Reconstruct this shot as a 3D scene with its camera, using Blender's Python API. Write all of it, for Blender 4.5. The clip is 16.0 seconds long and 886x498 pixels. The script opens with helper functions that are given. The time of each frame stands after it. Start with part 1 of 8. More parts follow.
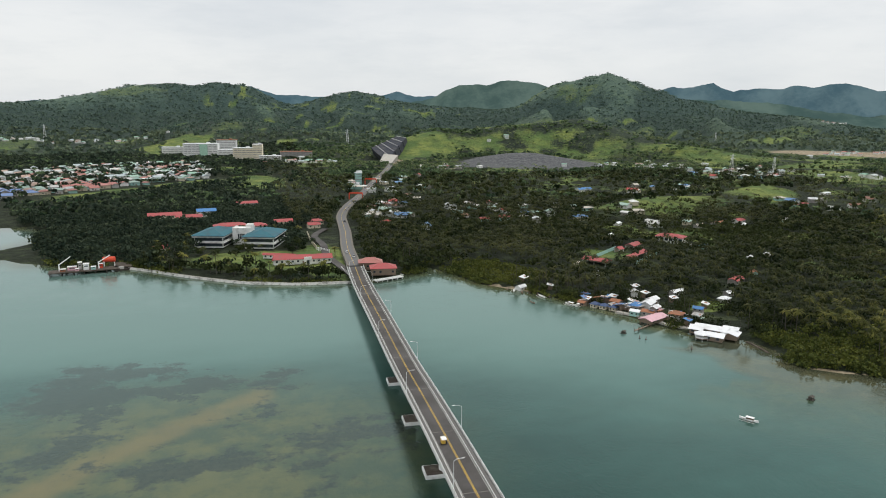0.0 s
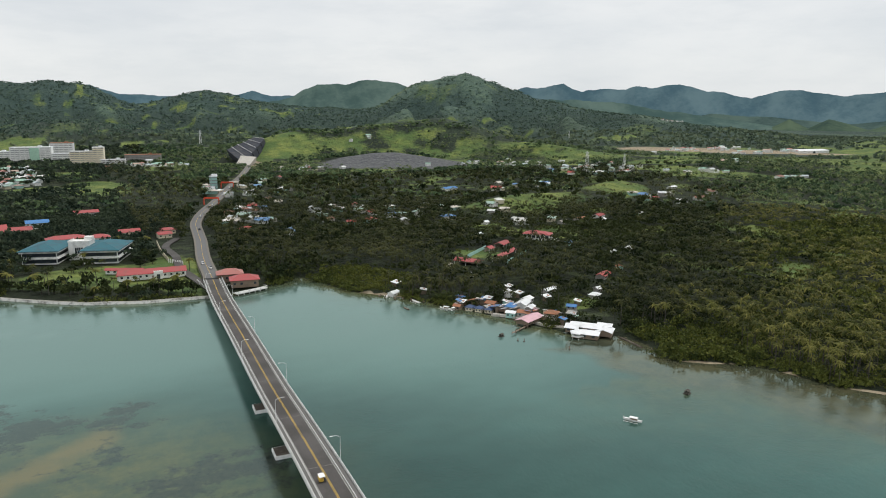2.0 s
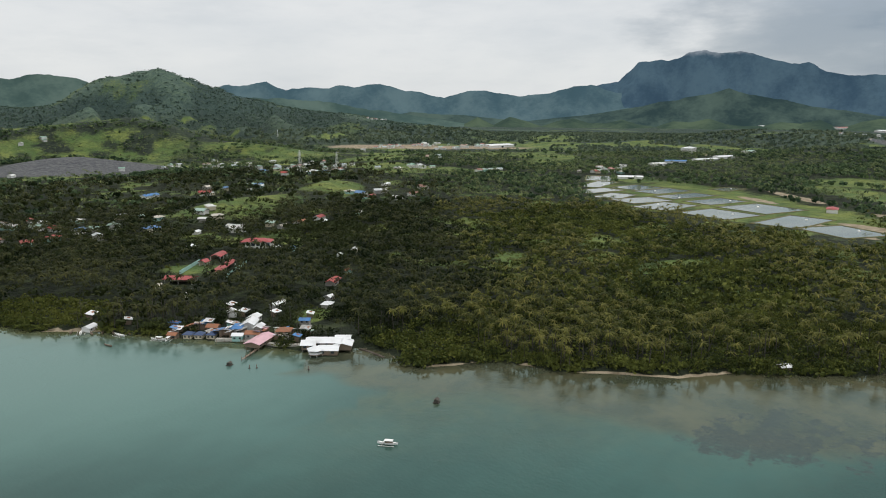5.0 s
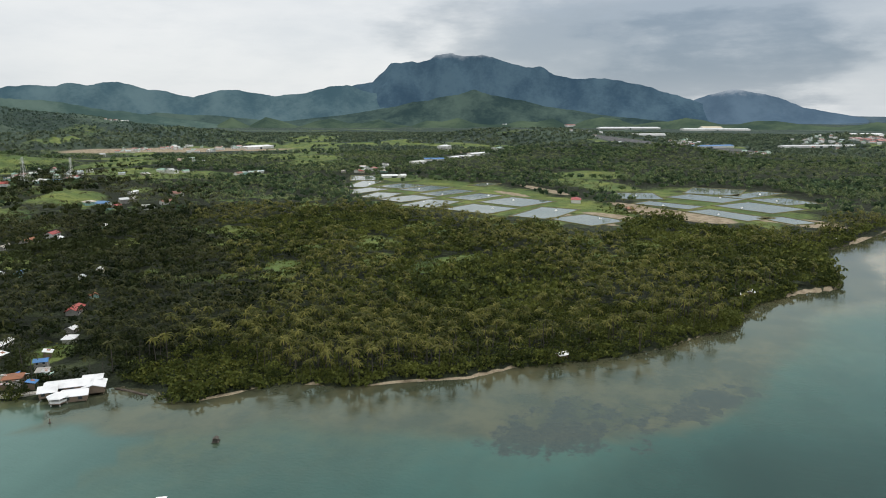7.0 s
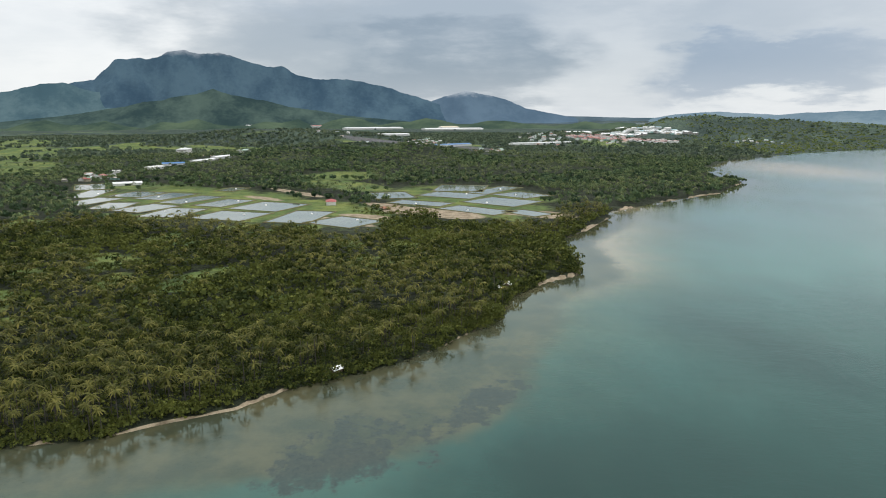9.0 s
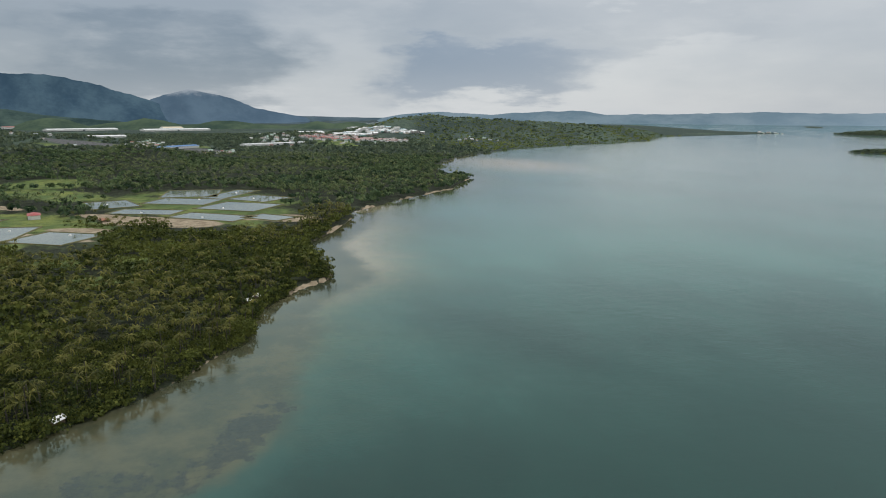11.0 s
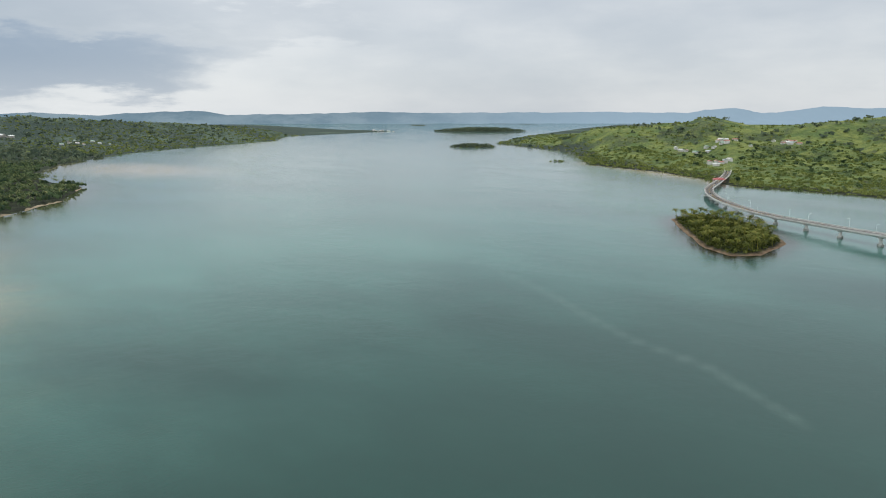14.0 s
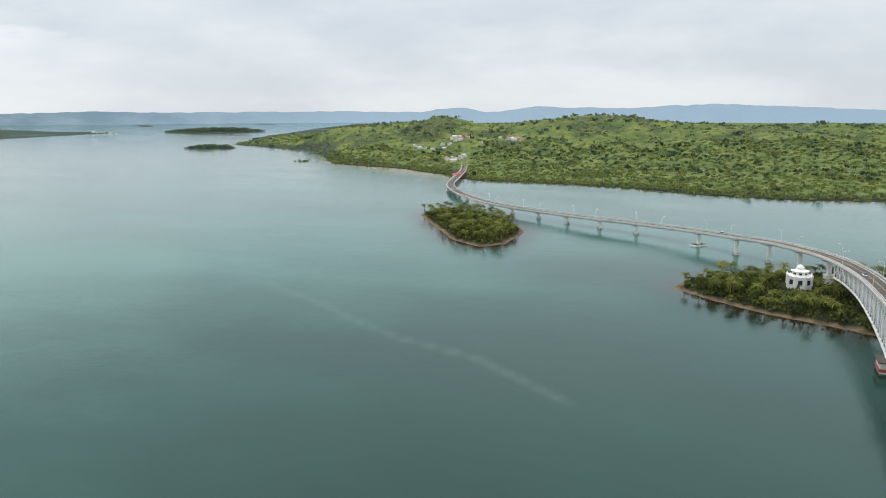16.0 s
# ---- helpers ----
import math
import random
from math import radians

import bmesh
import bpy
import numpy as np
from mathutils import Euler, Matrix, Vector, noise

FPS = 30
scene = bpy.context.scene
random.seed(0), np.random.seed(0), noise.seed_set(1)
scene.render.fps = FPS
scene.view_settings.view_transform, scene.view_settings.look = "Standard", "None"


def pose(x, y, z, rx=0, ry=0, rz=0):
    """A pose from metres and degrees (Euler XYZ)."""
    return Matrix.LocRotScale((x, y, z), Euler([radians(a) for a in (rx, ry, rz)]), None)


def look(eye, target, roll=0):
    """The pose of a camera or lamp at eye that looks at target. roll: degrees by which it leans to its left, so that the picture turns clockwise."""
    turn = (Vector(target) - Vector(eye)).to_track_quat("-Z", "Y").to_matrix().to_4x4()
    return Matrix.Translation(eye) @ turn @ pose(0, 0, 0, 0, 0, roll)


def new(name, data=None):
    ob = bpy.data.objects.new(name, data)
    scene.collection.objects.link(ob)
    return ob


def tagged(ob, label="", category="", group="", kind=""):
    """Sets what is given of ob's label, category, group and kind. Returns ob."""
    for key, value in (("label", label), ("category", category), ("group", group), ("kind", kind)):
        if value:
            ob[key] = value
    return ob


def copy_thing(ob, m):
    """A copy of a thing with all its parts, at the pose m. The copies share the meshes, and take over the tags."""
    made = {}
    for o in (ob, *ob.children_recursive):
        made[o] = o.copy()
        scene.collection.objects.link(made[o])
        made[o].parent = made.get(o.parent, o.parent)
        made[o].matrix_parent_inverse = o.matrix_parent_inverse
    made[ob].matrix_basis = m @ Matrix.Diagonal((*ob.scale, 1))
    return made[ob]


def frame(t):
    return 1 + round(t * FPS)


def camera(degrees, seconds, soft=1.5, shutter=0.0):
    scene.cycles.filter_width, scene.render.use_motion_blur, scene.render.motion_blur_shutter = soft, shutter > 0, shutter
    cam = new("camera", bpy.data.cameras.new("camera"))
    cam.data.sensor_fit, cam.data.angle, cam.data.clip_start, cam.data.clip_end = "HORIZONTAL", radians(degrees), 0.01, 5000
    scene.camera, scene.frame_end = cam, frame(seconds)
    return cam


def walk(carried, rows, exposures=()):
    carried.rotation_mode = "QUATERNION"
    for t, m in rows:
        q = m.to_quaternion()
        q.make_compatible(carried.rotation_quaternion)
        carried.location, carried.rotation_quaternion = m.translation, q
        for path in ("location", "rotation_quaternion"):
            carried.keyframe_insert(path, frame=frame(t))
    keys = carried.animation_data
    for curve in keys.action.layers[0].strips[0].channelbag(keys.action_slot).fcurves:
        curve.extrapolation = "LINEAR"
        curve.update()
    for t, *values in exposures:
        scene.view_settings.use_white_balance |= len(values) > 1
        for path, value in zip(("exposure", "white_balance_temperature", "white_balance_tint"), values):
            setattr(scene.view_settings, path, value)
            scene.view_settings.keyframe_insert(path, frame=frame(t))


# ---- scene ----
cam = camera(64.0, 16.0, soft=1.0)
# seconds, x, y, z, heading (to the left of +y), pitch, roll
PATH = [
    (0, 0.0, -0.0, 101.2, -16.35, -11.06, 0.41),
    (0.5, 0.9, 4.5, 101.0, -18.40, -11.03, 0.36),
    (1, 1.8, 9.1, 100.8, -21.42, -11.02, 0.34),
    (1.5, 2.8, 13.7, 100.6, -24.48, -11.02, 0.29),
    (2, 4.2, 18.2, 100.4, -27.40, -11.01, 0.27),
    (2.5, 5.8, 22.9, 100.3, -30.26, -11.01, 0.24),
    (3, 7.7, 27.3, 100.2, -33.05, -11.02, 0.21),
    (5.5, 19.5, 47.3, 99.8, -55.64, -11.01, 0.17),
    (6, 22.6, 51.1, 99.7, -60.49, -11.00, 0.12),
    (6.5, 25.9, 54.1, 99.6, -64.57, -10.98, 0.10),
    (7, 29.6, 57.2, 99.5, -69.60, -10.97, 0.06),
    (7.5, 33.2, 59.8, 99.4, -74.60, -10.98, 0.07),
    (8, 37.3, 61.9, 99.4, -79.62, -10.95, 0.05),
    (10.5, 58.5, 67.8, 99.2, -105.37, -10.90, 0.09),
    (11, 62.8, 68.1, 99.1, -110.89, -10.89, 0.13),
    (11.5, 67.2, 67.9, 99.1, -116.18, -10.88, 0.14),
    (12, 71.8, 67.2, 99.0, -121.16, -10.91, 0.11),
    (12.5, 76.3, 66.2, 98.9, -125.92, -10.89, 0.06),
    (13, 80.4, 65.2, 98.8, -130.62, -10.87, 0.02),
    (13.5, 84.1, 64.2, 98.7, -135.39, -10.86, -0.00),
    (14, 87.3, 62.9, 98.4, -140.33, -10.86, -0.06),
    (14.5, 90.2, 61.0, 98.2, -145.86, -10.86, -0.08),
    (15, 93.2, 58.8, 97.9, -151.36, -10.88, -0.13),
    (15.5, 96.3, 56.1, 97.5, -156.58, -10.91, -0.17),
    (16, 99.5, 53.3, 97.2, -160.85, -10.93, -0.16),
]


def camera_pose(x, y, z, heading, pitch, roll):
    h, p = radians(heading), radians(pitch)
    way = Vector((-math.sin(h) * math.cos(p), math.cos(h) * math.cos(p), math.sin(p)))
    return look((x, y, z), Vector((x, y, z)) + 10 * way, roll)


EXPOSURES = [(0.0, 0.1), (3.0, 0.08), (5.5, -0.02), (6.5, 0.0), (7.0, 0.12), (7.5, 0.28), (8.0, 0.35), (10.5, 0.0), (11.0, -0.08), (11.5, -0.12), (12.0, 0.04), (13.5, 0.2), (14.5, 0.22), (15.0, 0.26), (16.0, 0.42)]
walk(cam, [(t, camera_pose(*row)) for t, *row in PATH], EXPOSURES)

# ---- light: an overcast sky with a weak veiled sun ----
SUN_AZ, SUN_EL = 118.0, 68.0
world = bpy.data.worlds.new("overcast_sky")
scene.world = world
world.use_nodes = True


def build_sky():
    nt = world.node_tree
    n, l = nt.nodes, nt.links
    n.clear()
    out, bg = n.new("ShaderNodeOutputWorld"), n.new("ShaderNodeBackground")
    sky = n.new("ShaderNodeTexSky")
    sky.sky_type, sky.sun_disc = "NISHITA", False
    sky.sun_elevation, sky.sun_rotation = radians(SUN_EL), radians(SUN_AZ)
    tc = n.new("ShaderNodeTexCoord")

    def math_node(op, a, b=0.0, c=0.0, clamp=False):
        m = n.new("ShaderNodeMath")
        m.operation, m.use_clamp = op, clamp
        for i, v in enumerate((a, b, c)):
            if isinstance(v, (int, float)):
                m.inputs[i].default_value = v
            else:
                l.new(v, m.inputs[i])
        return m.outputs[0]

    def mix(fac, a, b):
        m = n.new("ShaderNodeMix")
        m.data_type = "RGBA"
        if isinstance(fac, (int, float)):
            m.inputs[0].default_value = fac
        else:
            l.new(fac, m.inputs[0])
        for i, v in ((6, a), (7, b)):
            if isinstance(v, tuple):
                m.inputs[i].default_value = (*v, 1)
            else:
                l.new(v, m.inputs[i])
        return m.outputs[2]

    def ramp(v, lo, hi):
        m = n.new("ShaderNodeMapRange")
        m.interpolation_type = "SMOOTHSTEP"
        l.new(v, m.inputs[0])
        m.inputs[1].default_value, m.inputs[2].default_value = lo, hi
        return m.outputs[0]

    def noise_node(scale3, scale, detail, rough, offset=(0, 0, 0)):
        mp = n.new("ShaderNodeMapping")
        mp.inputs["Scale"].default_value = scale3
        mp.inputs["Location"].default_value = offset
        l.new(tc.outputs["Generated"], mp.inputs[0])
        t = n.new("ShaderNodeTexNoise")
        t.inputs["Scale"].default_value, t.inputs["Detail"].default_value, t.inputs["Roughness"].default_value = scale, detail, rough
        l.new(mp.outputs[0], t.inputs["Vector"])
        return t.outputs[0]

    sep = n.new("ShaderNodeSeparateXYZ")
    l.new(tc.outputs["Generated"], sep.inputs[0])
    up = sep.outputs["Z"]
    soft = noise_node((1, 1, 2.6), 1.9, 5, 0.5, (0.3, 0.1, 0))
    fine = noise_node((1, 1, 3.2), 4.2, 8, 0.56, (1.7, 0.4, 0.2))
    wisp = noise_node((1, 1, 4.5), 9.0, 7, 0.6, (0.2, 2.1, 0.7))
    # bearing and height in degrees, ruffled so that the cloud edges are ragged
    bearing = math_node("MULTIPLY", math_node("ARCTAN2", sep.outputs["X"], sep.outputs["Y"]), 57.2958)
    bearing = math_node("ADD", bearing, math_node("MULTIPLY", math_node("SUBTRACT", fine, 0.5), 26.0))
    high = math_node("ADD", math_node("MULTIPLY", up, 57.2958), math_node("MULTIPLY", math_node("SUBTRACT", wisp, 0.5), 7.0))

    def mass(at, half, level, half_up, edge=0.5):
        across = ramp(math_node("ABSOLUTE", math_node("SUBTRACT", bearing, at)), half, half * edge)
        above = ramp(math_node("ABSOLUTE", math_node("SUBTRACT", high, level)), half_up, half_up * edge)
        return math_node("MULTIPLY", across, above)

    streak = ramp(math_node("ADD", math_node("MULTIPLY", soft, 0.7), math_node("MULTIPLY", fine, 0.5)), 0.45, 0.78)
    pale, grey = (0.83, 0.84, 0.84), (0.62, 0.66, 0.70)
    cloud = mix(math_node("MULTIPLY", streak, 0.6), pale, grey)
    cloud = mix(math_node("MULTIPLY", ramp(wisp, 0.42, 0.70), 0.16), cloud, (0.50, 0.55, 0.60))
    # rain clouds stand over the mountain and the strait, in the south-east, with a pale shaft of rain between them
    cloud = mix(math_node("MULTIPLY", mass(99, 32, 7, 10, 0.3), 0.5), cloud, (0.38, 0.435, 0.50))
    # the first mass, above the view, is added to dim reflections on near water
    for at, half, level, half_up, share, tone in ((116, 62, 28, 15, 0.95, (0.20, 0.26, 0.325)), (91, 27, 6, 7.0, 0.72, (0.27, 0.335, 0.41)), (76, 12, 5, 3.6, 0.5, (0.32, 0.37, 0.42)), (91, 10, 3.5, 4.5, 0.85, (0.21, 0.27, 0.34)),
                                                  (115, 9, 3.4, 2.8, 0.85, (0.24, 0.315, 0.42)), (112, 12, 7.5, 2.6, 0.5, (0.33, 0.39, 0.46)), (124, 16, 7.0, 2.2, 0.55, (0.42, 0.47, 0.53))):
        thick = math_node("MULTIPLY", mass(at, half, level, half_up, 0.45), ramp(math_node("ADD", fine, math_node("MULTIPLY", wisp, 0.4)), 0.30, 0.74))
        cloud = mix(math_node("MULTIPLY", thick, share), cloud, tone)
    cloud = mix(math_node("MULTIPLY", mass(103.5, 8, 3.0, 9.0, 0.15), 0.75), cloud, (0.58, 0.615, 0.65))
    # towards the horizon the veil is thinner and bluer
    low = ramp(up, 0.075, -0.01)
    cloud = mix(math_node("MULTIPLY", low, 0.35), cloud, (0.68, 0.73, 0.77))
    south = n.new("ShaderNodeVectorMath")
    south.operation = "DOT_PRODUCT"
    l.new(tc.outputs["Generated"], south.inputs[0])
    south.inputs[1].default_value = (0.17, -0.98, 0.0)
    cloud = mix(math_node("MULTIPLY", ramp(south.outputs["Value"], 0.5, 0.95), 0.7), cloud, mix(streak, (0.57, 0.60, 0.63), (0.39, 0.44, 0.50)))
    # an overcast sky brightens towards the zenith
    cloud = mix(ramp(up, 0.13, 0.55), cloud, (0.99, 1.01, 1.01))
    lift = n.new("ShaderNodeVectorMath")
    lift.operation = "SCALE"
    l.new(sky.outputs[0], lift.inputs[0])
    lift.inputs["Scale"].default_value = 0.10
    both = mix(0.9, lift.outputs[0], cloud)
    l.new(both, bg.inputs["Color"])
    bg.inputs["Strength"].default_value = 1.0
    l.new(bg.outputs[0], out.inputs[0])


build_sky()
sun = new("sun", bpy.data.lights.new("sun", "SUN"))
sun.data.energy, sun.data.angle, sun.data.color = 1.3, radians(11), (1.0, 0.97, 0.92)
a_, e_ = radians(SUN_AZ), radians(SUN_EL)
sun.matrix_world = look((0, 0, 500), (-500 * math.sin(a_) * math.cos(e_), -500 * math.cos(a_) * math.cos(e_), 500 - 500 * math.sin(e_)))


# ---- materials ----
class Nodes:
    """A node tree with short calls for the few nodes used here."""

    def __init__(self, name, rough=0.8, spec=0.3, metal=0.0):
        self.mat = bpy.data.materials.new(name)
        self.mat.use_nodes = True
        self.t = self.mat.node_tree
        self.n, self.l = self.t.nodes, self.t.links
        self.b = self.n["Principled BSDF"]
        self.b.inputs["Roughness"].default_value = rough
        self.b.inputs["Specular IOR Level"].default_value = spec
        self.b.inputs["Metallic"].default_value = metal
        self.geo = self.n.new("ShaderNodeNewGeometry")
        self.tc = self.n.new("ShaderNodeTexCoord")

    def noise(self, scale, detail=3, rough=0.55, stretch=None, coord=None):
        t = self.n.new("ShaderNodeTexNoise")
        t.inputs["Scale"].default_value, t.inputs["Detail"].default_value, t.inputs["Roughness"].default_value = scale, detail, rough
        src = coord or self.geo.outputs["Position"]
        if stretch:
            mp = self.n.new("ShaderNodeMapping")
            mp.inputs["Scale"].default_value = stretch
            self.l.new(src, mp.inputs[0])
            src = mp.outputs[0]
        self.l.new(src, t.inputs["Vector"])
        return t.outputs[0]

    def ramp(self, v, lo, hi, a=0.0, b=1.0):
        m = self.n.new("ShaderNodeMapRange")
        m.interpolation_type = "SMOOTHSTEP"
        self.l.new(v, m.inputs[0])
        for i, w in enumerate((lo, hi, a, b), 1):
            m.inputs[i].default_value = w
        return m.outputs[0]

    def op(self, kind, a, b):
        m = self.n.new("ShaderNodeMath")
        m.operation = kind
        for i, v in enumerate((a, b)):
            if isinstance(v, (int, float)):
                m.inputs[i].default_value = v
            else:
                self.l.new(v, m.inputs[i])
        return m.outputs[0]

    def mix(self, fac, a, b):
        m = self.n.new("ShaderNodeMix")
        m.data_type = "RGBA"
        for i, v in ((0, fac), (6, a), (7, b)):
            if isinstance(v, tuple):
                m.inputs[i].default_value = (*v, 1)
            elif isinstance(v, (int, float)):
                m.inputs[i].default_value = v
            else:
                self.l.new(v, m.inputs[i])
        return m.outputs[2]

    def attr(self, name):
        a = self.n.new("ShaderNodeAttribute")
        a.attribute_name = name
        return a.outputs["Fac"]

    def random(self):
        return self.n.new("ShaderNodeObjectInfo").outputs["Random"]

    def palette(self, v, colours):
        r = self.n.new("ShaderNodeValToRGB")
        r.color_ramp.interpolation = "CONSTANT"
        while len(r.color_ramp.elements) < len(colours):
            r.color_ramp.elements.new(0.5)
        for i, c in enumerate(colours):
            r.color_ramp.elements[i].position = i / len(colours)
            r.color_ramp.elements[i].color = (*c, 1)
        self.l.new(v, r.inputs[0])
        return r.outputs[0]

    def bump(self, v, height, strength=1.0):
        b = self.n.new("ShaderNodeBump")
        b.inputs["Strength"].default_value, b.inputs["Distance"].default_value = strength, height
        self.l.new(v, b.inputs["Height"])
        self.l.new(b.outputs[0], self.b.inputs["Normal"])

    def done(self, colour):
        if isinstance(colour, tuple):
            self.b.inputs["Base Color"].default_value = (*colour, 1)
        else:
            self.l.new(colour, self.b.inputs["Base Color"])
        return self.mat


def plain(name, colour, rough=0.7, dirt=0.35, scale=0.6, spec=0.3, metal=0.0, bump=0.0, stain=(0.12, 0.11, 0.09)):
    """A painted or mineral surface: its colour, grain and weather stains at two scales."""
    k = Nodes(name, rough, spec, metal)
    big, small = k.noise(scale, 4), k.noise(scale * 9, 3)
    c = k.mix(k.op("MULTIPLY", k.ramp(big, 0.45, 0.75), dirt), colour, stain)
    c = k.mix(k.op("MULTIPLY", k.ramp(small, 0.5, 0.8), dirt * 0.5), c, tuple(v * 0.6 for v in colour))
    if bump:
        k.bump(small, bump)
    return k.done(c)


def foliage(name, dark, mid, light, patch=0.02, rough=0.6, light_from=0.55):
    """Leaves: darker and paler stands, each tree of its own green, and each leaf a little apart from the next."""
    k = Nodes(name, rough, 0.06)
    mid_n, stand = k.noise(patch * 4, 3), k.noise(patch * 0.45, 4, 0.6)
    # trees of a joined wood carry their chance number, plus one, in their mesh; the others take the object's
    own, lone = k.attr("tint"), k.random()
    joined_wood = k.op("GREATER_THAN", own, 0.5)
    tint = k.op("ADD", k.op("MULTIPLY", k.op("SUBTRACT", own, 1.0), joined_wood), k.op("MULTIPLY", lone, k.op("SUBTRACT", 1.0, joined_wood)))
    c = k.mix(k.ramp(k.op("ADD", k.op("MULTIPLY", tint, 0.62), k.op("MULTIPLY", mid_n, 0.38)), 0.22, 0.72), dark, mid)
    c = k.mix(k.op("MULTIPLY", k.ramp(stand, 0.50, 0.64), 0.55), c, tuple(0.45 * a + 0.65 * b for a, b in zip(light, mid)))
    shine = k.op("MULTIPLY", k.ramp(k.geo.outputs["Random Per Island"], light_from, 1.0), k.ramp(tint, 0.0, 1.0, 0.3, 0.9))
    c = k.mix(shine, c, light)
    # light also comes through the leaves
    thin, both = k.n.new("ShaderNodeBsdfTranslucent"), k.n.new("ShaderNodeMixShader")
    k.l.new(c, thin.inputs["Color"])
    both.inputs[0].default_value = 0.3
    k.l.new(k.b.outputs[0], both.inputs[1])
    k.l.new(thin.outputs[0], both.inputs[2])
    k.l.new(both.outputs[0], k.n["Material Output"].inputs["Surface"])
    return k.done(c)


M = {}
M["palm"] = foliage("palm_frond", (0.040, 0.050, 0.014), (0.106, 0.113, 0.029), (0.235, 0.214, 0.062), light_from=0.4)
# inland, far and hill leaves below are paler and bluer: distance haze in colour
M["palm_mid"] = foliage("hazed_inland_palm_frond", (0.045, 0.070, 0.036), (0.100, 0.136, 0.056), (0.212, 0.226, 0.094), light_from=0.4)
M["palm_bright"] = foliage("islet_palm_frond", (0.055, 0.078, 0.016), (0.125, 0.150, 0.030), (0.270, 0.250, 0.062), light_from=0.4)
M["leaf"] = foliage("broad_leaf", (0.025, 0.038, 0.012), (0.087, 0.107, 0.028), (0.176, 0.188, 0.043), light_from=0.5)
M["leaf_mid"] = foliage("hazed_inland_leaf", (0.029, 0.055, 0.031), (0.083, 0.128, 0.062), (0.160, 0.205, 0.086), light_from=0.5)
M["leaf_far"] = foliage("hazed_far_leaf", (0.060, 0.090, 0.066), (0.110, 0.148, 0.096), (0.165, 0.190, 0.110), 0.008)
M["leaf_hill"] = foliage("hazed_hill_leaf", (0.066, 0.104, 0.086), (0.088, 0.132, 0.102), (0.112, 0.152, 0.098), 0.006)
# palm and leaf copied darker: shade on the northern groves put into colour
M["palm_shaded"] = foliage("shaded_palm_frond", (0.015, 0.022, 0.009), (0.040, 0.048, 0.017), (0.105, 0.102, 0.037), light_from=0.5)
M["leaf_shaded"] = foliage("shaded_broad_leaf", (0.011, 0.019, 0.008), (0.032, 0.044, 0.016), (0.070, 0.080, 0.027), light_from=0.55)
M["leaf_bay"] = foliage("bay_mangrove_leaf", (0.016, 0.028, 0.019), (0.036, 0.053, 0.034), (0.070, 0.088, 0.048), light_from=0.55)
M["mangrove"] = foliage("mangrove_leaf", (0.040, 0.055, 0.014), (0.084, 0.100, 0.022), (0.145, 0.148, 0.036))
M["west_scrub"] = foliage("lush_scrub", (0.100, 0.142, 0.048), (0.165, 0.204, 0.060), (0.26, 0.28, 0.078), 0.012)
M["bark"] = plain("palm_bark", (0.072, 0.066, 0.055), 0.9)
M["concrete"] = plain("weathered_concrete", (0.60, 0.60, 0.58), 0.85, 0.4, 0.3, bump=0.02)
M["rail_paint"] = plain("pale_rail_paint", (0.64, 0.64, 0.62), 0.6, 0.3, 0.8)
M["steel"] = plain("pale_grey_steel_paint", (0.72, 0.73, 0.74), 0.45, 0.3, 0.5, 0.5)
M["footing"] = plain("stained_footing", (0.5, 0.5, 0.48), 0.85, 0.9, 0.35, stain=(0.05, 0.045, 0.035))
M["white"] = plain("white_paint", (0.8, 0.8, 0.78), 0.6, 0.2, 0.4)
M["yellow"] = plain("yellow_road_paint", (0.55, 0.36, 0.06), 0.7, 0.5, 0.5)
M["lane_white"] = plain("worn_white_line", (0.5, 0.5, 0.47), 0.7, 0.5, 0.5)
M["red_paint"] = plain("red_fender_paint", (0.30, 0.04, 0.03), 0.6, 0.5, 0.6)


def asphalt():
    k = Nodes("bridge_asphalt", 0.85, 0.3)
    along, grain = k.noise(0.08, 4), k.noise(3.0, 3)
    c = k.mix(k.ramp(along, 0.35, 0.7), (0.056, 0.051, 0.048), (0.092, 0.086, 0.082))
    c = k.mix(k.op("MULTIPLY", k.ramp(grain, 0.4, 0.8), 0.4), c, (0.04, 0.038, 0.036))
    k.bump(grain, 0.01)
    return k.done(c)


M["asphalt"] = asphalt()


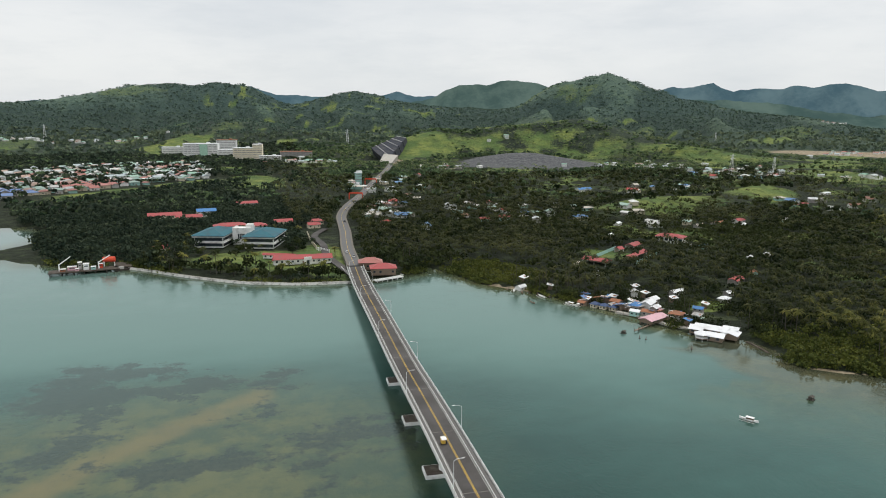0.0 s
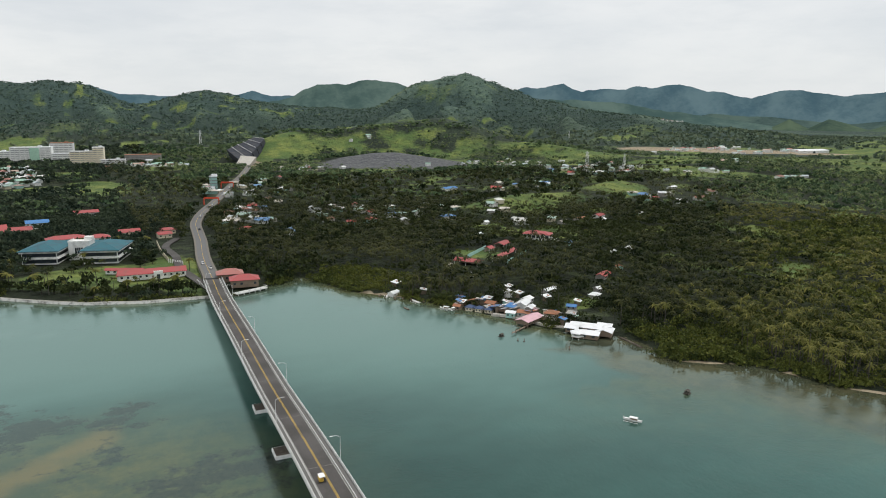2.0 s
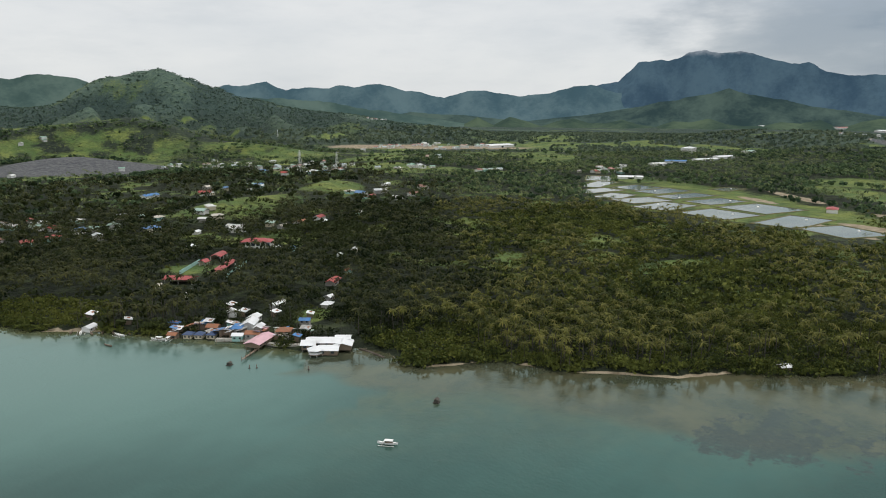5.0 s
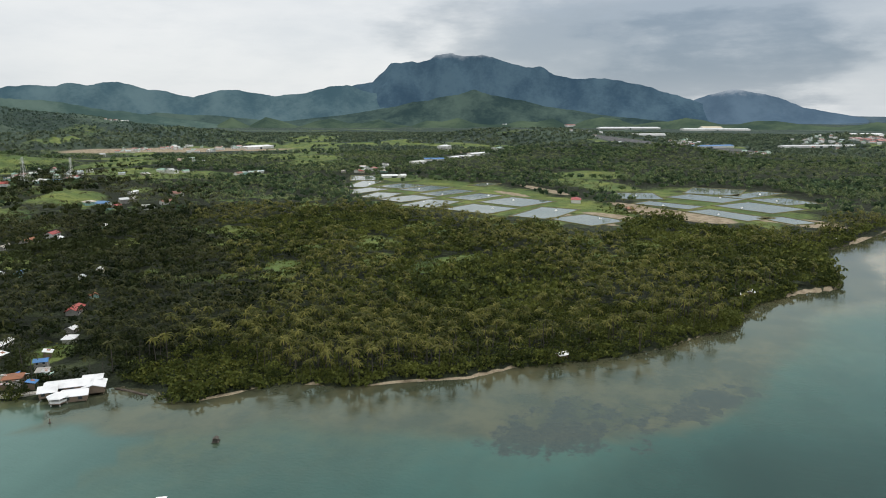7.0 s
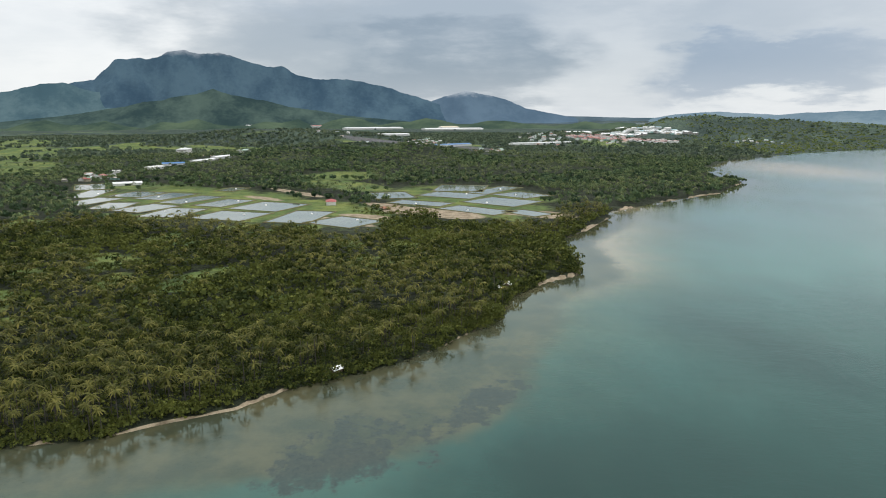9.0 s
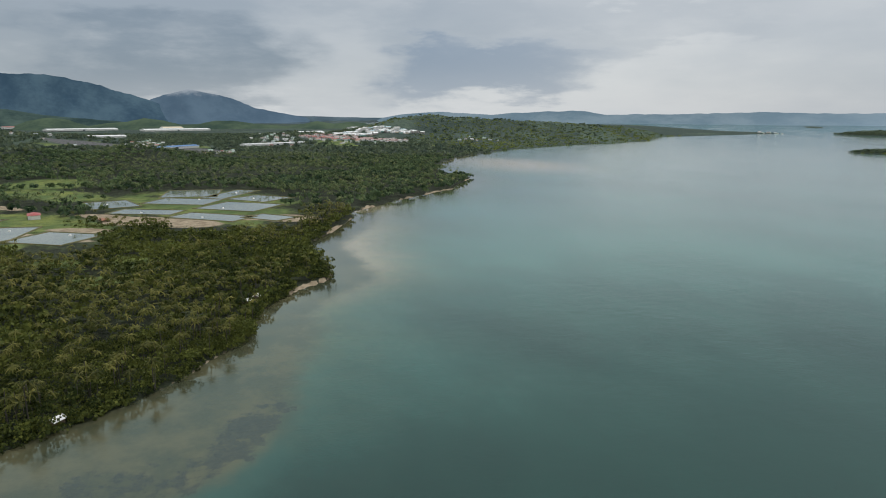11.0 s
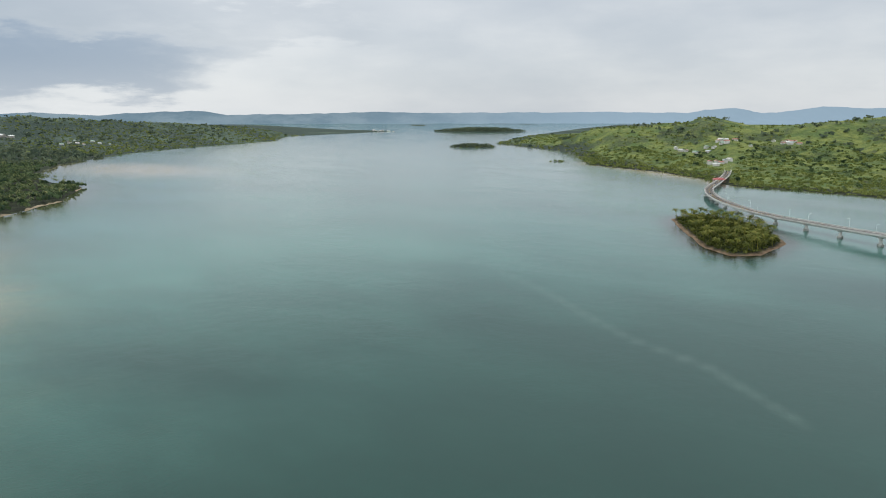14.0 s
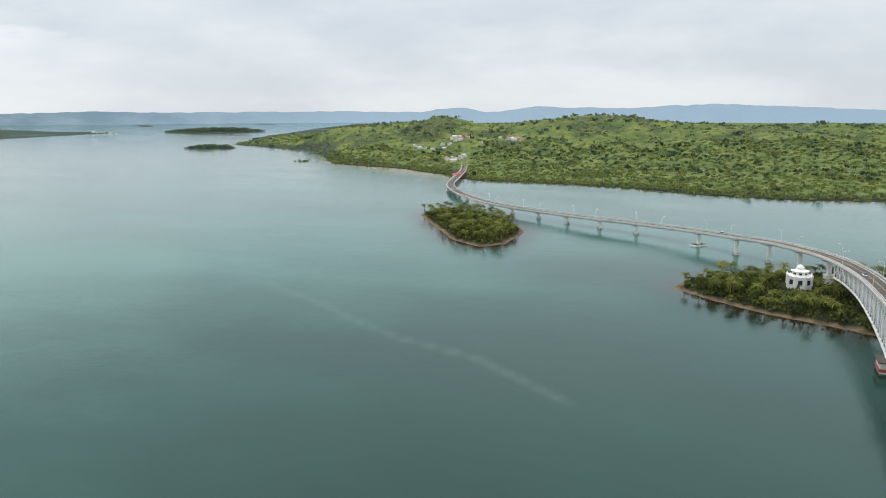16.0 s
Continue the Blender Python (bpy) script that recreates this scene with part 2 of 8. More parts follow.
def ground_material():
    k = Nodes("ground_cover", 0.9, 0.15)
    big, mid_n, fine = k.noise(0.004, 4), k.noise(0.025, 4), k.noise(0.16, 4, 0.65)
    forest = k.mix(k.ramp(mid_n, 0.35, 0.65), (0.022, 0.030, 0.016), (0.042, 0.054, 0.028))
    # crown-sized speckle in colour: darker gaps and paler tops
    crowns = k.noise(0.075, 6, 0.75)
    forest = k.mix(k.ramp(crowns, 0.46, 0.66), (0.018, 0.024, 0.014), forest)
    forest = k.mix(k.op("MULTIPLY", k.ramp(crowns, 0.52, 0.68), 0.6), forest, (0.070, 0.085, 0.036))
    # bluish far cover: distance haze put into the ground's colour
    hazed_upland = k.mix(k.ramp(crowns, 0.42, 0.62), (0.060, 0.096, 0.078), (0.104, 0.150, 0.104))
    # gullies darkened in colour to stand in for weak relief shading
    hazed_upland = k.mix(k.ramp(k.op("ADD", k.attr("ridge"), k.op("MULTIPLY", k.op("SUBTRACT", mid_n, 0.5), 0.5)), 0.35, 0.85), k.mix(0.72, hazed_upland, (0.030, 0.052, 0.050)), hazed_upland)
    forest = k.mix(k.attr("hazed_upland"), forest, hazed_upland)
    grass = k.mix(k.ramp(mid_n, 0.35, 0.68), (0.078, 0.126, 0.040), (0.176, 0.208, 0.058))
    grass = k.mix(k.op("MULTIPLY", k.ramp(crowns, 0.47, 0.62), 0.75), grass, (0.062, 0.088, 0.032))
    c = k.mix(k.ramp(k.op("ADD", k.attr("grass"), k.op("MULTIPLY", k.op("SUBTRACT", fine, 0.5), 0.7)), 0.35, 0.65), forest, grass)
    soil = k.mix(k.ramp(fine, 0.35, 0.7), (0.36, 0.30, 0.215), (0.19, 0.15, 0.10))
    c = k.mix(k.ramp(k.op("ADD", k.attr("soil"), k.op("MULTIPLY", k.op("SUBTRACT", mid_n, 0.5), 0.5)), 0.4, 0.6), c, soil)
    gravel = k.mix(k.ramp(fine, 0.3, 0.7), (0.065, 0.070, 0.078), (0.135, 0.135, 0.135))
    c = k.mix(k.ramp(k.op("ADD", k.attr("gravel"), k.op("MULTIPLY", k.op("SUBTRACT", mid_n, 0.5), 0.3)), 0.4, 0.6), c, gravel)
    c = k.mix(k.attr("mud"), c, k.mix(k.ramp(fine, 0.35, 0.7), (0.19, 0.135, 0.085), (0.10, 0.070, 0.045)))
    k.bump(k.op("ADD", fine, k.op("MULTIPLY", mid_n, 2.0)), 5.0, 0.8)
    return k.done(c)


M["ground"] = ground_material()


def water_material():
    k = Nodes("strait_water", 0.1, 0.5)
    k.b.inputs["IOR"].default_value = 1.33
    broad, cloudy = k.noise(0.005, 5, 0.6, (1.0, 1.6, 1.0)), k.noise(0.03, 6, 0.62)
    deep = k.mix(k.ramp(broad, 0.35, 0.65), (0.002, 0.019, 0.016), (0.004, 0.030, 0.024))
    # coast turbidity, with the far water's sky sheen put into the body colour
    turbid_and_sheen = k.ramp(k.op("ADD", k.attr("turbid_and_sheen"), k.op("MULTIPLY", k.op("SUBTRACT", broad, 0.5), 0.9)), 0.1, 1.0)
    deep = k.mix(turbid_and_sheen, deep, k.mix(k.attr("grey_sky_tint"), (0.058, 0.150, 0.132), (0.092, 0.152, 0.134)))
    shallow = k.mix(k.ramp(k.op("ADD", k.op("MULTIPLY", cloudy, 0.55), k.op("MULTIPLY", k.noise(0.11, 7, 0.72), 0.45)), 0.40, 0.60), (0.098, 0.098, 0.044), (0.046, 0.062, 0.038))
    s = k.op("ADD", k.attr("shallow"), k.op("MULTIPLY", k.op("SUBTRACT", cloudy, 0.5), 0.6))
    c = k.mix(k.ramp(s, 0.1, 0.85), deep, shallow)
    silt = k.ramp(k.op("ADD", k.attr("silt"), k.op("MULTIPLY", k.op("SUBTRACT", cloudy, 0.5), 0.35)), 0.15, 1.0)
    c = k.mix(silt, c, (0.40, 0.34, 0.245))
    bottom = k.mix(k.ramp(k.noise(0.045, 6, 0.65), 0.36, 0.62), (0.082, 0.078, 0.044), (0.044, 0.050, 0.032))
    shelf = k.ramp(k.op("ADD", k.attr("shelf"), k.op("MULTIPLY", k.op("SUBTRACT", k.noise(0.06, 5, 0.6), 0.5), 0.5)), 0.25, 0.8)
    c = k.mix(shelf, c, bottom)
    ochre = k.ramp(k.op("ADD", k.attr("ochre"), k.op("MULTIPLY", k.op("SUBTRACT", k.noise(0.07, 6, 0.65), 0.5), 0.9)), 0.2, 1.0)
    c = k.mix(k.op("MULTIPLY", ochre, 0.7), c, (0.150, 0.115, 0.048))
    # weed beds: ragged mats with fine gaps, and loose streaks between them
    beds = k.op("ADD", k.op("MULTIPLY", k.noise(0.036, 5, 0.62, (0.7, 1.3, 1)), 0.66), k.op("MULTIPLY", k.noise(0.15, 8, 0.74), 0.46))
    w = k.op("ADD", k.op("MULTIPLY", k.attr("weed"), 0.5), k.op("MULTIPLY", k.op("MULTIPLY", k.op("SUBTRACT", beds, 0.56), 2.4), k.ramp(k.attr("weed"), 0.05, 0.4)))
    weed = k.mix(k.ramp(k.noise(0.5, 5, 0.6), 0.3, 0.7), (0.020, 0.024, 0.025), (0.036, 0.040, 0.034))
    c = k.mix(k.op("MULTIPLY", k.ramp(w, 0.27, 0.46), 0.85), c, weed)
    # dark fringe round the islets paints the reflection of their trees
    c = k.mix(k.ramp(k.op("ADD", k.attr("reef_and_reflection"), k.op("MULTIPLY", k.op("SUBTRACT", cloudy, 0.5), 0.5)), 0.15, 0.8), c, (0.020, 0.016, 0.011))
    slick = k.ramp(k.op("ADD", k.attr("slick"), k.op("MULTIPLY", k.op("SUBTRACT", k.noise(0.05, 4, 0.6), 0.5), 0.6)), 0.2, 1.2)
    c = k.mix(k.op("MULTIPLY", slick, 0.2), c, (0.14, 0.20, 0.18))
    # wavelets, in patches of stronger and weaker breeze
    chop = k.op("ADD", k.noise(0.9, 4, 0.65, (1.0, 0.55, 1.0)), k.op("MULTIPLY", k.noise(0.16, 3, 0.6, (1.0, 0.5, 1.0)), 1.2))
    breeze = k.ramp(k.op("ADD", k.noise(0.011, 4, 0.6, (0.6, 1.5, 1)), k.op("MULTIPLY", k.op("SUBTRACT", cloudy, 0.5), 0.35)), 0.36, 0.66, 0.45, 1.0)
    lee = k.ramp(k.attr("lee"), 0.15, 0.85, 1.0, 0.06)
    k.bump(k.op("MULTIPLY", k.op("MULTIPLY", chop, breeze), lee), 0.16, 0.65)
    # the body of the water under a blue-green sheen
    body, sheen, both, edge = (k.n.new("ShaderNode" + s) for s in ("BsdfDiffuse", "BsdfGlossy", "MixShader", "Fresnel"))
    normal = k.b.inputs["Normal"].links[0].from_socket
    for node in (body, sheen, edge):
        k.l.new(normal, node.inputs["Normal"])
    k.l.new(c, body.inputs["Color"])
    k.l.new(k.mix(k.ramp(edge.outputs[0], 0.10, 0.55), (0.71, 0.945, 0.905), (0.95, 0.97, 0.98)), sheen.inputs["Color"])
    k.l.new(k.ramp(k.op("MULTIPLY", breeze, lee), 0.1, 1.0, 0.04, 0.12), sheen.inputs["Roughness"])
    edge.inputs["IOR"].default_value = 1.42
    k.l.new(edge.outputs[0], both.inputs[0])
    k.l.new(body.outputs[0], both.inputs[1])
    k.l.new(sheen.outputs[0], both.inputs[2])
    k.l.new(both.outputs[0], k.n["Material Output"].inputs["Surface"])
    return k.mat


M["water"] = water_material()

# ---- numbers of the plan ----
EYE = np.array([45.0, 25.0, 100.0])
NEAR, FAR = 2600.0, 4750.0


def drawn_in(p):
    """The far country, past 2.6 km, is drawn in towards the middle of the flight, so that it ends at 4.75 km."""
    p = np.asarray(p, float)
    v = p - EYE
    d = np.linalg.norm(v, axis=-1, keepdims=True)
    span = FAR - NEAR
    to = np.where(d > NEAR, NEAR + span * (1 - np.exp(-np.maximum(d - NEAR, 0) / span)), d)
    return EYE + v * to / np.maximum(d, 1e-6)


def hashed(i, j, seed):
    h = np.sin(i * 127.1 + j * 311.7 + seed * 74.7) * 43758.5453
    return h - np.floor(h)


def value_noise(x, y, seed=0):
    i, j = np.floor(x), np.floor(y)
    u, v = x - i, y - j
    u, v = u * u * (3 - 2 * u), v * v * (3 - 2 * v)
    a, b = hashed(i, j, seed), hashed(i + 1, j, seed)
    c, d = hashed(i, j + 1, seed), hashed(i + 1, j + 1, seed)
    return a + (b - a) * u + (c - a) * v + (a - b - c + d) * u * v


def fbm(x, y, size, octaves=4, seed=0):
    total, amp, norm = 0.0, 1.0, 0.0
    for k in range(octaves):
        total = total + amp * value_noise(x / size, y / size, seed + k)
        norm, amp, size = norm + amp, amp * 0.5, size * 0.5
    return total / norm


def step(x, lo, hi):
    t = np.clip((x - lo) / (hi - lo), 0, 1)
    return t * t * (3 - 2 * t)


MAINLAND = [(-3000, 1500), (-700, 700), (-400, 600), (-156, 534), (-134, 513), (-114, 501), (-76, 491), (-32, 450), (1, 427), (30, 415), (65, 410),
            (92, 418), (112, 424), (119, 436), (128, 417), (137, 387), (155, 366), (172, 335), (186, 304), (192, 287), (200, 269), (218, 256),
            (221, 240), (214, 228), (217, 220), (228, 211), (243, 202), (248, 176), (262, 153), (272, 137)]
MAINLAND += [(290, 123), (303, 105), (318, 85), (335, 70), (354, 58), (375, 40), (420, 32), (455, 8), (481, -19), (529, -22), (581, -22),
             (605, -27), (662, -62), (717, -88), (764, -99), (839, -170), (931, -276), (1075, -363), (1180, -368), (1289, -379), (1538, -516), (1832, -799)]
MAINLAND += [(2028, -1092), (2216, -1541), (2563, -1842), (2678, -2240), (2802, -2752), (2917, -2869), (3300, -2850), (5200, -3600), (12000, -6000),
             (16000, 16000), (-9000, 16000), (-9000, 3000)]
WEST = [(1448, -1846), (1216, -1689), (1033, -1578), (965, -1500), (863, -1351), (751, -1179), (633, -1123), (562, -1090), (470, -1010), (430, -955),
        (395, -935), (341, -927), (261, -915), (182, -890), (79, -835), (-9, -813), (-104, -827), (-600, -850), (-2500, -1200), (-9000, -4000),
        (-9000, -16000), (3000, -16000), (3300, -7000), (2300, -3900), (1800, -2600)]
ISLE_ROUND = [(343, -582), (316, -534), (270, -459), (242, -439), (226, -455), (225, -513), (255, -569), (300, -615), (335, -615)]
ISLE_BRIDGE = [(105, -354), (87, -334), (61, -314), (38, -302), (15, -289), (-25, -283), (-70, -310), (-85, -360), (-55, -410), (-10, -424), (30, -414), (70, -395), (98, -376)]
SPECKS = [(1362, -1612, 68, 46, -37), (850, -1220, 14, 9, 0), (2440, -3080, 250, 190, -37), (4000, -4300, 420, 60, 45), (3700, -5200, 500, 70, 30)]
LAGOONS = [(-195, 618, 48, 60)]
SHORES = [np.array(s, float) for s in (MAINLAND, WEST, ISLE_ROUND, ISLE_BRIDGE)]


def inland(x, y, poly):
    """Distance to a shore, positive on land."""
    a, b = poly, np.roll(poly, -1, 0)
    best, inside = np.full(x.shape, 1e18), np.zeros(x.shape, bool)
    for (ax, ay), (bx, by) in zip(a, b):
        dx, dy = bx - ax, by - ay
        t = np.clip(((x - ax) * dx + (y - ay) * dy) / (dx * dx + dy * dy), 0, 1)
        best = np.minimum(best, (x - ax - t * dx) ** 2 + (y - ay - t * dy) ** 2)
        if dy:
            inside ^= ((ay > y) != (by > y)) & (x < ax + (y - ay) * dx / dy)
    return np.where(inside, 1, -1) * np.sqrt(best)


def coast(x, y):
    d = np.full(x.shape, -1e9)
    for poly in SHORES:
        d = np.maximum(d, inland(x, y, poly))
    for cx, cy, rx, ry, turn in SPECKS:
        c, s = math.cos(radians(turn)), math.sin(radians(turn))
        u, v = (x - cx) * c - (y - cy) * s, (x - cx) * s + (y - cy) * c
        d = np.maximum(d, (1 - np.hypot(u / rx, v / ry)) * ry)
    for cx, cy, rx, ry in LAGOONS:
        d = np.minimum(d, (np.hypot((x - cx) / rx, (y - cy) / ry) - 1) * rx)
    ragged = np.clip(np.hypot(x, y) / 120, 1.5, 12)
    return d + (fbm(x, y, 26, 3, 5) - 0.5) * ragged


# crests seen from the middle of the flight: bearing, height over the eye's level in degrees
RANGE = [(-40, 0.2), (-20, 0.1), (-15.2, 0.12), (-13.2, 0.29), (-11.1, 0.82), (-8.2, 1.26), (-4.8, 1.4), (-1.6, 1.7), (-0.4, 1.55), (1.7, 0.78), (2.9, 0.16), (5.5, 0.61),
         (8.1, 1.19), (10.3, 0.87), (12.5, 0.54), (15.2, 0.03), (19.2, -0.16), (21.5, 0.07), (23.6, 1.39), (25.8, 2.25), (27.9, 2.76), (29.6, 2.55),
         (30.9, 1.95), (32.2, 1.41), (34.3, 0.58), (38.3, -0.02), (42.0, -0.4), (47.4, -1.25), (54, -2.0)]
BACK = [(10, -0.4), (13.4, 0.67), (15.2, 1.21), (17.0, 2.01), (19.2, 2.02), (21.0, 2.37), (23.2, 2.16), (24.9, 1.61), (27.6, 0.76), (32.2, 0.86), (38.2, 0.88),
        (42.0, 0.41), (47.9, -0.4), (54, -1.3)]
FOOT = [(38, -1.4), (43.0, -0.81), (47.4, -0.15), (51.8, -0.36), (56.3, -0.79), (60.8, -0.33), (65.2, 0.33), (69.4, 1.19), (71.5, 1.61), (73.6, 1.18), (77.6, 0.35),
        (81.4, -0.24), (87.2, -0.8), (92, -1.4)]
CAPE = [(100, -1.9), (104.4, -1.13), (106.2, -0.68), (109.3, -0.37), (111.6, -0.54), (116.1, -0.79), (120.5, -0.95), (124.8, -1.27), (126.7, -1.6), (129, -2.2)]
WESTERN = [(143, -3), (150.0, -1.45), (154.3, -1.25), (157.6, -1.06), (159.0, -0.55), (160.8, -0.83), (162.4, -1.24), (165.4, -1.01), (168.0, -0.88), (170.3, -0.51), (171.2, -0.47),
           (173.1, -0.73), (176.1, -1.16), (181.0, -1.35), (186.7, -1.23), (192.5, -1.18), (205, -1.2), (220, -3)]
# low hills: x, y, height, length, breadth, turn
HILLS = [(405, 630, 12, 110, 34, -22), (595, 702, 11, 70, 30, -25), (640, 1540, 58, 270, 120, 21), (520, 1250, 20, 100, 60, 21), (800, 1480, 30, 160, 110, 30), (890, 1270, 25, 140, 70, 34), (400, 1500, 34, 90, 90, 0),
         (-60, 1950, 60, 260, 170, 80), (150, 1900, 40, 260, 150, 90), (1700, 300, 22, 260, 150, 40), (2300, 600, 40, 400, 250, 60), (1500, 130, 26, 120, 60, 20),
         (2500, -350, 24, 300, 160, 0), (2900, -1200, 40, 500, 260, 20), (760, -1900, 50, 260, 170, 50), (250, -1500, 16, 260, 140, 80)]


def crest_angle(bearing, table):
    """The crest's angle at a bearing, rounded over a degree or so."""
    b, e = zip(*table)
    return sum(w * np.interp(bearing + o, b, e, left=-9, right=-9) for o, w in ((-0.8, 0.15), (-0.4, 0.2), (0, 0.3), (0.4, 0.2), (0.8, 0.15)))


def crest(bearing, r, table, dist, front, behind, seed):
    top = EYE[2] + 3 + dist * np.tan(np.radians(crest_angle(bearing, table)))
    rise = np.where(r < dist, step(r, dist - front, dist) ** 0.85, 1 - step(r, dist, dist + behind))
    u, v = bearing * dist / 57.3, r
    gully = np.clip(np.abs(fbm(u + 0.25 * v, v * 0.5, 260, 4, seed) - 0.5) * 3.6, 0, 1)
    cut = (1 - rise ** 6) * np.clip(rise * 3, 0, 1)
    return np.maximum(top, 0) * rise * (1 - 0.85 * cut * (1 - gully))


def spur(x, y):
    """1 on the spurs of the first range, 0 in its gullies."""
    r, bearing = np.hypot(x - EYE[0], y - EYE[1]), np.degrees(np.arctan2(x - EYE[0], y - EYE[1]))
    u = np.where(bearing < -60, bearing + 360, bearing) * 2600 / 57.3
    return np.clip(np.abs(fbm(u + 0.25 * r, r * 0.5, 260, 4, 21) - 0.5) * 3.6, 0, 1)


def blotch(x, y, table):
    v = np.zeros(x.shape)
    for cx, cy, a, b, turn in table:
        c, s = math.cos(radians(turn)), math.sin(radians(turn))
        p, q = (x - cx) * c + (y - cy) * s, -(x - cx) * s + (y - cy) * c
        v = np.maximum(v, 1.6 - 1.1 * np.hypot(p / a, q / b))
    return np.clip(v, 0, 1)


POND_Z = 2.0
POND_LAND = [(830, 330, 520, 230, 52), (855, 40, 310, 240, 15)]


def height(x, y, d=None):
    d = coast(x, y) if d is None else d
    r, bearing = np.hypot(x - EYE[0], y - EYE[1]), np.degrees(np.arctan2(x - EYE[0], y - EYE[1]))
    bearing = np.where(bearing < -60, bearing + 360, bearing)
    h = np.where(d > 0, 1.2 * step(d, 0, 8) + np.clip(d, 0, 500) * 0.006, d * 0.12)
    calm = step(d, 30, 400)
    h = h + calm * (fbm(x, y, 220, 4, 11) - 0.35) * 9 * step(r, 500, 1500)
    rise = 0.0
    for hx, hy, hz, lx, ly, turn in HILLS:
        c, s = math.cos(radians(turn)), math.sin(radians(turn))
        u, v = (x - hx) * c - (y - hy) * s, (x - hx) * s + (y - hy) * c
        rise = rise + hz * np.exp(-((u / lx) ** 2 + (v / ly) ** 2))
    for table, dist, front, behind, seed in ((RANGE, 2600, 900, 700, 21), (CAPE, 3300, 900, 800, 51), (WESTERN, 1950, 800, 700, 61)):
        rise = np.maximum(rise, crest(bearing, r, table, dist, front, behind, seed))
    rough = 1 + 0.24 * (fbm(x, y, 110, 4, 71) - 0.5)
    canopy = step(rise, 35, 80) * step(r, 1500, 2000) * (fbm(x, y, 34, 3, 77) - 0.5) * 9
    land = h + rise * rough * step(d, 0, 120) + canopy
    flat = blotch(x, y, POND_LAND)
    land = land * (1 - flat) + POND_Z * flat
    return np.where(d > 0, land, np.maximum(h, -3.0))


# open ground: x, y, half length, half breadth, turn of the length from +x
MEADOWS = [(-160, 899, 80, 28, 47), (-52, 1016, 70, 24, 47), (408, 306, 26, 13, 30), (500, 290, 30, 14, 20), (470, 205, 34, 16, -40), (450, 262, 22, 10, 10), (560, 100, 30, 16, 0), (840, 330, 270, 92, 52), (855, 40, 150, 95, 15), (1136, 230, 70, 60, 0), (1000, 200, 90, 40, 40), (405, 622, 108, 42, 22), (592, 692, 64, 34, 25), (620, 1400, 230, 110, -21), (890, 1245, 150, 70, -34), (420, 1240, 120, 40, -10), (660, 1560, 240, 60, -21), (20, 1000, 45, 110, 0)]
MEADOWS += [(10, 480, 65, 32, -8), (55, 470, 20, 55, 0), (-10, 1480, 40, 60, 0), (235, 305, 14, 9, 20), (250, 437, 16, 24, 30), 
           (1750, 1200, 350, 60, 60), (2200, 1350, 400, 120, 30), (1300, 800, 120, 50, 30), (1850, 560, 200, 50, 70)]
BARE = [(1430, 1235, 280, 52, -38), (292, 1318, 16, 55, -15), (752, 98, 40, 26, 50), (730, 64, 40, 24, 50), (728, -30, 34, 22, 50), (738, 0, 26, 12, 60), (795, 130, 34, 12, 50), (714, 143, 30, 12, 60), (858, 276, 40, 9, 50), (905, 240, 50, 9, 40), (930, 262, 55, 8, 40), (690, 170, 60, 10, 50), (1560, 560, 60, 40, 0)]
YARD = [(512, 1185, 135, 90, -21), (1900, 20, 160, 60, 10), (2150, 220, 200, 60, 60)]


def grassy(x, y, d):
    r = np.hypot(x, y)
    west = ((y < -700) & (x < 1500 - 0.1 * y) & (x < -0.8 * y + 200)) * (0.50 + 0.38 * step(fbm(x, y, 60, 4, 81), 0.40, 0.62) + 0.3 * np.exp(-((y + 1310) / 90) ** 2) * (x < 660))
    low = step(d, 10, 60)
    patch = step(fbm(x, y, 45, 3, 83), 0.3, 0.6)
    hazed_upland = (r > 1500) * (y > 900) * 0.48 * step(fbm(x, y, 120, 5, 87) + 0.12 * (spur(x, y) - 0.5), 0.54, 0.68)
    plain = (r > 620) * (y > -300 - 0.2 * x) * (y < 1900) * 0.8 * step(fbm(x, y, 130, 4, 89), 0.50, 0.64) * step(r, 600, 1100)
    plain = plain * (1 - 0.7 * ((x < 1000) & (r < 1150))) * (1 - 0.75 * ((x > 850) & (x < 2000) & (y < 470))) * (1 - step(r, 2100, 2500))
    open_land = blotch(x, y, MEADOWS) * np.where((y > 1100) & (x < 1200), 0.22 + 0.48 * patch, 0.55 + 0.45 * patch)
    glade = 0.62 * step(fbm(x, y, 36, 3, 85), 0.57, 0.68) * step(x + 0.2 * y, 360, 430) * (x < 760) * step(d, 35, 80) * (y > -60)
    return np.maximum(np.maximum(np.maximum(np.maximum(open_land, plain), hazed_upland), west * low), glade)


# ---- meshes ----
def big_mesh(name, v, f, material, smooth=False):
    me = bpy.data.meshes.new(name)
    v, f = np.ascontiguousarray(v, np.float32), np.ascontiguousarray(f, np.int32)
    k = f.shape[1]
    me.vertices.add(len(v))
    me.vertices.foreach_set("co", v.ravel())
    me.loops.add(f.size)
    me.loops.foreach_set("vertex_index", f.ravel())
    me.polygons.add(len(f))
    me.polygons.foreach_set("loop_start", np.arange(0, f.size, k, dtype=np.int32))
    if smooth:
        me.polygons.foreach_set("use_smooth", np.ones(len(f), bool))
    me.update(calc_edges=True)
    me.materials.append(material)
    return me


def float_attr(me, name, values):
    me.attributes.new(name, "FLOAT", "POINT").data.foreach_set("value", np.ascontiguousarray(values, np.float32))


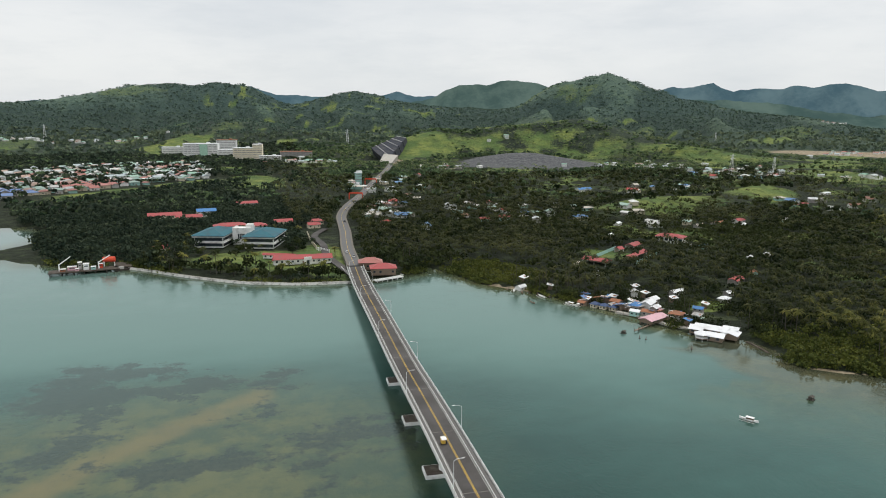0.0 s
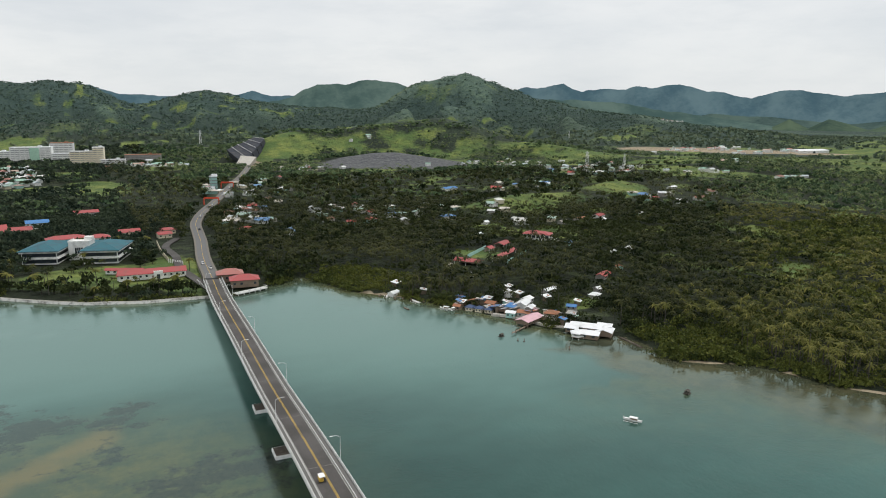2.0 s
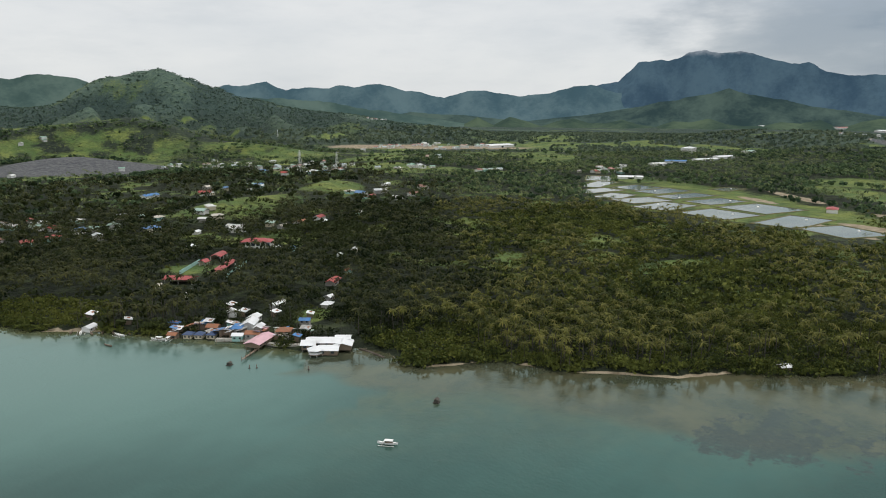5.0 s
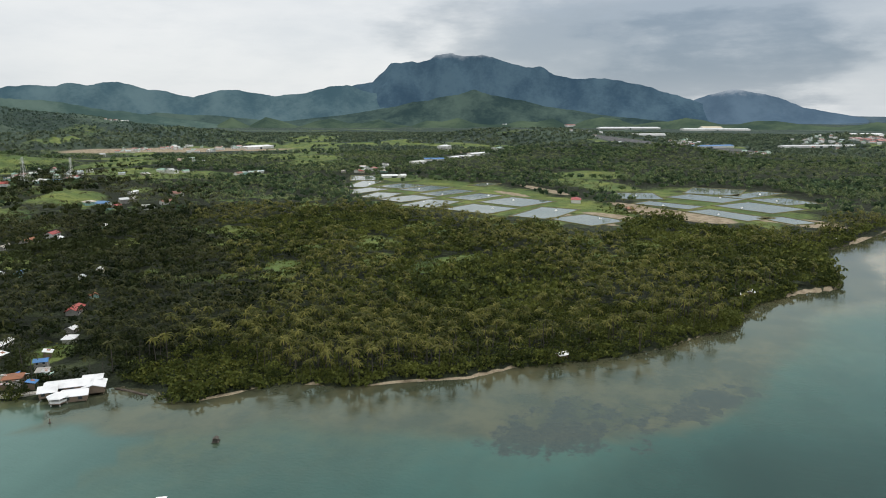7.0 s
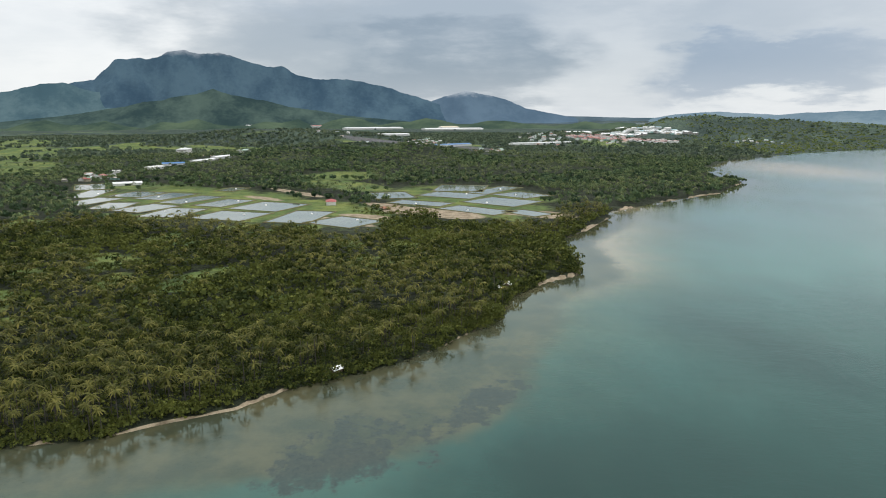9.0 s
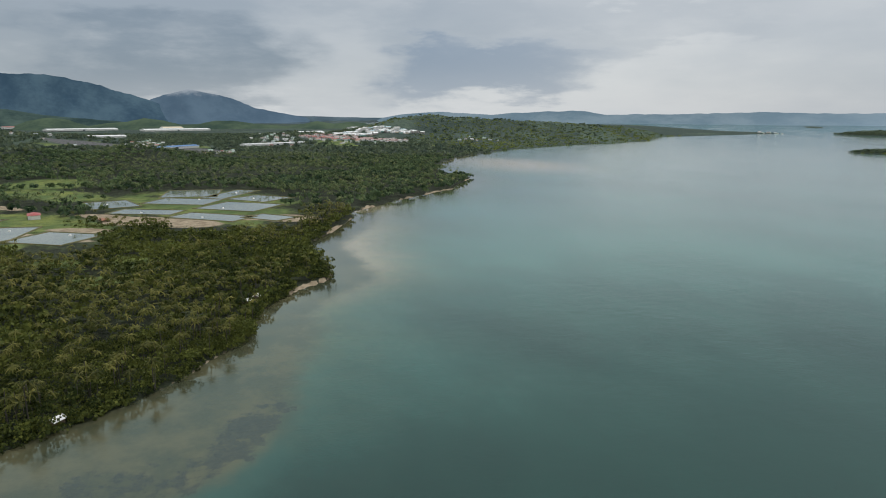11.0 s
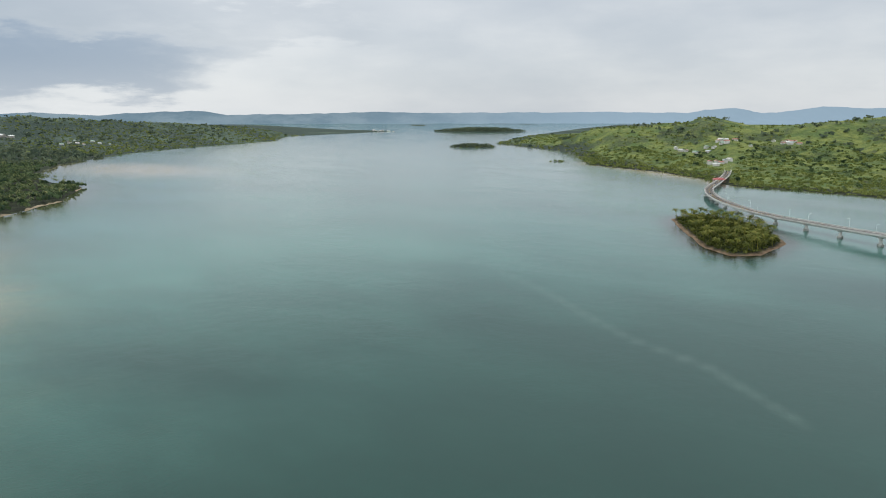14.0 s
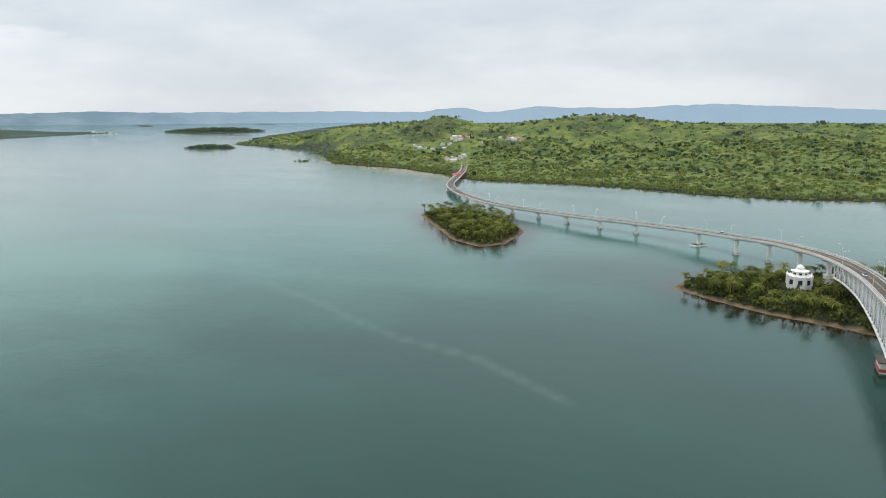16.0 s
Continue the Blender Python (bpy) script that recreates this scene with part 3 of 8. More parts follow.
def fan_grid(az, radii):
    a, r = np.meshgrid(np.radians(az), radii, indexing="ij")
    x, y = EYE[0] + r * np.sin(a), EYE[1] + r * np.cos(a)
    na, nr = a.shape
    i, j = np.meshgrid(np.arange(na), np.arange(nr - 1), indexing="ij")
    k, i2 = i * nr + j, ((i + 1) % na) * nr + j
    return x.ravel(), y.ravel(), np.stack([k, i2, i2 + 1, k + 1], -1).reshape(-1, 4)


def sandy(x, y):
    """Where the shore opens to a strip of pale sand."""
    return step(fbm(x, y, 34, 3, 91), 0.58, 0.68)


def build_ground():
    az = np.concatenate([np.arange(-20, 198, 0.25), np.arange(198, 340, 3.0)])
    x, y, f = fan_grid(az, 60 * np.exp(np.arange(0, math.log(6200 / 60), 0.0145)))
    d = coast(x, y)
    z = height(x, y, d)
    keep = (d[f] > -14).any(1)
    used, f = np.unique(f[keep], return_inverse=True)
    f, x, y, z, d = f.reshape(-1, 4), x[used], y[used], z[used], d[used]
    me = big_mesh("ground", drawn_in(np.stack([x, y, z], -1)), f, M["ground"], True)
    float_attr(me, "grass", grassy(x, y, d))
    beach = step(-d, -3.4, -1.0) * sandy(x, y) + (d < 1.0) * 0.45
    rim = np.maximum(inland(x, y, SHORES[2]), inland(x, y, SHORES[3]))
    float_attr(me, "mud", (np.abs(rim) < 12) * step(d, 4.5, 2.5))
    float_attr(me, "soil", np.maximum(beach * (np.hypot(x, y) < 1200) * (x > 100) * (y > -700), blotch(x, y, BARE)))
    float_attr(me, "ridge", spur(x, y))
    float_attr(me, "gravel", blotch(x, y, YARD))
    # share of the painted haze, growing with height and distance
    float_attr(me, "hazed_upland", np.maximum(step(z, 30, 110) * step(np.hypot(x, y), 1500, 1900), 0.75 * step(np.hypot(x, y), 1100, 2600)))
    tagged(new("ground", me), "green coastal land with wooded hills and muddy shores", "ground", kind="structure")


def build_water():
    az = np.concatenate([np.arange(-20, 198, 0.6), np.arange(198, 340, 4.0)])
    x, y, f = fan_grid(az, np.r_[0.02, 5.0, 12.0, 20 * np.exp(np.arange(0, math.log(14000 / 20), 0.035))])
    d = coast(x, y)
    v = drawn_in(np.stack([x, y, 0 * x], -1))
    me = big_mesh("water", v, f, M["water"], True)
    off = -d
    reef_w = np.where(y > 215, 14, 52) + 60 * np.exp(-((x - 640) ** 2 + (y + 60) ** 2) / 160 ** 2)
    reef_w = np.where(y < -700, 20, np.where((y < -200) & (x < 700), 6, reef_w))
    shallow = np.exp(-np.maximum(off, 0) / reef_w) * 0.95
    bank = np.exp(-(((x + 25) / 92) ** 2 + ((y - 200) / 75) ** 2) ** 1.4)
    far_bank = np.exp(-((x - 1330) / 260) ** 2 - ((y + 560) / 140) ** 2)
    float_attr(me, "shallow", np.clip(np.maximum(shallow, 0.85 * bank), 0, 1))
    float_attr(me, "silt", np.clip(np.maximum(np.maximum(0.95 * np.exp(-(np.maximum(off, 0) / 62) ** 1.5) * np.exp(-((x - 570) / 150) ** 2), 0.62 * np.exp(-(np.maximum(off, 0) / 50) ** 1.5) * step(x, 330, 430) * (x < 800)) * (y < 80), 0.9 * far_bank), 0, 1))
    weeds = 0.0
    for wx, wy, wr in ((240, 98, 13), (251, 86, 13), (234, 86, 9), (262, 76, 8), (294, 40, 8), (283, 47, 7), (268, 58, 5), (-51, 226, 8), (-47, 238, 6), (-42, 247, 6), (-10, 202, 8), (-23, 204, 7), (-30, 199, 5), (30, 210, 12), (42, 209, 9), (13, 260, 8), (-52, 272, 16), (-22, 262, 13), (-66, 262, 12), (6, 240, 6), (20, 190, 6)):
        weeds = np.maximum(weeds, np.exp(-((x - wx) ** 2 + (y - wy) ** 2) / (1.9 * wr) ** 2))
    main = -inland(x, y, SHORES[0])
    # coast turbidity, less at the shore where trees reflect; far term paints sky sheen
    float_attr(me, "turbid_and_sheen", np.clip(1.0 * np.exp(-np.maximum(main, 0) / 110) * (0.35 + 0.65 * step(main, 8, 80)) * (0.2 + 0.8 * step(y + 0.25 * x, 30, 200)) + 0.62 * step(y, 150, 420) + 0.72 * step(np.hypot(x, y), 190, 620), 0, 1))
    # north water greyed in colour in place of reflected grey sky
    float_attr(me, "grey_sky_tint", step(y + 0.15 * x, 130, 360))
    reef_and_reflection = np.exp(-(((x + 20) / 78) ** 2 + ((y - 205) / 62) ** 2) ** 2)
    edge = 30 + 42 * np.exp(-((x - 262) ** 2 + (y - 75) ** 2) / 75 ** 2)
    edge = edge * step(x + 0.3 * y, 225, 262)
    float_attr(me, "shelf", step(main, edge + 20, edge - 24) * (x < 760) * (y < 260))
    isle_off = -np.maximum(inland(x, y, SHORES[2]), inland(x, y, SHORES[3]))
    # fringe for the painted tree reflections, fading off the islets
    float_attr(me, "reef_and_reflection", np.exp(-np.maximum(isle_off, 0) / 16))
    tongue = np.full(x.shape, 1e9)
    for (ax, ay), (bx, by) in (((-62, 190), (-40, 213)), ((-40, 213), (-20, 230)), ((-20, 230), (6, 250))):
        t = np.clip(((x - ax) * (bx - ax) + (y - ay) * (by - ay)) / ((bx - ax) ** 2 + (by - ay) ** 2), 0, 1)
        tongue = np.minimum(tongue, np.hypot(x - ax - t * (bx - ax), y - ay - t * (by - ay)))
    float_attr(me, "ochre", np.exp(-(tongue / 7.5) ** 2))
    float_attr(me, "weed", np.maximum(weeds * 0.98, 0.44 * reef_and_reflection))
    main_lee = np.exp(-np.maximum(-inland(x, y, SHORES[0]), 0) / 26)
    float_attr(me, "lee", np.clip(np.maximum(main_lee, 0.35 * np.exp(-np.maximum(off, 0) / 12)), 0, 1))
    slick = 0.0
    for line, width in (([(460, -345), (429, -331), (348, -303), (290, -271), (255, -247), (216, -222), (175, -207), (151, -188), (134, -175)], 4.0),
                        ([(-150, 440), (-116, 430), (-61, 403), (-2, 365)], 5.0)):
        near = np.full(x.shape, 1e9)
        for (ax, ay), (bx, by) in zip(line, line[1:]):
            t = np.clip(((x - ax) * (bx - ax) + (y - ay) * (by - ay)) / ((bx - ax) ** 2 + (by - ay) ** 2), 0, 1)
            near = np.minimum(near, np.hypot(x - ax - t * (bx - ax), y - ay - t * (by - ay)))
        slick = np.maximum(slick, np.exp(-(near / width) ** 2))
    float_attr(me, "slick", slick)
    tagged(new("water", me), "calm blue-green strait water with shallow olive banks", "water", kind="structure")


build_ground()
build_water()


# far ranges with blue haze in their colour, past the drawn-in country
FAR_A = [(-30, 0.1), (-15.2, 0.31), (-13.5, 0.48), (-12.5, 0.3), (-6.4, 0.08), (0.0, 1.6), (0.9, 1.74), (2.9, 1.22), (5.5, 0.95), (8.1, 1.06), (10.7, 1.17), (12.1, 1.45), (13.4, 1.2),
         (21.4, 0.95), (30.1, 1.2), (32.2, 1.53), (33.6, 1.95), (35.0, 1.74), (36.4, 2.1), (37.8, 1.59), (39.4, 1.8), (41.1, 1.71), (41.9, 1.97), (42.9, 1.78),
         (44.7, 2.06), (46.4, 1.86), (47.0, 1.58), (50.1, 1.08), (51.9, 1.48), (53.6, 1.57), (55.9, 1.19), (58.5, 1.41), (60.8, 2.06), (61.6, 2.06), (63.4, 1.41), (69.5, 0.5)]
MOUNT = [(54, -0.5), (56.3, 0.53), (58.5, 1.11), (60.8, 1.63), (63.6, 2.27), (65.1, 3.67), (67.2, 3.82), (68.5, 4.22), (69.7, 4.41), (72.2, 4.28), (74.6, 3.71), (77.0, 3.26), (77.8, 2.77),
         (80.0, 2.45), (82.9, 2.4), (84.7, 1.95), (87.0, 1.29), (89.6, 0.26), (91.6, -0.4)]
MOUNT_B = [(85.5, -0.3), (86.8, 0.26), (89.2, 1.17), (91.1, 1.64), (92.2, 1.47), (94.1, 1.05), (95.7, 0.33), (97.1, 0.02), (99.5, -0.4), (101, -1.2)]
LOW_EAST = [(76, -1.2), (78, -0.5), (84, -0.42), (88, -0.3), (95.3, -0.18), (98.9, -0.29), (102.7, -0.38), (105.8, -0.45), (109, -0.6), (113, -0.9)]
LOW = [(104, -1.2), (105.4, -0.45), (107.1, -0.15), (109.8, 0.03), (114.3, -0.14), (120.5, 0.18), (123.1, -0.12), (128.9, -0.1), (132.9, 0.02), (140.2, 0), (149.9, 0.03), (158.4, 0), (159.6, 0.24), (162.3, 0.28), (163.5, 0), (166.1, 0.15), (167.4, 0.37), (174.8, 0.26), (180.5, 0.48), (186.6, 0.28), (192.4, -0.05), (205, 0.1)]


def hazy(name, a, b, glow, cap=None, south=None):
    """A distant wooded slope, air haze put into its colour and glow; above cap its top is painted cloud grey."""
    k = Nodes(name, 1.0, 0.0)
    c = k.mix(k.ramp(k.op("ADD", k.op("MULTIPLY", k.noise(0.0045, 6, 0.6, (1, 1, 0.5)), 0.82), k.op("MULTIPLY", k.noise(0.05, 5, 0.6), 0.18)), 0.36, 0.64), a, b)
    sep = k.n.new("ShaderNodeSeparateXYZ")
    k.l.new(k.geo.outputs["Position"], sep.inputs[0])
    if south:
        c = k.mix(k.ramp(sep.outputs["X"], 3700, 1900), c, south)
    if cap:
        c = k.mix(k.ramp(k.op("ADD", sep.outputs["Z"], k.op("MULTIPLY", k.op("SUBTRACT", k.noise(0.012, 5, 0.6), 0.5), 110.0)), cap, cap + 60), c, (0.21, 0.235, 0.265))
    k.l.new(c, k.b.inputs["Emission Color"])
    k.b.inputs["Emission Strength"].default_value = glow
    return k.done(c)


def backdrop_range(name, table, dist, material, label, base=-30.0, crags=0.05, jag=16.0):
    az = np.arange(table[0][0], table[-1][0] + 0.01, 0.1)
    b, e = zip(*table)
    top = EYE[2] + dist * np.tan(np.radians(np.interp(az, b, e)))
    top = top + (fbm(az * dist / 57.3, 0 * az + dist, 120, 5, 33) - 0.5) * jag * np.clip((top - 40) / 60, 0, 2)
    rows = np.linspace(0, 1, 26)
    a, s = np.meshgrid(az, rows, indexing="ij")
    depth = 420.0
    u = a * dist / 57.3
    gully = np.abs(fbm(u + 60 * s, s * 260, 230, 5, int(dist) % 17) - 0.5) * 2.2 - 0.4
    rise = s ** 1.25
    h = base + (top[:, None] - base) * (rise + 1.6 * gully * rise * (1 - rise)) + (fbm(u, s * 300, 70, 4, 3) - 0.5) * crags * np.maximum(top[:, None] - base, 40) * rise
    r = dist - depth * (1 - s) + 90 * gully * (1 - s) * s * 4
    v = np.stack([EYE[0] + r * np.sin(np.radians(a)), EYE[1] + r * np.cos(np.radians(a)), h], -1).reshape(-1, 3)
    na, nr = a.shape
    i, j = np.meshgrid(np.arange(na - 1), np.arange(nr - 1), indexing="ij")
    k = i * nr + j
    f = np.stack([k, k + nr, k + nr + 1, k + 1], -1).reshape(-1, 4)
    tagged(new(name, big_mesh(name, v, f, material, True)), label, "mountain", kind="structure")


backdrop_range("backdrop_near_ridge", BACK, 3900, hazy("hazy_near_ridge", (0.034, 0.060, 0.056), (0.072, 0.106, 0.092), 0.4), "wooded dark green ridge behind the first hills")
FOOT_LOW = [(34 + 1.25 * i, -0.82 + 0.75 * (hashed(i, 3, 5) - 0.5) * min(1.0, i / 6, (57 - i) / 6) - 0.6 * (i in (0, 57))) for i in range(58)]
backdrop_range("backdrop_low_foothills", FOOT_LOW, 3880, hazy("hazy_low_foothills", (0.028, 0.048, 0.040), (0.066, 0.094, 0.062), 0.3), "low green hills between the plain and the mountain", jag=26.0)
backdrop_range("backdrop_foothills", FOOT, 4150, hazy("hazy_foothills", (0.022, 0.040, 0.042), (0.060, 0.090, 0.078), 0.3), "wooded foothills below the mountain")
backdrop_range("backdrop_ridge", FAR_A, 4450, hazy("hazy_ridge", (0.034, 0.064, 0.080), (0.066, 0.104, 0.116), 0.6), "wooded ridges far off, blue-green haze put into their colour")
backdrop_range("backdrop_mountain", MOUNT, 4560, hazy("hazy_mountain", (0.026, 0.050, 0.076), (0.052, 0.088, 0.116), 0.55, 415.0), "mountain with blue haze in its colour and its top painted cloud grey")
backdrop_range("backdrop_peak", MOUNT_B, 4620, hazy("hazy_peak", (0.042, 0.068, 0.098), (0.060, 0.092, 0.126), 0.8, 190.0), "cone-shaped mountain far off, pale blue haze and cloud grey in its colour")
backdrop_range("backdrop_far_plain", LOW_EAST, 4700, hazy("hazy_plain", (0.040, 0.062, 0.080), (0.075, 0.105, 0.125), 0.5), "plain running out below the rain, dark blue-green haze in its colour", base=-20)
backdrop_range("backdrop_low_hills", LOW, 4640, hazy("hazy_hills", (0.070, 0.106, 0.134), (0.105, 0.142, 0.168), 0.85, south=(0.130, 0.178, 0.222)), "low hills along the horizon, blue haze in their colour, paler in the south", base=-10)



# ---- bridge line: x, y, deck height ----
BRIDGE = [(561, -1424, 4.8), (515, -1282, 4.8), (475, -1145, 4.8), (443, -1034, 5.0), (414, -910, 5.2), (392, -819, 5.5), (354, -733, 5.8), (303, -657, 6.5), (260, -613, 7.0), (231, -592, 7.4), (201, -570, 8.0),
          (169, -549, 8.6), (138, -531, 9.3), (112, -511, 10.1), (91, -494, 10.9), (66, -467, 12.4), (46, -444, 13.8), (28, -405, 15.9), (20, -368, 18.2), (17, -330, 20.2), (18, -285, 22.4), (22, -220, 24.5), (29, -140, 25.6), (37, -50, 24.0),
          (44, 40, 20.0), (49, 120, 14.8), (53, 178, 12.0), (55, 211, 10.6), (57, 246, 9.0), (61, 310, 7.2), (65, 380, 5.8), (70, 440, 4.8), (75, 500, 4.2), (84, 570, 4.0)]
ROAD = [(84, 570, 4.0), (88, 610, 3.9), (94, 660, 4.0), (110, 725, 4.2), (140, 817, 4.6), (177, 942, 5.2), (222, 1083, 5.6), (261, 1224, 6.0), (275, 1275, 6.0)]


def smooth_line(points, gap):
    p = np.array(points, float)
    p = np.vstack([2 * p[0] - p[1], p, 2 * p[-1] - p[-2]])
    out = []
    for i in range(1, len(p) - 2):
        t = np.linspace(0, 1, 24, endpoint=False)[:, None]
        a, b, c, d = p[i - 1], p[i], p[i + 1], p[i + 2]
        out.append(0.5 * (2 * b + (c - a) * t + (2 * a - 5 * b + 4 * c - d) * t ** 2 + (3 * b - a - 3 * c + d) * t ** 3))
    line = np.vstack([*out, p[-2][None]])
    s = np.r_[0, np.cumsum(np.linalg.norm(np.diff(line[:, :2], axis=0), axis=1))]
    u = np.linspace(0, s[-1], int(s[-1] / gap) + 1)
    return np.stack([np.interp(u, s, line[:, k]) for k in range(3)], -1), u


DECK, DECK_S = smooth_line(BRIDGE, 4.0)
ROADLINE, _ = smooth_line(ROAD, 6.0)


def sides(line):
    t = np.gradient(line[:, :2], axis=0)
    t /= np.linalg.norm(t, axis=1, keepdims=True)
    return np.stack([t[:, 1], -t[:, 0], 0 * t[:, 0]], -1)


def sweep(line, profile):
    """A closed profile of (across, up) drawn along a line."""
    n, k = len(line), len(profile)
    side = sides(line)
    v = (line[:, None] + side[:, None] * np.array([p[0] for p in profile])[None, :, None] + np.array([[0, 0, p[1]] for p in profile])[None]).reshape(-1, 3)
    f = [(i * k + j, i * k + (j + 1) % k, (i + 1) * k + (j + 1) % k, (i + 1) * k + j) for i in range(n - 1) for j in range(k)]
    return v, f + [tuple(range(k - 1, -1, -1)), tuple(range((n - 1) * k, n * k))]


def mesh_of(name, v, f, material, smooth=False):
    me = bpy.data.meshes.new(name)
    me.from_pydata([tuple(p) for p in v], [], f)
    me.materials.append(material)
    if smooth:
        me.shade_smooth()
    return me


def part(name, me, parent, label="", m=None):
    ob = new(name, me)
    ob.parent = parent
    if m is not None:
        ob.matrix_basis = m
    return tagged(ob, label)


def thing(name, label, category, at=None, group="", kind=""):
    ob = new(name)
    ob.empty_display_size = 0.5
    if at is not None:
        ob.matrix_basis = at
    return tagged(ob, label, category, group, kind)


def boxes(name, items, material, bevel=0.0):
    """One mesh of boxes, each: centre x, y, z and size x, y, z."""
    bm = bmesh.new()
    for x, y, z, sx, sy, sz in items:
        bmesh.ops.create_cube(bm, size=1, matrix=Matrix.LocRotScale((x, y, z), None, (sx, sy, sz)))
    if bevel:
        bmesh.ops.bevel(bm, geom=bm.edges[:], offset=bevel, segments=1, affect="EDGES")
    me = bpy.data.meshes.new(name)
    bm.to_mesh(me)
    bm.free()
    me.materials.append(material)
    return me


def tube(name, rings, material, sides_n=10, smooth=True):
    """A turned shape: rings of (radius, height)."""
    v = [(r * math.cos(2 * math.pi * i / sides_n), r * math.sin(2 * math.pi * i / sides_n), z) for r, z in rings for i in range(sides_n)]
    f = [(k * sides_n + i, k * sides_n + (i + 1) % sides_n, (k + 1) * sides_n + (i + 1) % sides_n, (k + 1) * sides_n + i) for k in range(len(rings) - 1) for i in range(sides_n)]
    f += [tuple(range(sides_n - 1, -1, -1)), tuple(range((len(rings) - 1) * sides_n, len(rings) * sides_n))]
    return mesh_of(name, v, f, material, False)


def rods(name, pairs, thick, material):
    """Square bars from point to point, in one mesh."""
    v, f = [], []
    for a, b in pairs:
        a, b = Vector(a), Vector(b)
        w = (b - a).normalized()
        u = w.cross(Vector((0, 0, 1)))
        u = u.normalized() if u.length > 1e-3 else Vector((1, 0, 0))
        n = w.cross(u)
        k = len(v)
        for p in (a, b):
            v += [p + thick / 2 * (i * u + j * n) for i, j in ((-1, -1), (1, -1), (1, 1), (-1, 1))]
        f += [(k, k + 1, k + 5, k + 4), (k + 1, k + 2, k + 6, k + 5), (k + 2, k + 3, k + 7, k + 6), (k + 3, k, k + 4, k + 7), (k + 3, k + 2, k + 1, k), (k + 4, k + 5, k + 6, k + 7)]
    return mesh_of(name, v, f, material)


def deck_at(s):
    """Place and heading on the bridge at a length along it."""
    p = np.array([np.interp(s, DECK_S, DECK[:, k]) for k in range(3)])
    q = np.array([np.interp(s + 2, DECK_S, DECK[:, k]) for k in range(3)]) - np.array([np.interp(s - 2, DECK_S, DECK[:, k]) for k in range(3)])
    return p, math.atan2(q[1], q[0])


def s_near(y):
    """Length along the bridge where it passes a northing, east of the round isle."""
    ok = DECK_S > 700
    return float(DECK_S[ok][np.argmin(np.abs(DECK[ok][:, 1] - y))])


TRUSS_A, TRUSS_B = s_near(-364), s_near(100)
SHORE_S = s_near(425)


def build_bridge():
    br = thing("bridge", "long two-lane road bridge curving across the strait", "bridge")
    body = DECK[DECK_S <= SHORE_S + 6]
    part("deck_slab", mesh_of("deck_slab", *sweep(body, [(-5.3, -0.08), (5.3, -0.08), (5.3, -0.5), (4.3, -0.75), (-4.3, -0.75), (-5.3, -0.5)]), M["concrete"]), br)
    part("roadway", mesh_of("roadway", *sweep(body, [(-3.7, 0.0), (3.7, 0.0), (3.7, -0.1), (-3.7, -0.1)]), M["asphalt"]), br, "brown-grey asphalt roadway")
    for s in (-1, 1):
        part("walkway", mesh_of("walkway", *sweep(body, [(s * 3.75, 0.22), (s * 5.0, 0.22), (s * 5.0, -0.1), (s * 3.75, -0.1)][::s]), M["walk"]), br)
        part("kerb", mesh_of("kerb", *sweep(body, [(s * 3.7, 0.26), (s * 3.86, 0.26), (s * 3.86, -0.09), (s * 3.7, -0.09)][::s]), M["rail_paint"]), br)
        for up in (0.62, 1.0):
            part("rail", mesh_of("rail", *sweep(body, [(s * 5.08, up), (s * 5.24, up), (s * 5.24, up - 0.18), (s * 5.08, up - 0.18)][::s]), M["rail_paint"]), br)
        part("plinth", mesh_of("plinth", *sweep(body, [(s * 5.05, 0.3), (s * 5.3, 0.3), (s * 5.3, -0.07), (s * 5.05, -0.07)][::s]), M["rail_paint"]), br)
    v, f = [], []
    for i in range(0, len(body)):
        for frac in (0.0, 0.5):
            p, h = deck_at(DECK_S[i] + frac * 4)
            c, sn = math.cos(h), math.sin(h)
            for s in (-1, 1):
                k = len(v)
                for z in (0.25, 0.98):
                    for dx, dy in ((-0.11, -0.09), (0.11, -0.09), (0.11, 0.09), (-0.11, 0.09)):
                        a, b = dx, 5.15 * s + dy
                        v.append((p[0] + a * c - b * sn, p[1] + a * sn + b * c, p[2] + z))
                f += [(k + i0, k + (i0 + 1) % 4, k + 4 + (i0 + 1) % 4, k + 4 + i0) for i0 in range(4)]
    part("balustrade", mesh_of("balustrade", v, f, M["rail_paint"]), br)
    for off in (-0.16, 0.16):
        part("centre_line", mesh_of("centre_line", *sweep(body + [0, 0, 0.012], [(off - 0.07, 0), (off + 0.07, 0), (off + 0.07, -0.01), (off - 0.07, -0.01)]), M["yellow"]), br, "worn yellow centre line")
    for off in (-3.35, 3.35):
        part("edge_line", mesh_of("edge_line", *sweep(body + [0, 0, 0.012], [(off - 0.07, 0), (off + 0.07, 0), (off + 0.07, -0.01), (off - 0.07, -0.01)]), M["lane_white"]), br, "worn white edge line")
    for off in (-2.6, 0, 2.6):
        sel = (DECK_S <= SHORE_S) & ((DECK_S < TRUSS_A) | (DECK_S > TRUSS_B))
        for seg in (DECK[(DECK_S < TRUSS_A) & sel], DECK[(DECK_S > TRUSS_B) & sel]):
            part("girder", mesh_of("girder", *sweep(seg, [(off - 0.35, -0.76), (off + 0.35, -0.76), (off + 0.35, -1.9), (off - 0.35, -1.9)]), M["concrete"]), br)
    # expansion joints
    stations = [s for s in np.arange(s_near(178) - 36 * 30, SHORE_S - 10, 36.0)]
    for s in stations:
        if s < 150:
            continue
        p, h = deck_at(s)
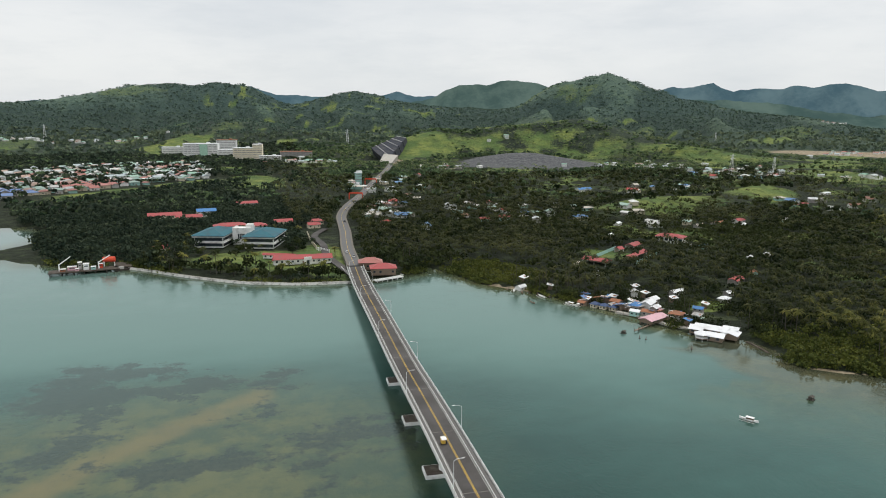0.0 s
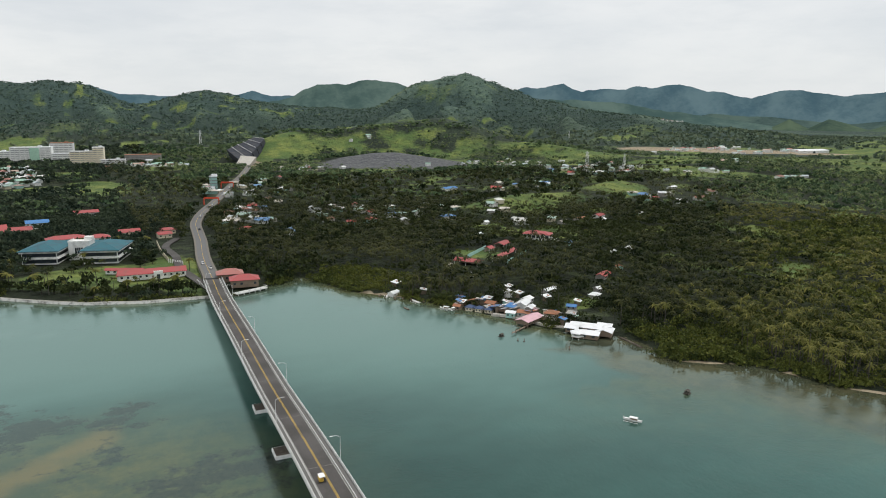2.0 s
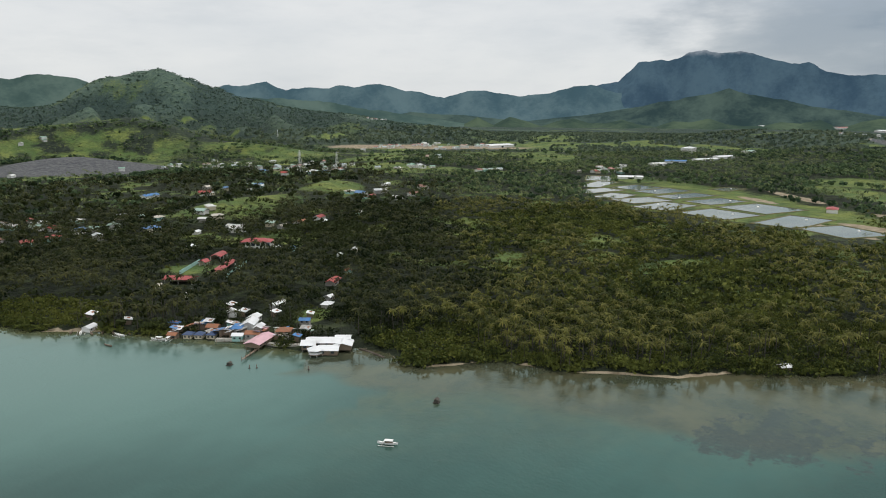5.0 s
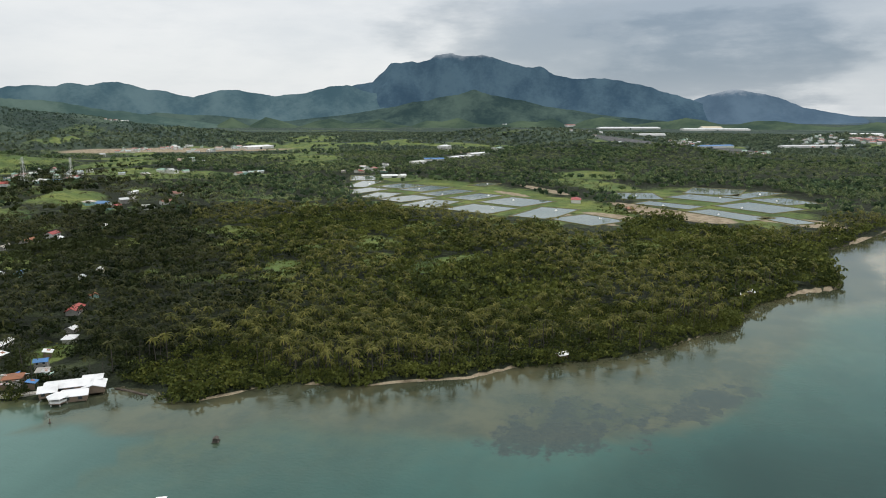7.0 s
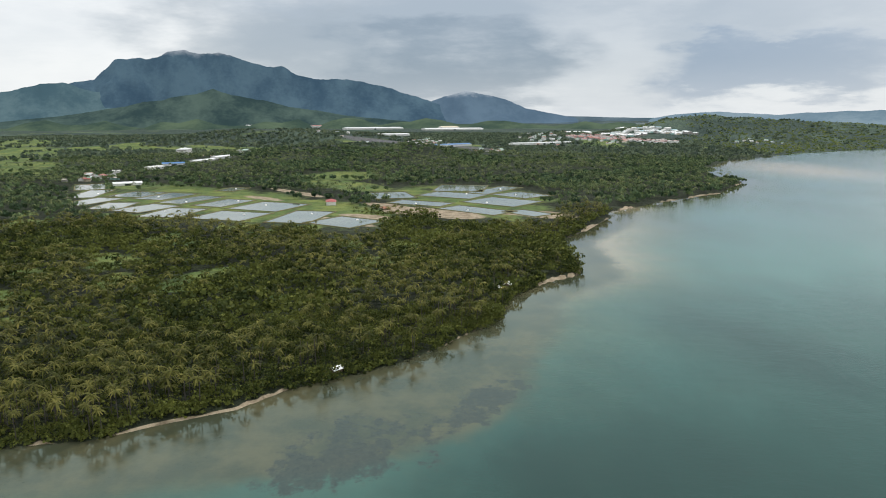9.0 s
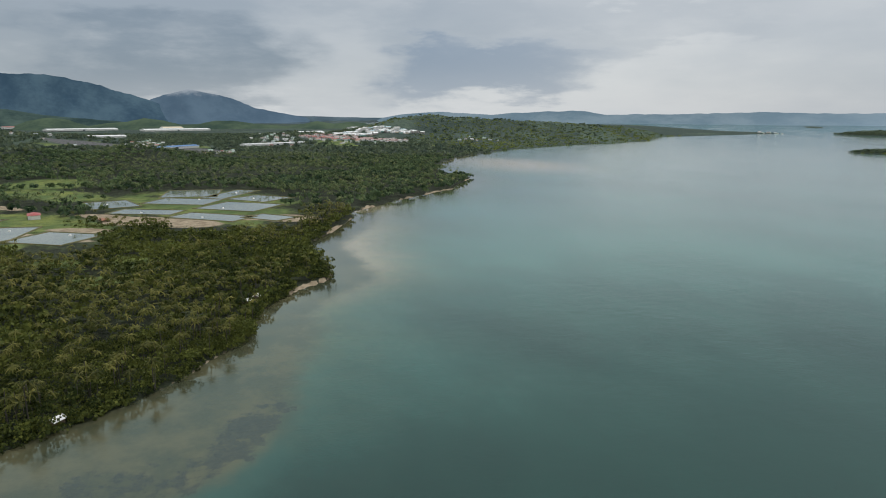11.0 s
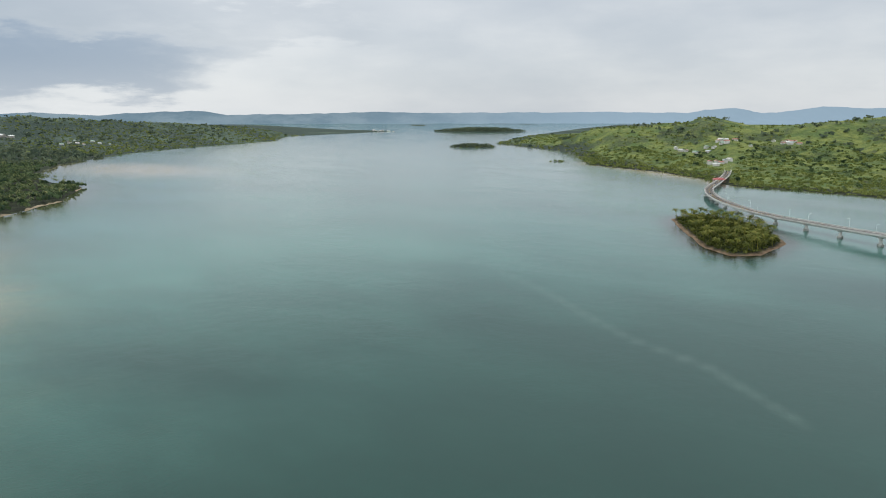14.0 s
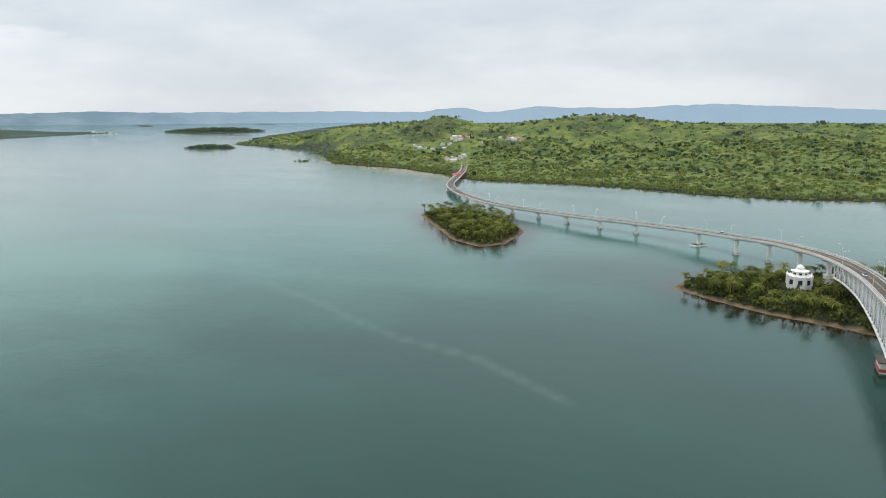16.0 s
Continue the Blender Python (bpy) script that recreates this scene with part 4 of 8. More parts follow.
        part("joint", boxes("joint", [(0, 0, 0.012, 0.14, 7.2, 0.012)], M["joint"]), br, "pale expansion joint", pose(*p, 0, 0, math.degrees(h)))
    return br


def pier_meshes(h):
    cap = mesh_of("cap", [(x, y, z) for z, w in ((h - 2.9, 1.7), (h - 2.3, 4.3), (h - 1.95, 4.5)) for x, y in ((-0.9, -w), (0.9, -w), (0.9, w), (-0.9, w))],
                  [(3, 2, 1, 0), (8, 9, 10, 11)] + [(k * 4 + i, k * 4 + (i + 1) % 4, k * 4 + 4 + (i + 1) % 4, k * 4 + 4 + i) for k in range(2) for i in range(4)], M["concrete"])
    col = tube("column", [(1.5, 0.8), (1.3, h * 0.5), (1.25, h - 2.5)], M["white_wall"], 14)
    return cap, col


def s_at(x, y):
    return float(DECK_S[np.argmin((DECK[:, 0] - x) ** 2 + (DECK[:, 1] - y) ** 2)])


def pier_stations():
    first = s_at(169, -548)
    out = list(np.arange(first, 160, -37.0)) + [s_at(*q) for q in ((138, -531), (91, -494), (66, -467), (47, -445), (34, -417))]
    return out + [s for s in np.arange(s_near(178) - 36, SHORE_S - 15, 35.0) if s > TRUSS_B + 6]


def build_piers(br):
    foot_big = boxes("footing", [(0, 0, 0.1, 6.4, 11.6, 2.0)], M["white_wall"], 0.15)
    foot_top = boxes("footing_top", [(0, 0, 1.12, 5.7, 10.9, 0.08)], M["wet_stain"], 0.02)
    foot_round = tube("footing", [(2.3, -1.0), (2.3, 1.3), (2.0, 1.7)], M["footing"], 16)
    for n, s in enumerate(pier_stations()):
        p, h = deck_at(s)
        pier = part("pier", None, br, m=pose(p[0], p[1], 0, 0, 0, math.degrees(h)))
        cap, col = pier_meshes(p[2])
        part("cap", cap, pier)
        part("column", col, pier)
        broad_foot = n in (4, 9) or abs(p[0] - 91) < 4 or (s > TRUSS_B and p[1] < 256)
        foot = part("footing", foot_big if broad_foot else foot_round, pier, "broad concrete footing" if broad_foot else "dark-stained concrete footing")
        if broad_foot:
            part("footing_top", foot_top, foot, "brown-stained wet top")
    return br


def build_truss(br):
    """The steel arch truss under the deck over the channel, on two great piers."""
    piers = (s_near(-243), s_near(-62))
    panel = 4.8
    st = np.arange(TRUSS_A, TRUSS_B + 1, panel)

    def low(s):
        top = deck_at(s)[0][2] - 1.0
        near = min(abs(s - q) for q in piers)
        if piers[0] < s < piers[1] or near < 1:
            span = (piers[1] - piers[0]) / 2
            u = abs(s - sum(piers) / 2) / span
            return max(4.5, top - 3.5 - (top - 8.0) * u ** 2.0)
        reach = (piers[0] - TRUSS_A) if s < piers[0] else (TRUSS_B - piers[1])
        u = max(0.0, 1 - near / reach)
        return max(5.0, top - 7.5 - (top - 12.5) * u ** 1.5)

    for side in (-4.2, 4.2):
        tops, lows = [], []
        for s in st:
            p, h = deck_at(s)
            x, y = p[0] - side * math.sin(h), p[1] + side * math.cos(h)
            tops.append(Vector((x, y, p[2] - 1.0)))
            lows.append(Vector((x, y, low(s))))
        truss = part("truss", None, br)
        part("top_chord", rods("top_chord", list(zip(tops, tops[1:])), 0.62, M["steel"]), truss)
        part("bottom_chord", rods("bottom_chord", list(zip(lows, lows[1:])), 0.72, M["steel"]), truss)
        for i, (a, b) in enumerate(zip(tops, lows)):
            if (a - b).length > 1.2:
                part("upright", rods("upright", [(a, b)], 0.5, M["steel"]), truss)
            if i + 1 < len(tops):
                part("diagonal", rods("diagonal", [(tops[i], lows[i + 1]) if i % 2 else (lows[i], tops[i + 1])], 0.38, M["steel"]), truss)
    cross = []
    for s in st:
        p, h = deck_at(s)
        ends = [Vector((p[0] - q * math.sin(h), p[1] + q * math.cos(h), 0)) for q in (-4.2, 4.2)]
        zt, zb = p[2] - 1.0, low(s)
        cross += [(ends[0] + Vector((0, 0, zt)), ends[1] + Vector((0, 0, zt))), (ends[0] + Vector((0, 0, zb)), ends[1] + Vector((0, 0, zb))), (ends[0] + Vector((0, 0, zt)), ends[1] + Vector((0, 0, zb)))]
    part("cross_bracing", rods("cross_bracing", cross, 0.3, M["steel"]), br)
    for q in piers:
        p, h = deck_at(q)
        pier = part("pier", None, br, "great channel pier with red fenders", pose(p[0], p[1], 0, 0, 0, math.degrees(h)))
        part("shaft", boxes("shaft", [(0, 0, 1.5, 9.0, 14, 5.6)], M["footing"], 0.3), pier)
        part("fender", boxes("fender", [(0, 0, 1.3, 9.6, 14.6, 1.3)], M["red_paint"], 0.2), pier, "red rubbing band")
        part("bearing_shelf", boxes("bearing_shelf", [(0, 0, 4.4, 10.2, 15.2, 0.6)], M["dark_steel"], 0.1), pier)
    for q in (TRUSS_A - 20, TRUSS_B + 3):
        p, h = deck_at(q)
        pier = part("pier", None, br, "stout white end pier", pose(p[0], p[1], 0, 0, 0, math.degrees(h)))
        cap, col = pier_meshes(p[2])
        part("cap", cap, pier)
        part("column", col, pier)
        part("footing", tube("footing", [(3.2, -1), (3.2, 7.0), (3.0, 7.4)], M["white_wall"], 8), pier)


M["walk"] = plain("bridge_walkway", (0.13, 0.125, 0.12), 0.85, 0.5, 0.4)
M["dark_steel"] = plain("dark_rusty_steel", (0.07, 0.055, 0.05), 0.7, 0.5)
M["white_wall"] = plain("white_weathered_wall", (0.72, 0.72, 0.70), 0.75, 0.4, 0.3)
M["joint"] = plain("worn_joint", (0.24, 0.23, 0.21), 0.8, 0.5, 0.8)
M["wet_stain"] = plain("brown_wet_stain", (0.055, 0.042, 0.032), 0.7, 0.6, 0.5, stain=(0.17, 0.15, 0.12))
bridge = build_bridge()
build_piers(bridge)
build_truss(bridge)


def build_road():
    road = thing("road", "two-lane concrete road running inland from the bridge", "road", kind="structure")
    line = np.vstack([DECK[DECK_S > SHORE_S + 6], ROADLINE[1:]])
    z = height(line[:, 0], line[:, 1])
    line[:, 2] = np.maximum(line[:, 2], z + 0.25)
    v, f = sweep(line, [(-3.4, 0.0), (3.4, 0.0), (5.0, -6), (-5.0, -6)])
    me = mesh_of("carriageway", drawn_in(v), f, M["road_concrete"])
    part("carriageway", me, road)
    v, f = sweep(line + [0, 0, 0.03], [(-0.12, 0), (0.12, 0), (0.12, -0.02), (-0.12, -0.02)])
    part("centre_line", mesh_of("centre_line", v, f, M["yellow"]), road)
    for s in (-1, 1):
        v, f = sweep(line + [0, 0, 0.02], [(s * 3.4, 0.1), (s * 4.7, 0.1), (s * 4.7, -3), (s * 3.4, -3)][::s])
        part("shoulder", mesh_of("shoulder", v, f, M["shoulder"]), road)


M["road_concrete"] = plain("grey_road_concrete", (0.13, 0.13, 0.132), 0.85, 0.4, 0.1)
M["shoulder"] = plain("dusty_shoulder", (0.17, 0.155, 0.13), 0.9, 0.5, 0.2)
build_road()



# ---- buildings ----
NO_TREES = []      # x, y, half length, half breadth, turn
brng = random.Random(11)


def roofs(name, colours, rough=0.5):
    k = Nodes(name, rough, 0.35)
    c = k.palette(k.random(), colours)
    c = k.mix(k.op("MULTIPLY", k.ramp(k.noise(0.5, 4), 0.45, 0.75), 0.45), c, (0.16, 0.12, 0.09))
    ribs = k.noise(2.0, 2, 0.5)
    k.bump(ribs, 0.03)
    return k.done(c)


M["roof_any"] = roofs("sheet_roofs", [(0.55, 0.57, 0.58), (0.36, 0.06, 0.05), (0.62, 0.62, 0.60), (0.22, 0.10, 0.07), (0.42, 0.44, 0.45), (0.10, 0.22, 0.42), (0.30, 0.42, 0.36), (0.5, 0.46, 0.4)])
M["roof_town"] = roofs("estate_roofs", [(0.20, 0.30, 0.26), (0.36, 0.37, 0.37), (0.26, 0.12, 0.10), (0.24, 0.33, 0.29), (0.44, 0.44, 0.43), (0.28, 0.20, 0.16), (0.30, 0.33, 0.33)])
M["roof_pink"] = roofs("dusky_red_roofs", [(0.36, 0.14, 0.12), (0.40, 0.18, 0.16), (0.33, 0.12, 0.10)])
M["roof_blue_any"] = roofs("blue_roofs", [(0.10, 0.17, 0.36), (0.14, 0.22, 0.40)])
M["roof_red"] = plain("red_sheet_roof", (0.36, 0.075, 0.075), 0.55, 0.4, 0.25)
M["roof_pale_pink"] = plain("pink_sheet_roof", (0.62, 0.38, 0.42), 0.5, 0.25, 0.3)
M["roof_rust"] = plain("rusty_sheet_roof", (0.30, 0.13, 0.07), 0.7, 0.5, 0.5)
M["roof_white"] = plain("white_sheet_roof", (0.74, 0.75, 0.76), 0.45, 0.2, 0.2)
M["roof_teal"] = plain("weathered_teal_roof", (0.045, 0.135, 0.165), 0.75, 0.75, 0.16, spec=0.15, stain=(0.07, 0.085, 0.10))
M["roof_blue"] = plain("blue_sheet_roof", (0.06, 0.19, 0.42), 0.5, 0.3, 0.3)
M["roof_navy"] = plain("navy_tile_roof", (0.05, 0.08, 0.16), 0.5, 0.3, 0.4)
M["cream_wall"] = plain("cream_wall", (0.62, 0.55, 0.42), 0.8, 0.3, 0.3)
M["grey_wall"] = plain("grey_block_wall", (0.34, 0.33, 0.31), 0.85, 0.5, 0.4)
M["wood_wall"] = plain("weathered_boards", (0.20, 0.15, 0.11), 0.85, 0.5, 0.6)
M["teal_wall"] = plain("pale_teal_wall", (0.32, 0.52, 0.48), 0.8, 0.3, 0.4)
M["glass"] = plain("dark_window_glass", (0.03, 0.04, 0.05), 0.12, 0.1, 0.5, 0.6)
M["hospital_cream"] = plain("bright_cream_wall", (0.78, 0.71, 0.56), 0.7, 0.15, 0.2)
M["dusty_glass"] = plain("dusty_window_glass", (0.20, 0.20, 0.20), 0.3, 0.3, 0.3, 0.5)
M["green_net"] = plain("green_scaffold_net", (0.36, 0.56, 0.44), 0.8, 0.3, 0.5)
M["orange"] = plain("orange_red_paint", (0.60, 0.07, 0.03), 0.45, 0.2, 0.5)
M["earth_bank"] = plain("grassy_bank", (0.115, 0.115, 0.055), 0.95, 0.6, 0.15, stain=(0.22, 0.16, 0.085))
M["stone"] = plain("pale_stone_wall", (0.42, 0.40, 0.36), 0.9, 0.5, 0.5, bump=0.03)
M["slate"] = plain("dark_slope_lining", (0.030, 0.034, 0.046), 0.9, 0.4, 0.08)
M["tyre"] = plain("black_rubber", (0.02, 0.02, 0.02), 0.8, 0.1)
M["car_paint"] = roofs("car_paint", [(0.7, 0.7, 0.7), (0.55, 0.56, 0.58), (0.06, 0.06, 0.07), (0.7, 0.7, 0.7)], 0.3)


def clear_round(x, y, a, b, turn, front=10.0):
    """Keeps a building's plot, and a strip before it, free of trees."""
    NO_TREES.append((x, y, a + 1.5, b + 1.5, turn))
    if front:
        v = np.array([EYE[0] - x, EYE[1] - y])
        v = v / np.linalg.norm(v)
        NO_TREES.append((x + v[0] * (front / 2 + b), y + v[1] * (front / 2 + b), front / 2 + 2, max(a, b) + 1, math.degrees(math.atan2(v[1], v[0]))))


def on_ground(x, y, turn=0.0, sink=0.15, size=1.0):
    """A pose on the ground; past 2.6 km drawn in like the land."""
    p = np.array([x, y, float(height(np.array([float(x)]), np.array([float(y)]))[0]) - sink])
    q = drawn_in(p[None])[0]
    k = np.linalg.norm(q - EYE) / np.linalg.norm(p - EYE)
    return pose(*q, 0, 0, turn) @ Matrix.Scale(size * k, 4)


def prism(name, profile, length, material):
    """A profile of (y, z) drawn along x."""
    n = len(profile)
    v = [(x, y, z) for x in (-length / 2, length / 2) for y, z in profile]
    f = [tuple(range(n)), tuple(range(2 * n - 1, n - 1, -1))] + [(i, n + i, n + (i + 1) % n, (i + 1) % n) for i in range(n)]
    me = mesh_of(name, v, f, material)
    bm = bmesh.new()
    bm.from_mesh(me)
    bmesh.ops.recalc_face_normals(bm, faces=bm.faces)
    bm.to_mesh(me)
    bm.free()
    return me


def hip(name, length, width, z, rise, over, material):
    a, b, r = length / 2 + over, width / 2 + over, max(length / 2 - width / 2, 0.2)
    v = [(-a, -b, z), (a, -b, z), (a, b, z), (-a, b, z), (-a, -b, z + 0.2), (a, -b, z + 0.2), (a, b, z + 0.2), (-a, b, z + 0.2), (-r, 0, z + rise), (r, 0, z + rise)]
    f = [(3, 2, 1, 0), (0, 1, 5, 4), (1, 2, 6, 5), (2, 3, 7, 6), (3, 0, 4, 7), (4, 5, 9, 8), (5, 6, 9), (6, 7, 8, 9), (7, 4, 8)]
    return mesh_of(name, v, f, material)


def gable(name, length, width, z, rise, over, material):
    a = width / 2 + over
    s = rise / (width / 2)
    e = z - over * s
    return prism(name, [(-a, e), (0, z + rise), (a, e), (a - 0.1, e - 0.16), (0, z + rise - 0.2), (-a + 0.1, e - 0.16)], length + 2 * over, material)


def house(label, L, W, H, rise, wall, roof, shape="gable", floors=1, name="house", category="house", group="", openings=True, legs=0.0):
    """A house along x, its front towards -y: walls, roof, windows and a door."""
    ob = thing(name, label, category, group=group)
    if shape == "gable":
        part("wall", prism("wall", [(-W / 2, legs), (-W / 2, H), (0, H + rise - 0.25), (W / 2, H), (W / 2, legs)], L, wall), ob)
        part("roof", gable("roof", L, W, H, rise, 0.6, roof), ob)
    else:
        part("wall", boxes("wall", [(0, 0, (H + legs) / 2, L, W, H - legs)], wall), ob)
        part("roof", hip("roof", L, W, H, rise, 0.8, roof), ob)
    if legs:
        for x in (-L / 2 + 0.3, 0, L / 2 - 0.3):
            for y in (-W / 2 + 0.3, W / 2 - 0.3):
                part("post", boxes("post", [(x, y, legs / 2 - 1.0, 0.22, 0.22, legs + 2.0)], M["wood_wall"]), ob)
    if openings:
        storey = (H - legs) / floors
        n = max(2, int(L / 3.2))
        pane = boxes("window", [(0, 0, 0, 1.3, 0.12, min(1.2, storey * 0.45))], M["glass"])
        for k in range(floors):
            for i in range(n):
                x = (i + 0.5) * L / n - L / 2
                for s in (-1, 1):
                    if k == 0 and i == n // 2 and s == -1:
                        part("door", boxes("door", [(0, 0, 0, 1.0, 0.14, min(2.1, storey * 0.8))], M["wood_wall"]), ob, m=pose(x, s * W / 2, legs + min(2.1, storey * 0.8) / 2 + 0.02))
                    else:
                        part("window", pane, ob, m=pose(x, s * W / 2, legs + (k + 0.55) * storey))
    return ob


def placed(ob, x, y, turn, L, W, front=10.0, size=1.0, sink=0.15):
    ob.matrix_basis = on_ground(x, y, turn, sink, size)
    if math.hypot(x, y) < 2600:
        clear_round(x, y, L / 2 + 1, W / 2 + 1, turn, front)
    return ob


# -- named buildings of the near shore: x, y, turn, length, width, wall height, rise, walls, roof, shape, floors, label
NEAR_HOUSES = [
    (178.6, 324, 125, 5.5, 5.5, 2.8, 2.0, "cream_wall", "roof_navy", "hip", 1, "small cream cottage with a navy hipped roof at the water"),
    (181.5, 319.5, 125, 5.5, 5.5, 2.8, 2.0, "cream_wall", "roof_navy", "hip", 1, "small cream cottage with a navy hipped roof at the water"),
    (184.6, 315, 125, 5.5, 5.5, 2.8, 2.0, "cream_wall", "roof_navy", "hip", 1, "small cream cottage with a navy hipped roof at the water"),
    (174, 329, 120, 6, 5, 3.2, 1.2, "wood_wall", "roof_rust", "gable", 1, "brown board hut with a rusty roof on the shore"),
    (190, 322, 120, 8, 6, 3.2, 1.6, "wood_wall", "roof_rust", "gable", 1, "long brown board house under a rusty roof"),
    (194, 310, 130, 7, 7, 4.2, 1.4, "grey_wall", "roof_blue", "hip", 1, "grey house with a bright blue roof by the water"),
    (203, 312, 40, 14, 8, 4.5, 2.0, "white_wall", "roof_white", "gable", 1, "white house under a broad white sheet roof"),
    (210, 319, 30, 10, 7, 4.0, 1.6, "grey_wall", "roof_white", "gable", 1, "grey house with a white sheet roof among trees"),
    (195, 299, 130, 9, 7, 4.0, 1.4, "grey_wall", "roof_rust", "gable", 1, "crowded grey shore house with a patched roof"),
    (202, 304, 35, 9, 5, 4.4, 1.2, "grey_wall", "roof_white", "gable", 1, "shore house with a pale sheet roof"),
    (190, 303, 130, 7, 5, 4.2, 1.2, "teal_wall", "roof_white", "gable", 1, "pale teal shore house with a white roof"),
]
NEAR_HOUSES += [
    (205, 290, 130, 9, 8, 4.6, 2.2, "wood_wall", "roof_rust", "hip", 2, "two-storey wooden house with a rust-red hipped roof"),
    (221, 295, 130, 7, 6, 5.0, 1.2, "grey_wall", "roof_blue", "gable", 2, "two-storey grey house with a blue roof beside a lawn"),
    (248, 310, 30, 9, 7, 3.5, 1.8, "grey_wall", "roof_white", "hip", 1, "white-roofed house among palms"),
    (233, 331, 20, 15, 5, 3.5, 1.4, "grey_wall", "roof_white", "gable", 1, "long white-roofed house hidden in trees"),
    (208, 334, 60, 8, 6, 4.5, 1.6, "white_wall", "roof_white", "gable", 1, "white house glimpsed between palms"),
    (259, 321, 10, 6, 6, 3.2, 1.4, "grey_wall", "roof_white", "gable", 1, "small white-roofed hut in the grove"),
    (283, 345, 30, 16, 8, 3.5, 1.5, "grey_wall", "roof_any", "gable", 1, "house with a grey patched roof in the grove"),
    (307, 358, 60, 7, 5, 3.2, 1.4, "teal_wall", "roof_rust", "gable", 1, "small teal house with a rust-red roof end"),
    (215, 385, 20, 9, 6, 3.4, 1.4, "white_wall", "roof_white", "gable", 1, "white-roofed house among shore palms"),
    (212, 410, 50, 9, 7, 3.4, 1.6, "cream_wall", "roof_any", "gable", 1, "house beside the walled school yard"),
    (336, 397, 50, 6, 6, 3.2, 1.4, "white_wall", "roof_white", "gable", 1, "tiny white hut in the palm grove"),
]
NEAR_HOUSES += [
    (355, 403, 40, 8, 6, 3.2, 1.4, "cream_wall", "roof_white", "gable", 1, "pale hut in the palm grove"),
    (322, 449, 20, 9, 6, 3.4, 1.4, "white_wall", "roof_white", "gable", 1, "white-roofed house below the red-roofed hall"),
    (330, 440, 20, 10, 6, 3.4, 1.4, "teal_wall", "roof_any", "gable", 1, "pale house with a patched roof"),
    (286, 500, 30, 8, 6, 3.4, 1.4, "white_wall", "roof_white", "gable", 1, "white-roofed house in dark trees"),
    (320, 547, 30, 9, 6, 3.4, 1.4, "white_wall", "roof_white", "gable", 1, "white-roofed house in dark trees"),
    (406, 524, 20, 18, 10, 4.0, 2.2, "grey_wall", "roof_rust", "gable", 1, "brown-roofed house in the palm grove"),
    (432, 530, 20, 16, 9, 5.0, 2.2, "white_wall", "roof_red", "gable", 1, "house with a bright red gable roof"),
    (422, 515, 10, 14, 7, 3.6, 1.4, "white_wall", "roof_white", "gable", 1, "white sheet-roofed house in the grove"),
    (385, 522, 20, 14, 6, 3.6, 1.4, "grey_wall", "roof_any", "gable", 1, "grey-roofed house in the grove"),
    (477, 527, 10, 16, 8, 3.8, 1.6, "teal_wall", "roof_any", "gable", 1, "pale green house in the grove"),
    (412, 790, 20, 26, 10, 4.0, 2.0, "white_wall", "roof_blue", "gable", 1, "long house with a light blue roof in a field"),
]
NEAR_HOUSES += [
    (573, 606, 20, 16, 8, 5.0, 2.0, "teal_wall", "roof_red", "gable", 2, "two-storey teal house with a red roof"),
    (683, 690, 10, 20, 8, 4.0, 1.6, "white_wall", "roof_white", "gable", 1, "white long house in the woods"),
    (155, 368, 30, 9, 6, 3.2, 1.5, "white_wall", "roof_white", "gable", 1, "white-roofed hut above the beach"),
    (804, 190, 10, 24, 14, 5.5, 2.6, "white_wall", "roof_red", "hip", 2, "two-storey white pond house with a red roof"),
    (764, 128, 20, 18, 9, 2.6, 1.2, "wood_wall", "roof_rust", "gable", 1, "low rusty shed beside the fish ponds"),
    (-53, 530, 15, 12, 8, 3.5, 2.0, "cream_wall", "roof_red", "gable", 1, "cottage with a faded red roof in trees"),
    (-64, 690, 8, 34, 12, 4.5, 2.6, "cream_wall", "roof_red", "gable", 1, "long red-roofed building behind trees"),
    (-42, 672, 8, 26, 12, 4.5, 2.6, "cream_wall", "roof_red", "gable", 1, "red-roofed building behind trees"),
    (-28, 700, 8, 20, 12, 6, 2.4, "white_wall", "roof_blue", "gable", 2, "blue-roofed building behind trees"),
    (-6, 604, 8, 30, 14, 6, 2.8, "white_wall", "roof_red", "hip", 1, "red-roofed hall behind the offices"),
    (16, 600, 8, 16, 12, 6, 2.6, "white_wall", "roof_red", "hip", 1, "red-roofed wing behind the offices"),
]
NEAR_HOUSES += [
    (38, 622, 8, 18, 10, 5, 2.2, "cream_wall", "roof_red", "gable", 1, "red-roofed house among dark trees"),
    (10, 755, 8, 24, 12, 5, 2.2, "white_wall", "roof_red", "gable", 1, "red-roofed block with a blue end"),
    (62, 604, 8, 12, 8, 4, 2.0, "cream_wall", "roof_red", "gable", 1, "red-roofed house beside the road"),
    (66, 622, 8, 14, 8, 4, 2.0, "cream_wall", "roof_red", "hip", 1, "red-roofed house beside the road"),
]
for x, y, turn, L, W, H, rise, wall, roof, shape, floors, label in NEAR_HOUSES:
    k = 0.66 if x < 262 and 250 < y < 430 and x > 100 else 0.72 if x > 100 and y < 720 else 0.85
    placed(house(label, L, W, H, rise, M[wall], M[roof], shape, floors), x, y, turn, L * k, W * k, 3.5 if k == 0.66 else 8, k)


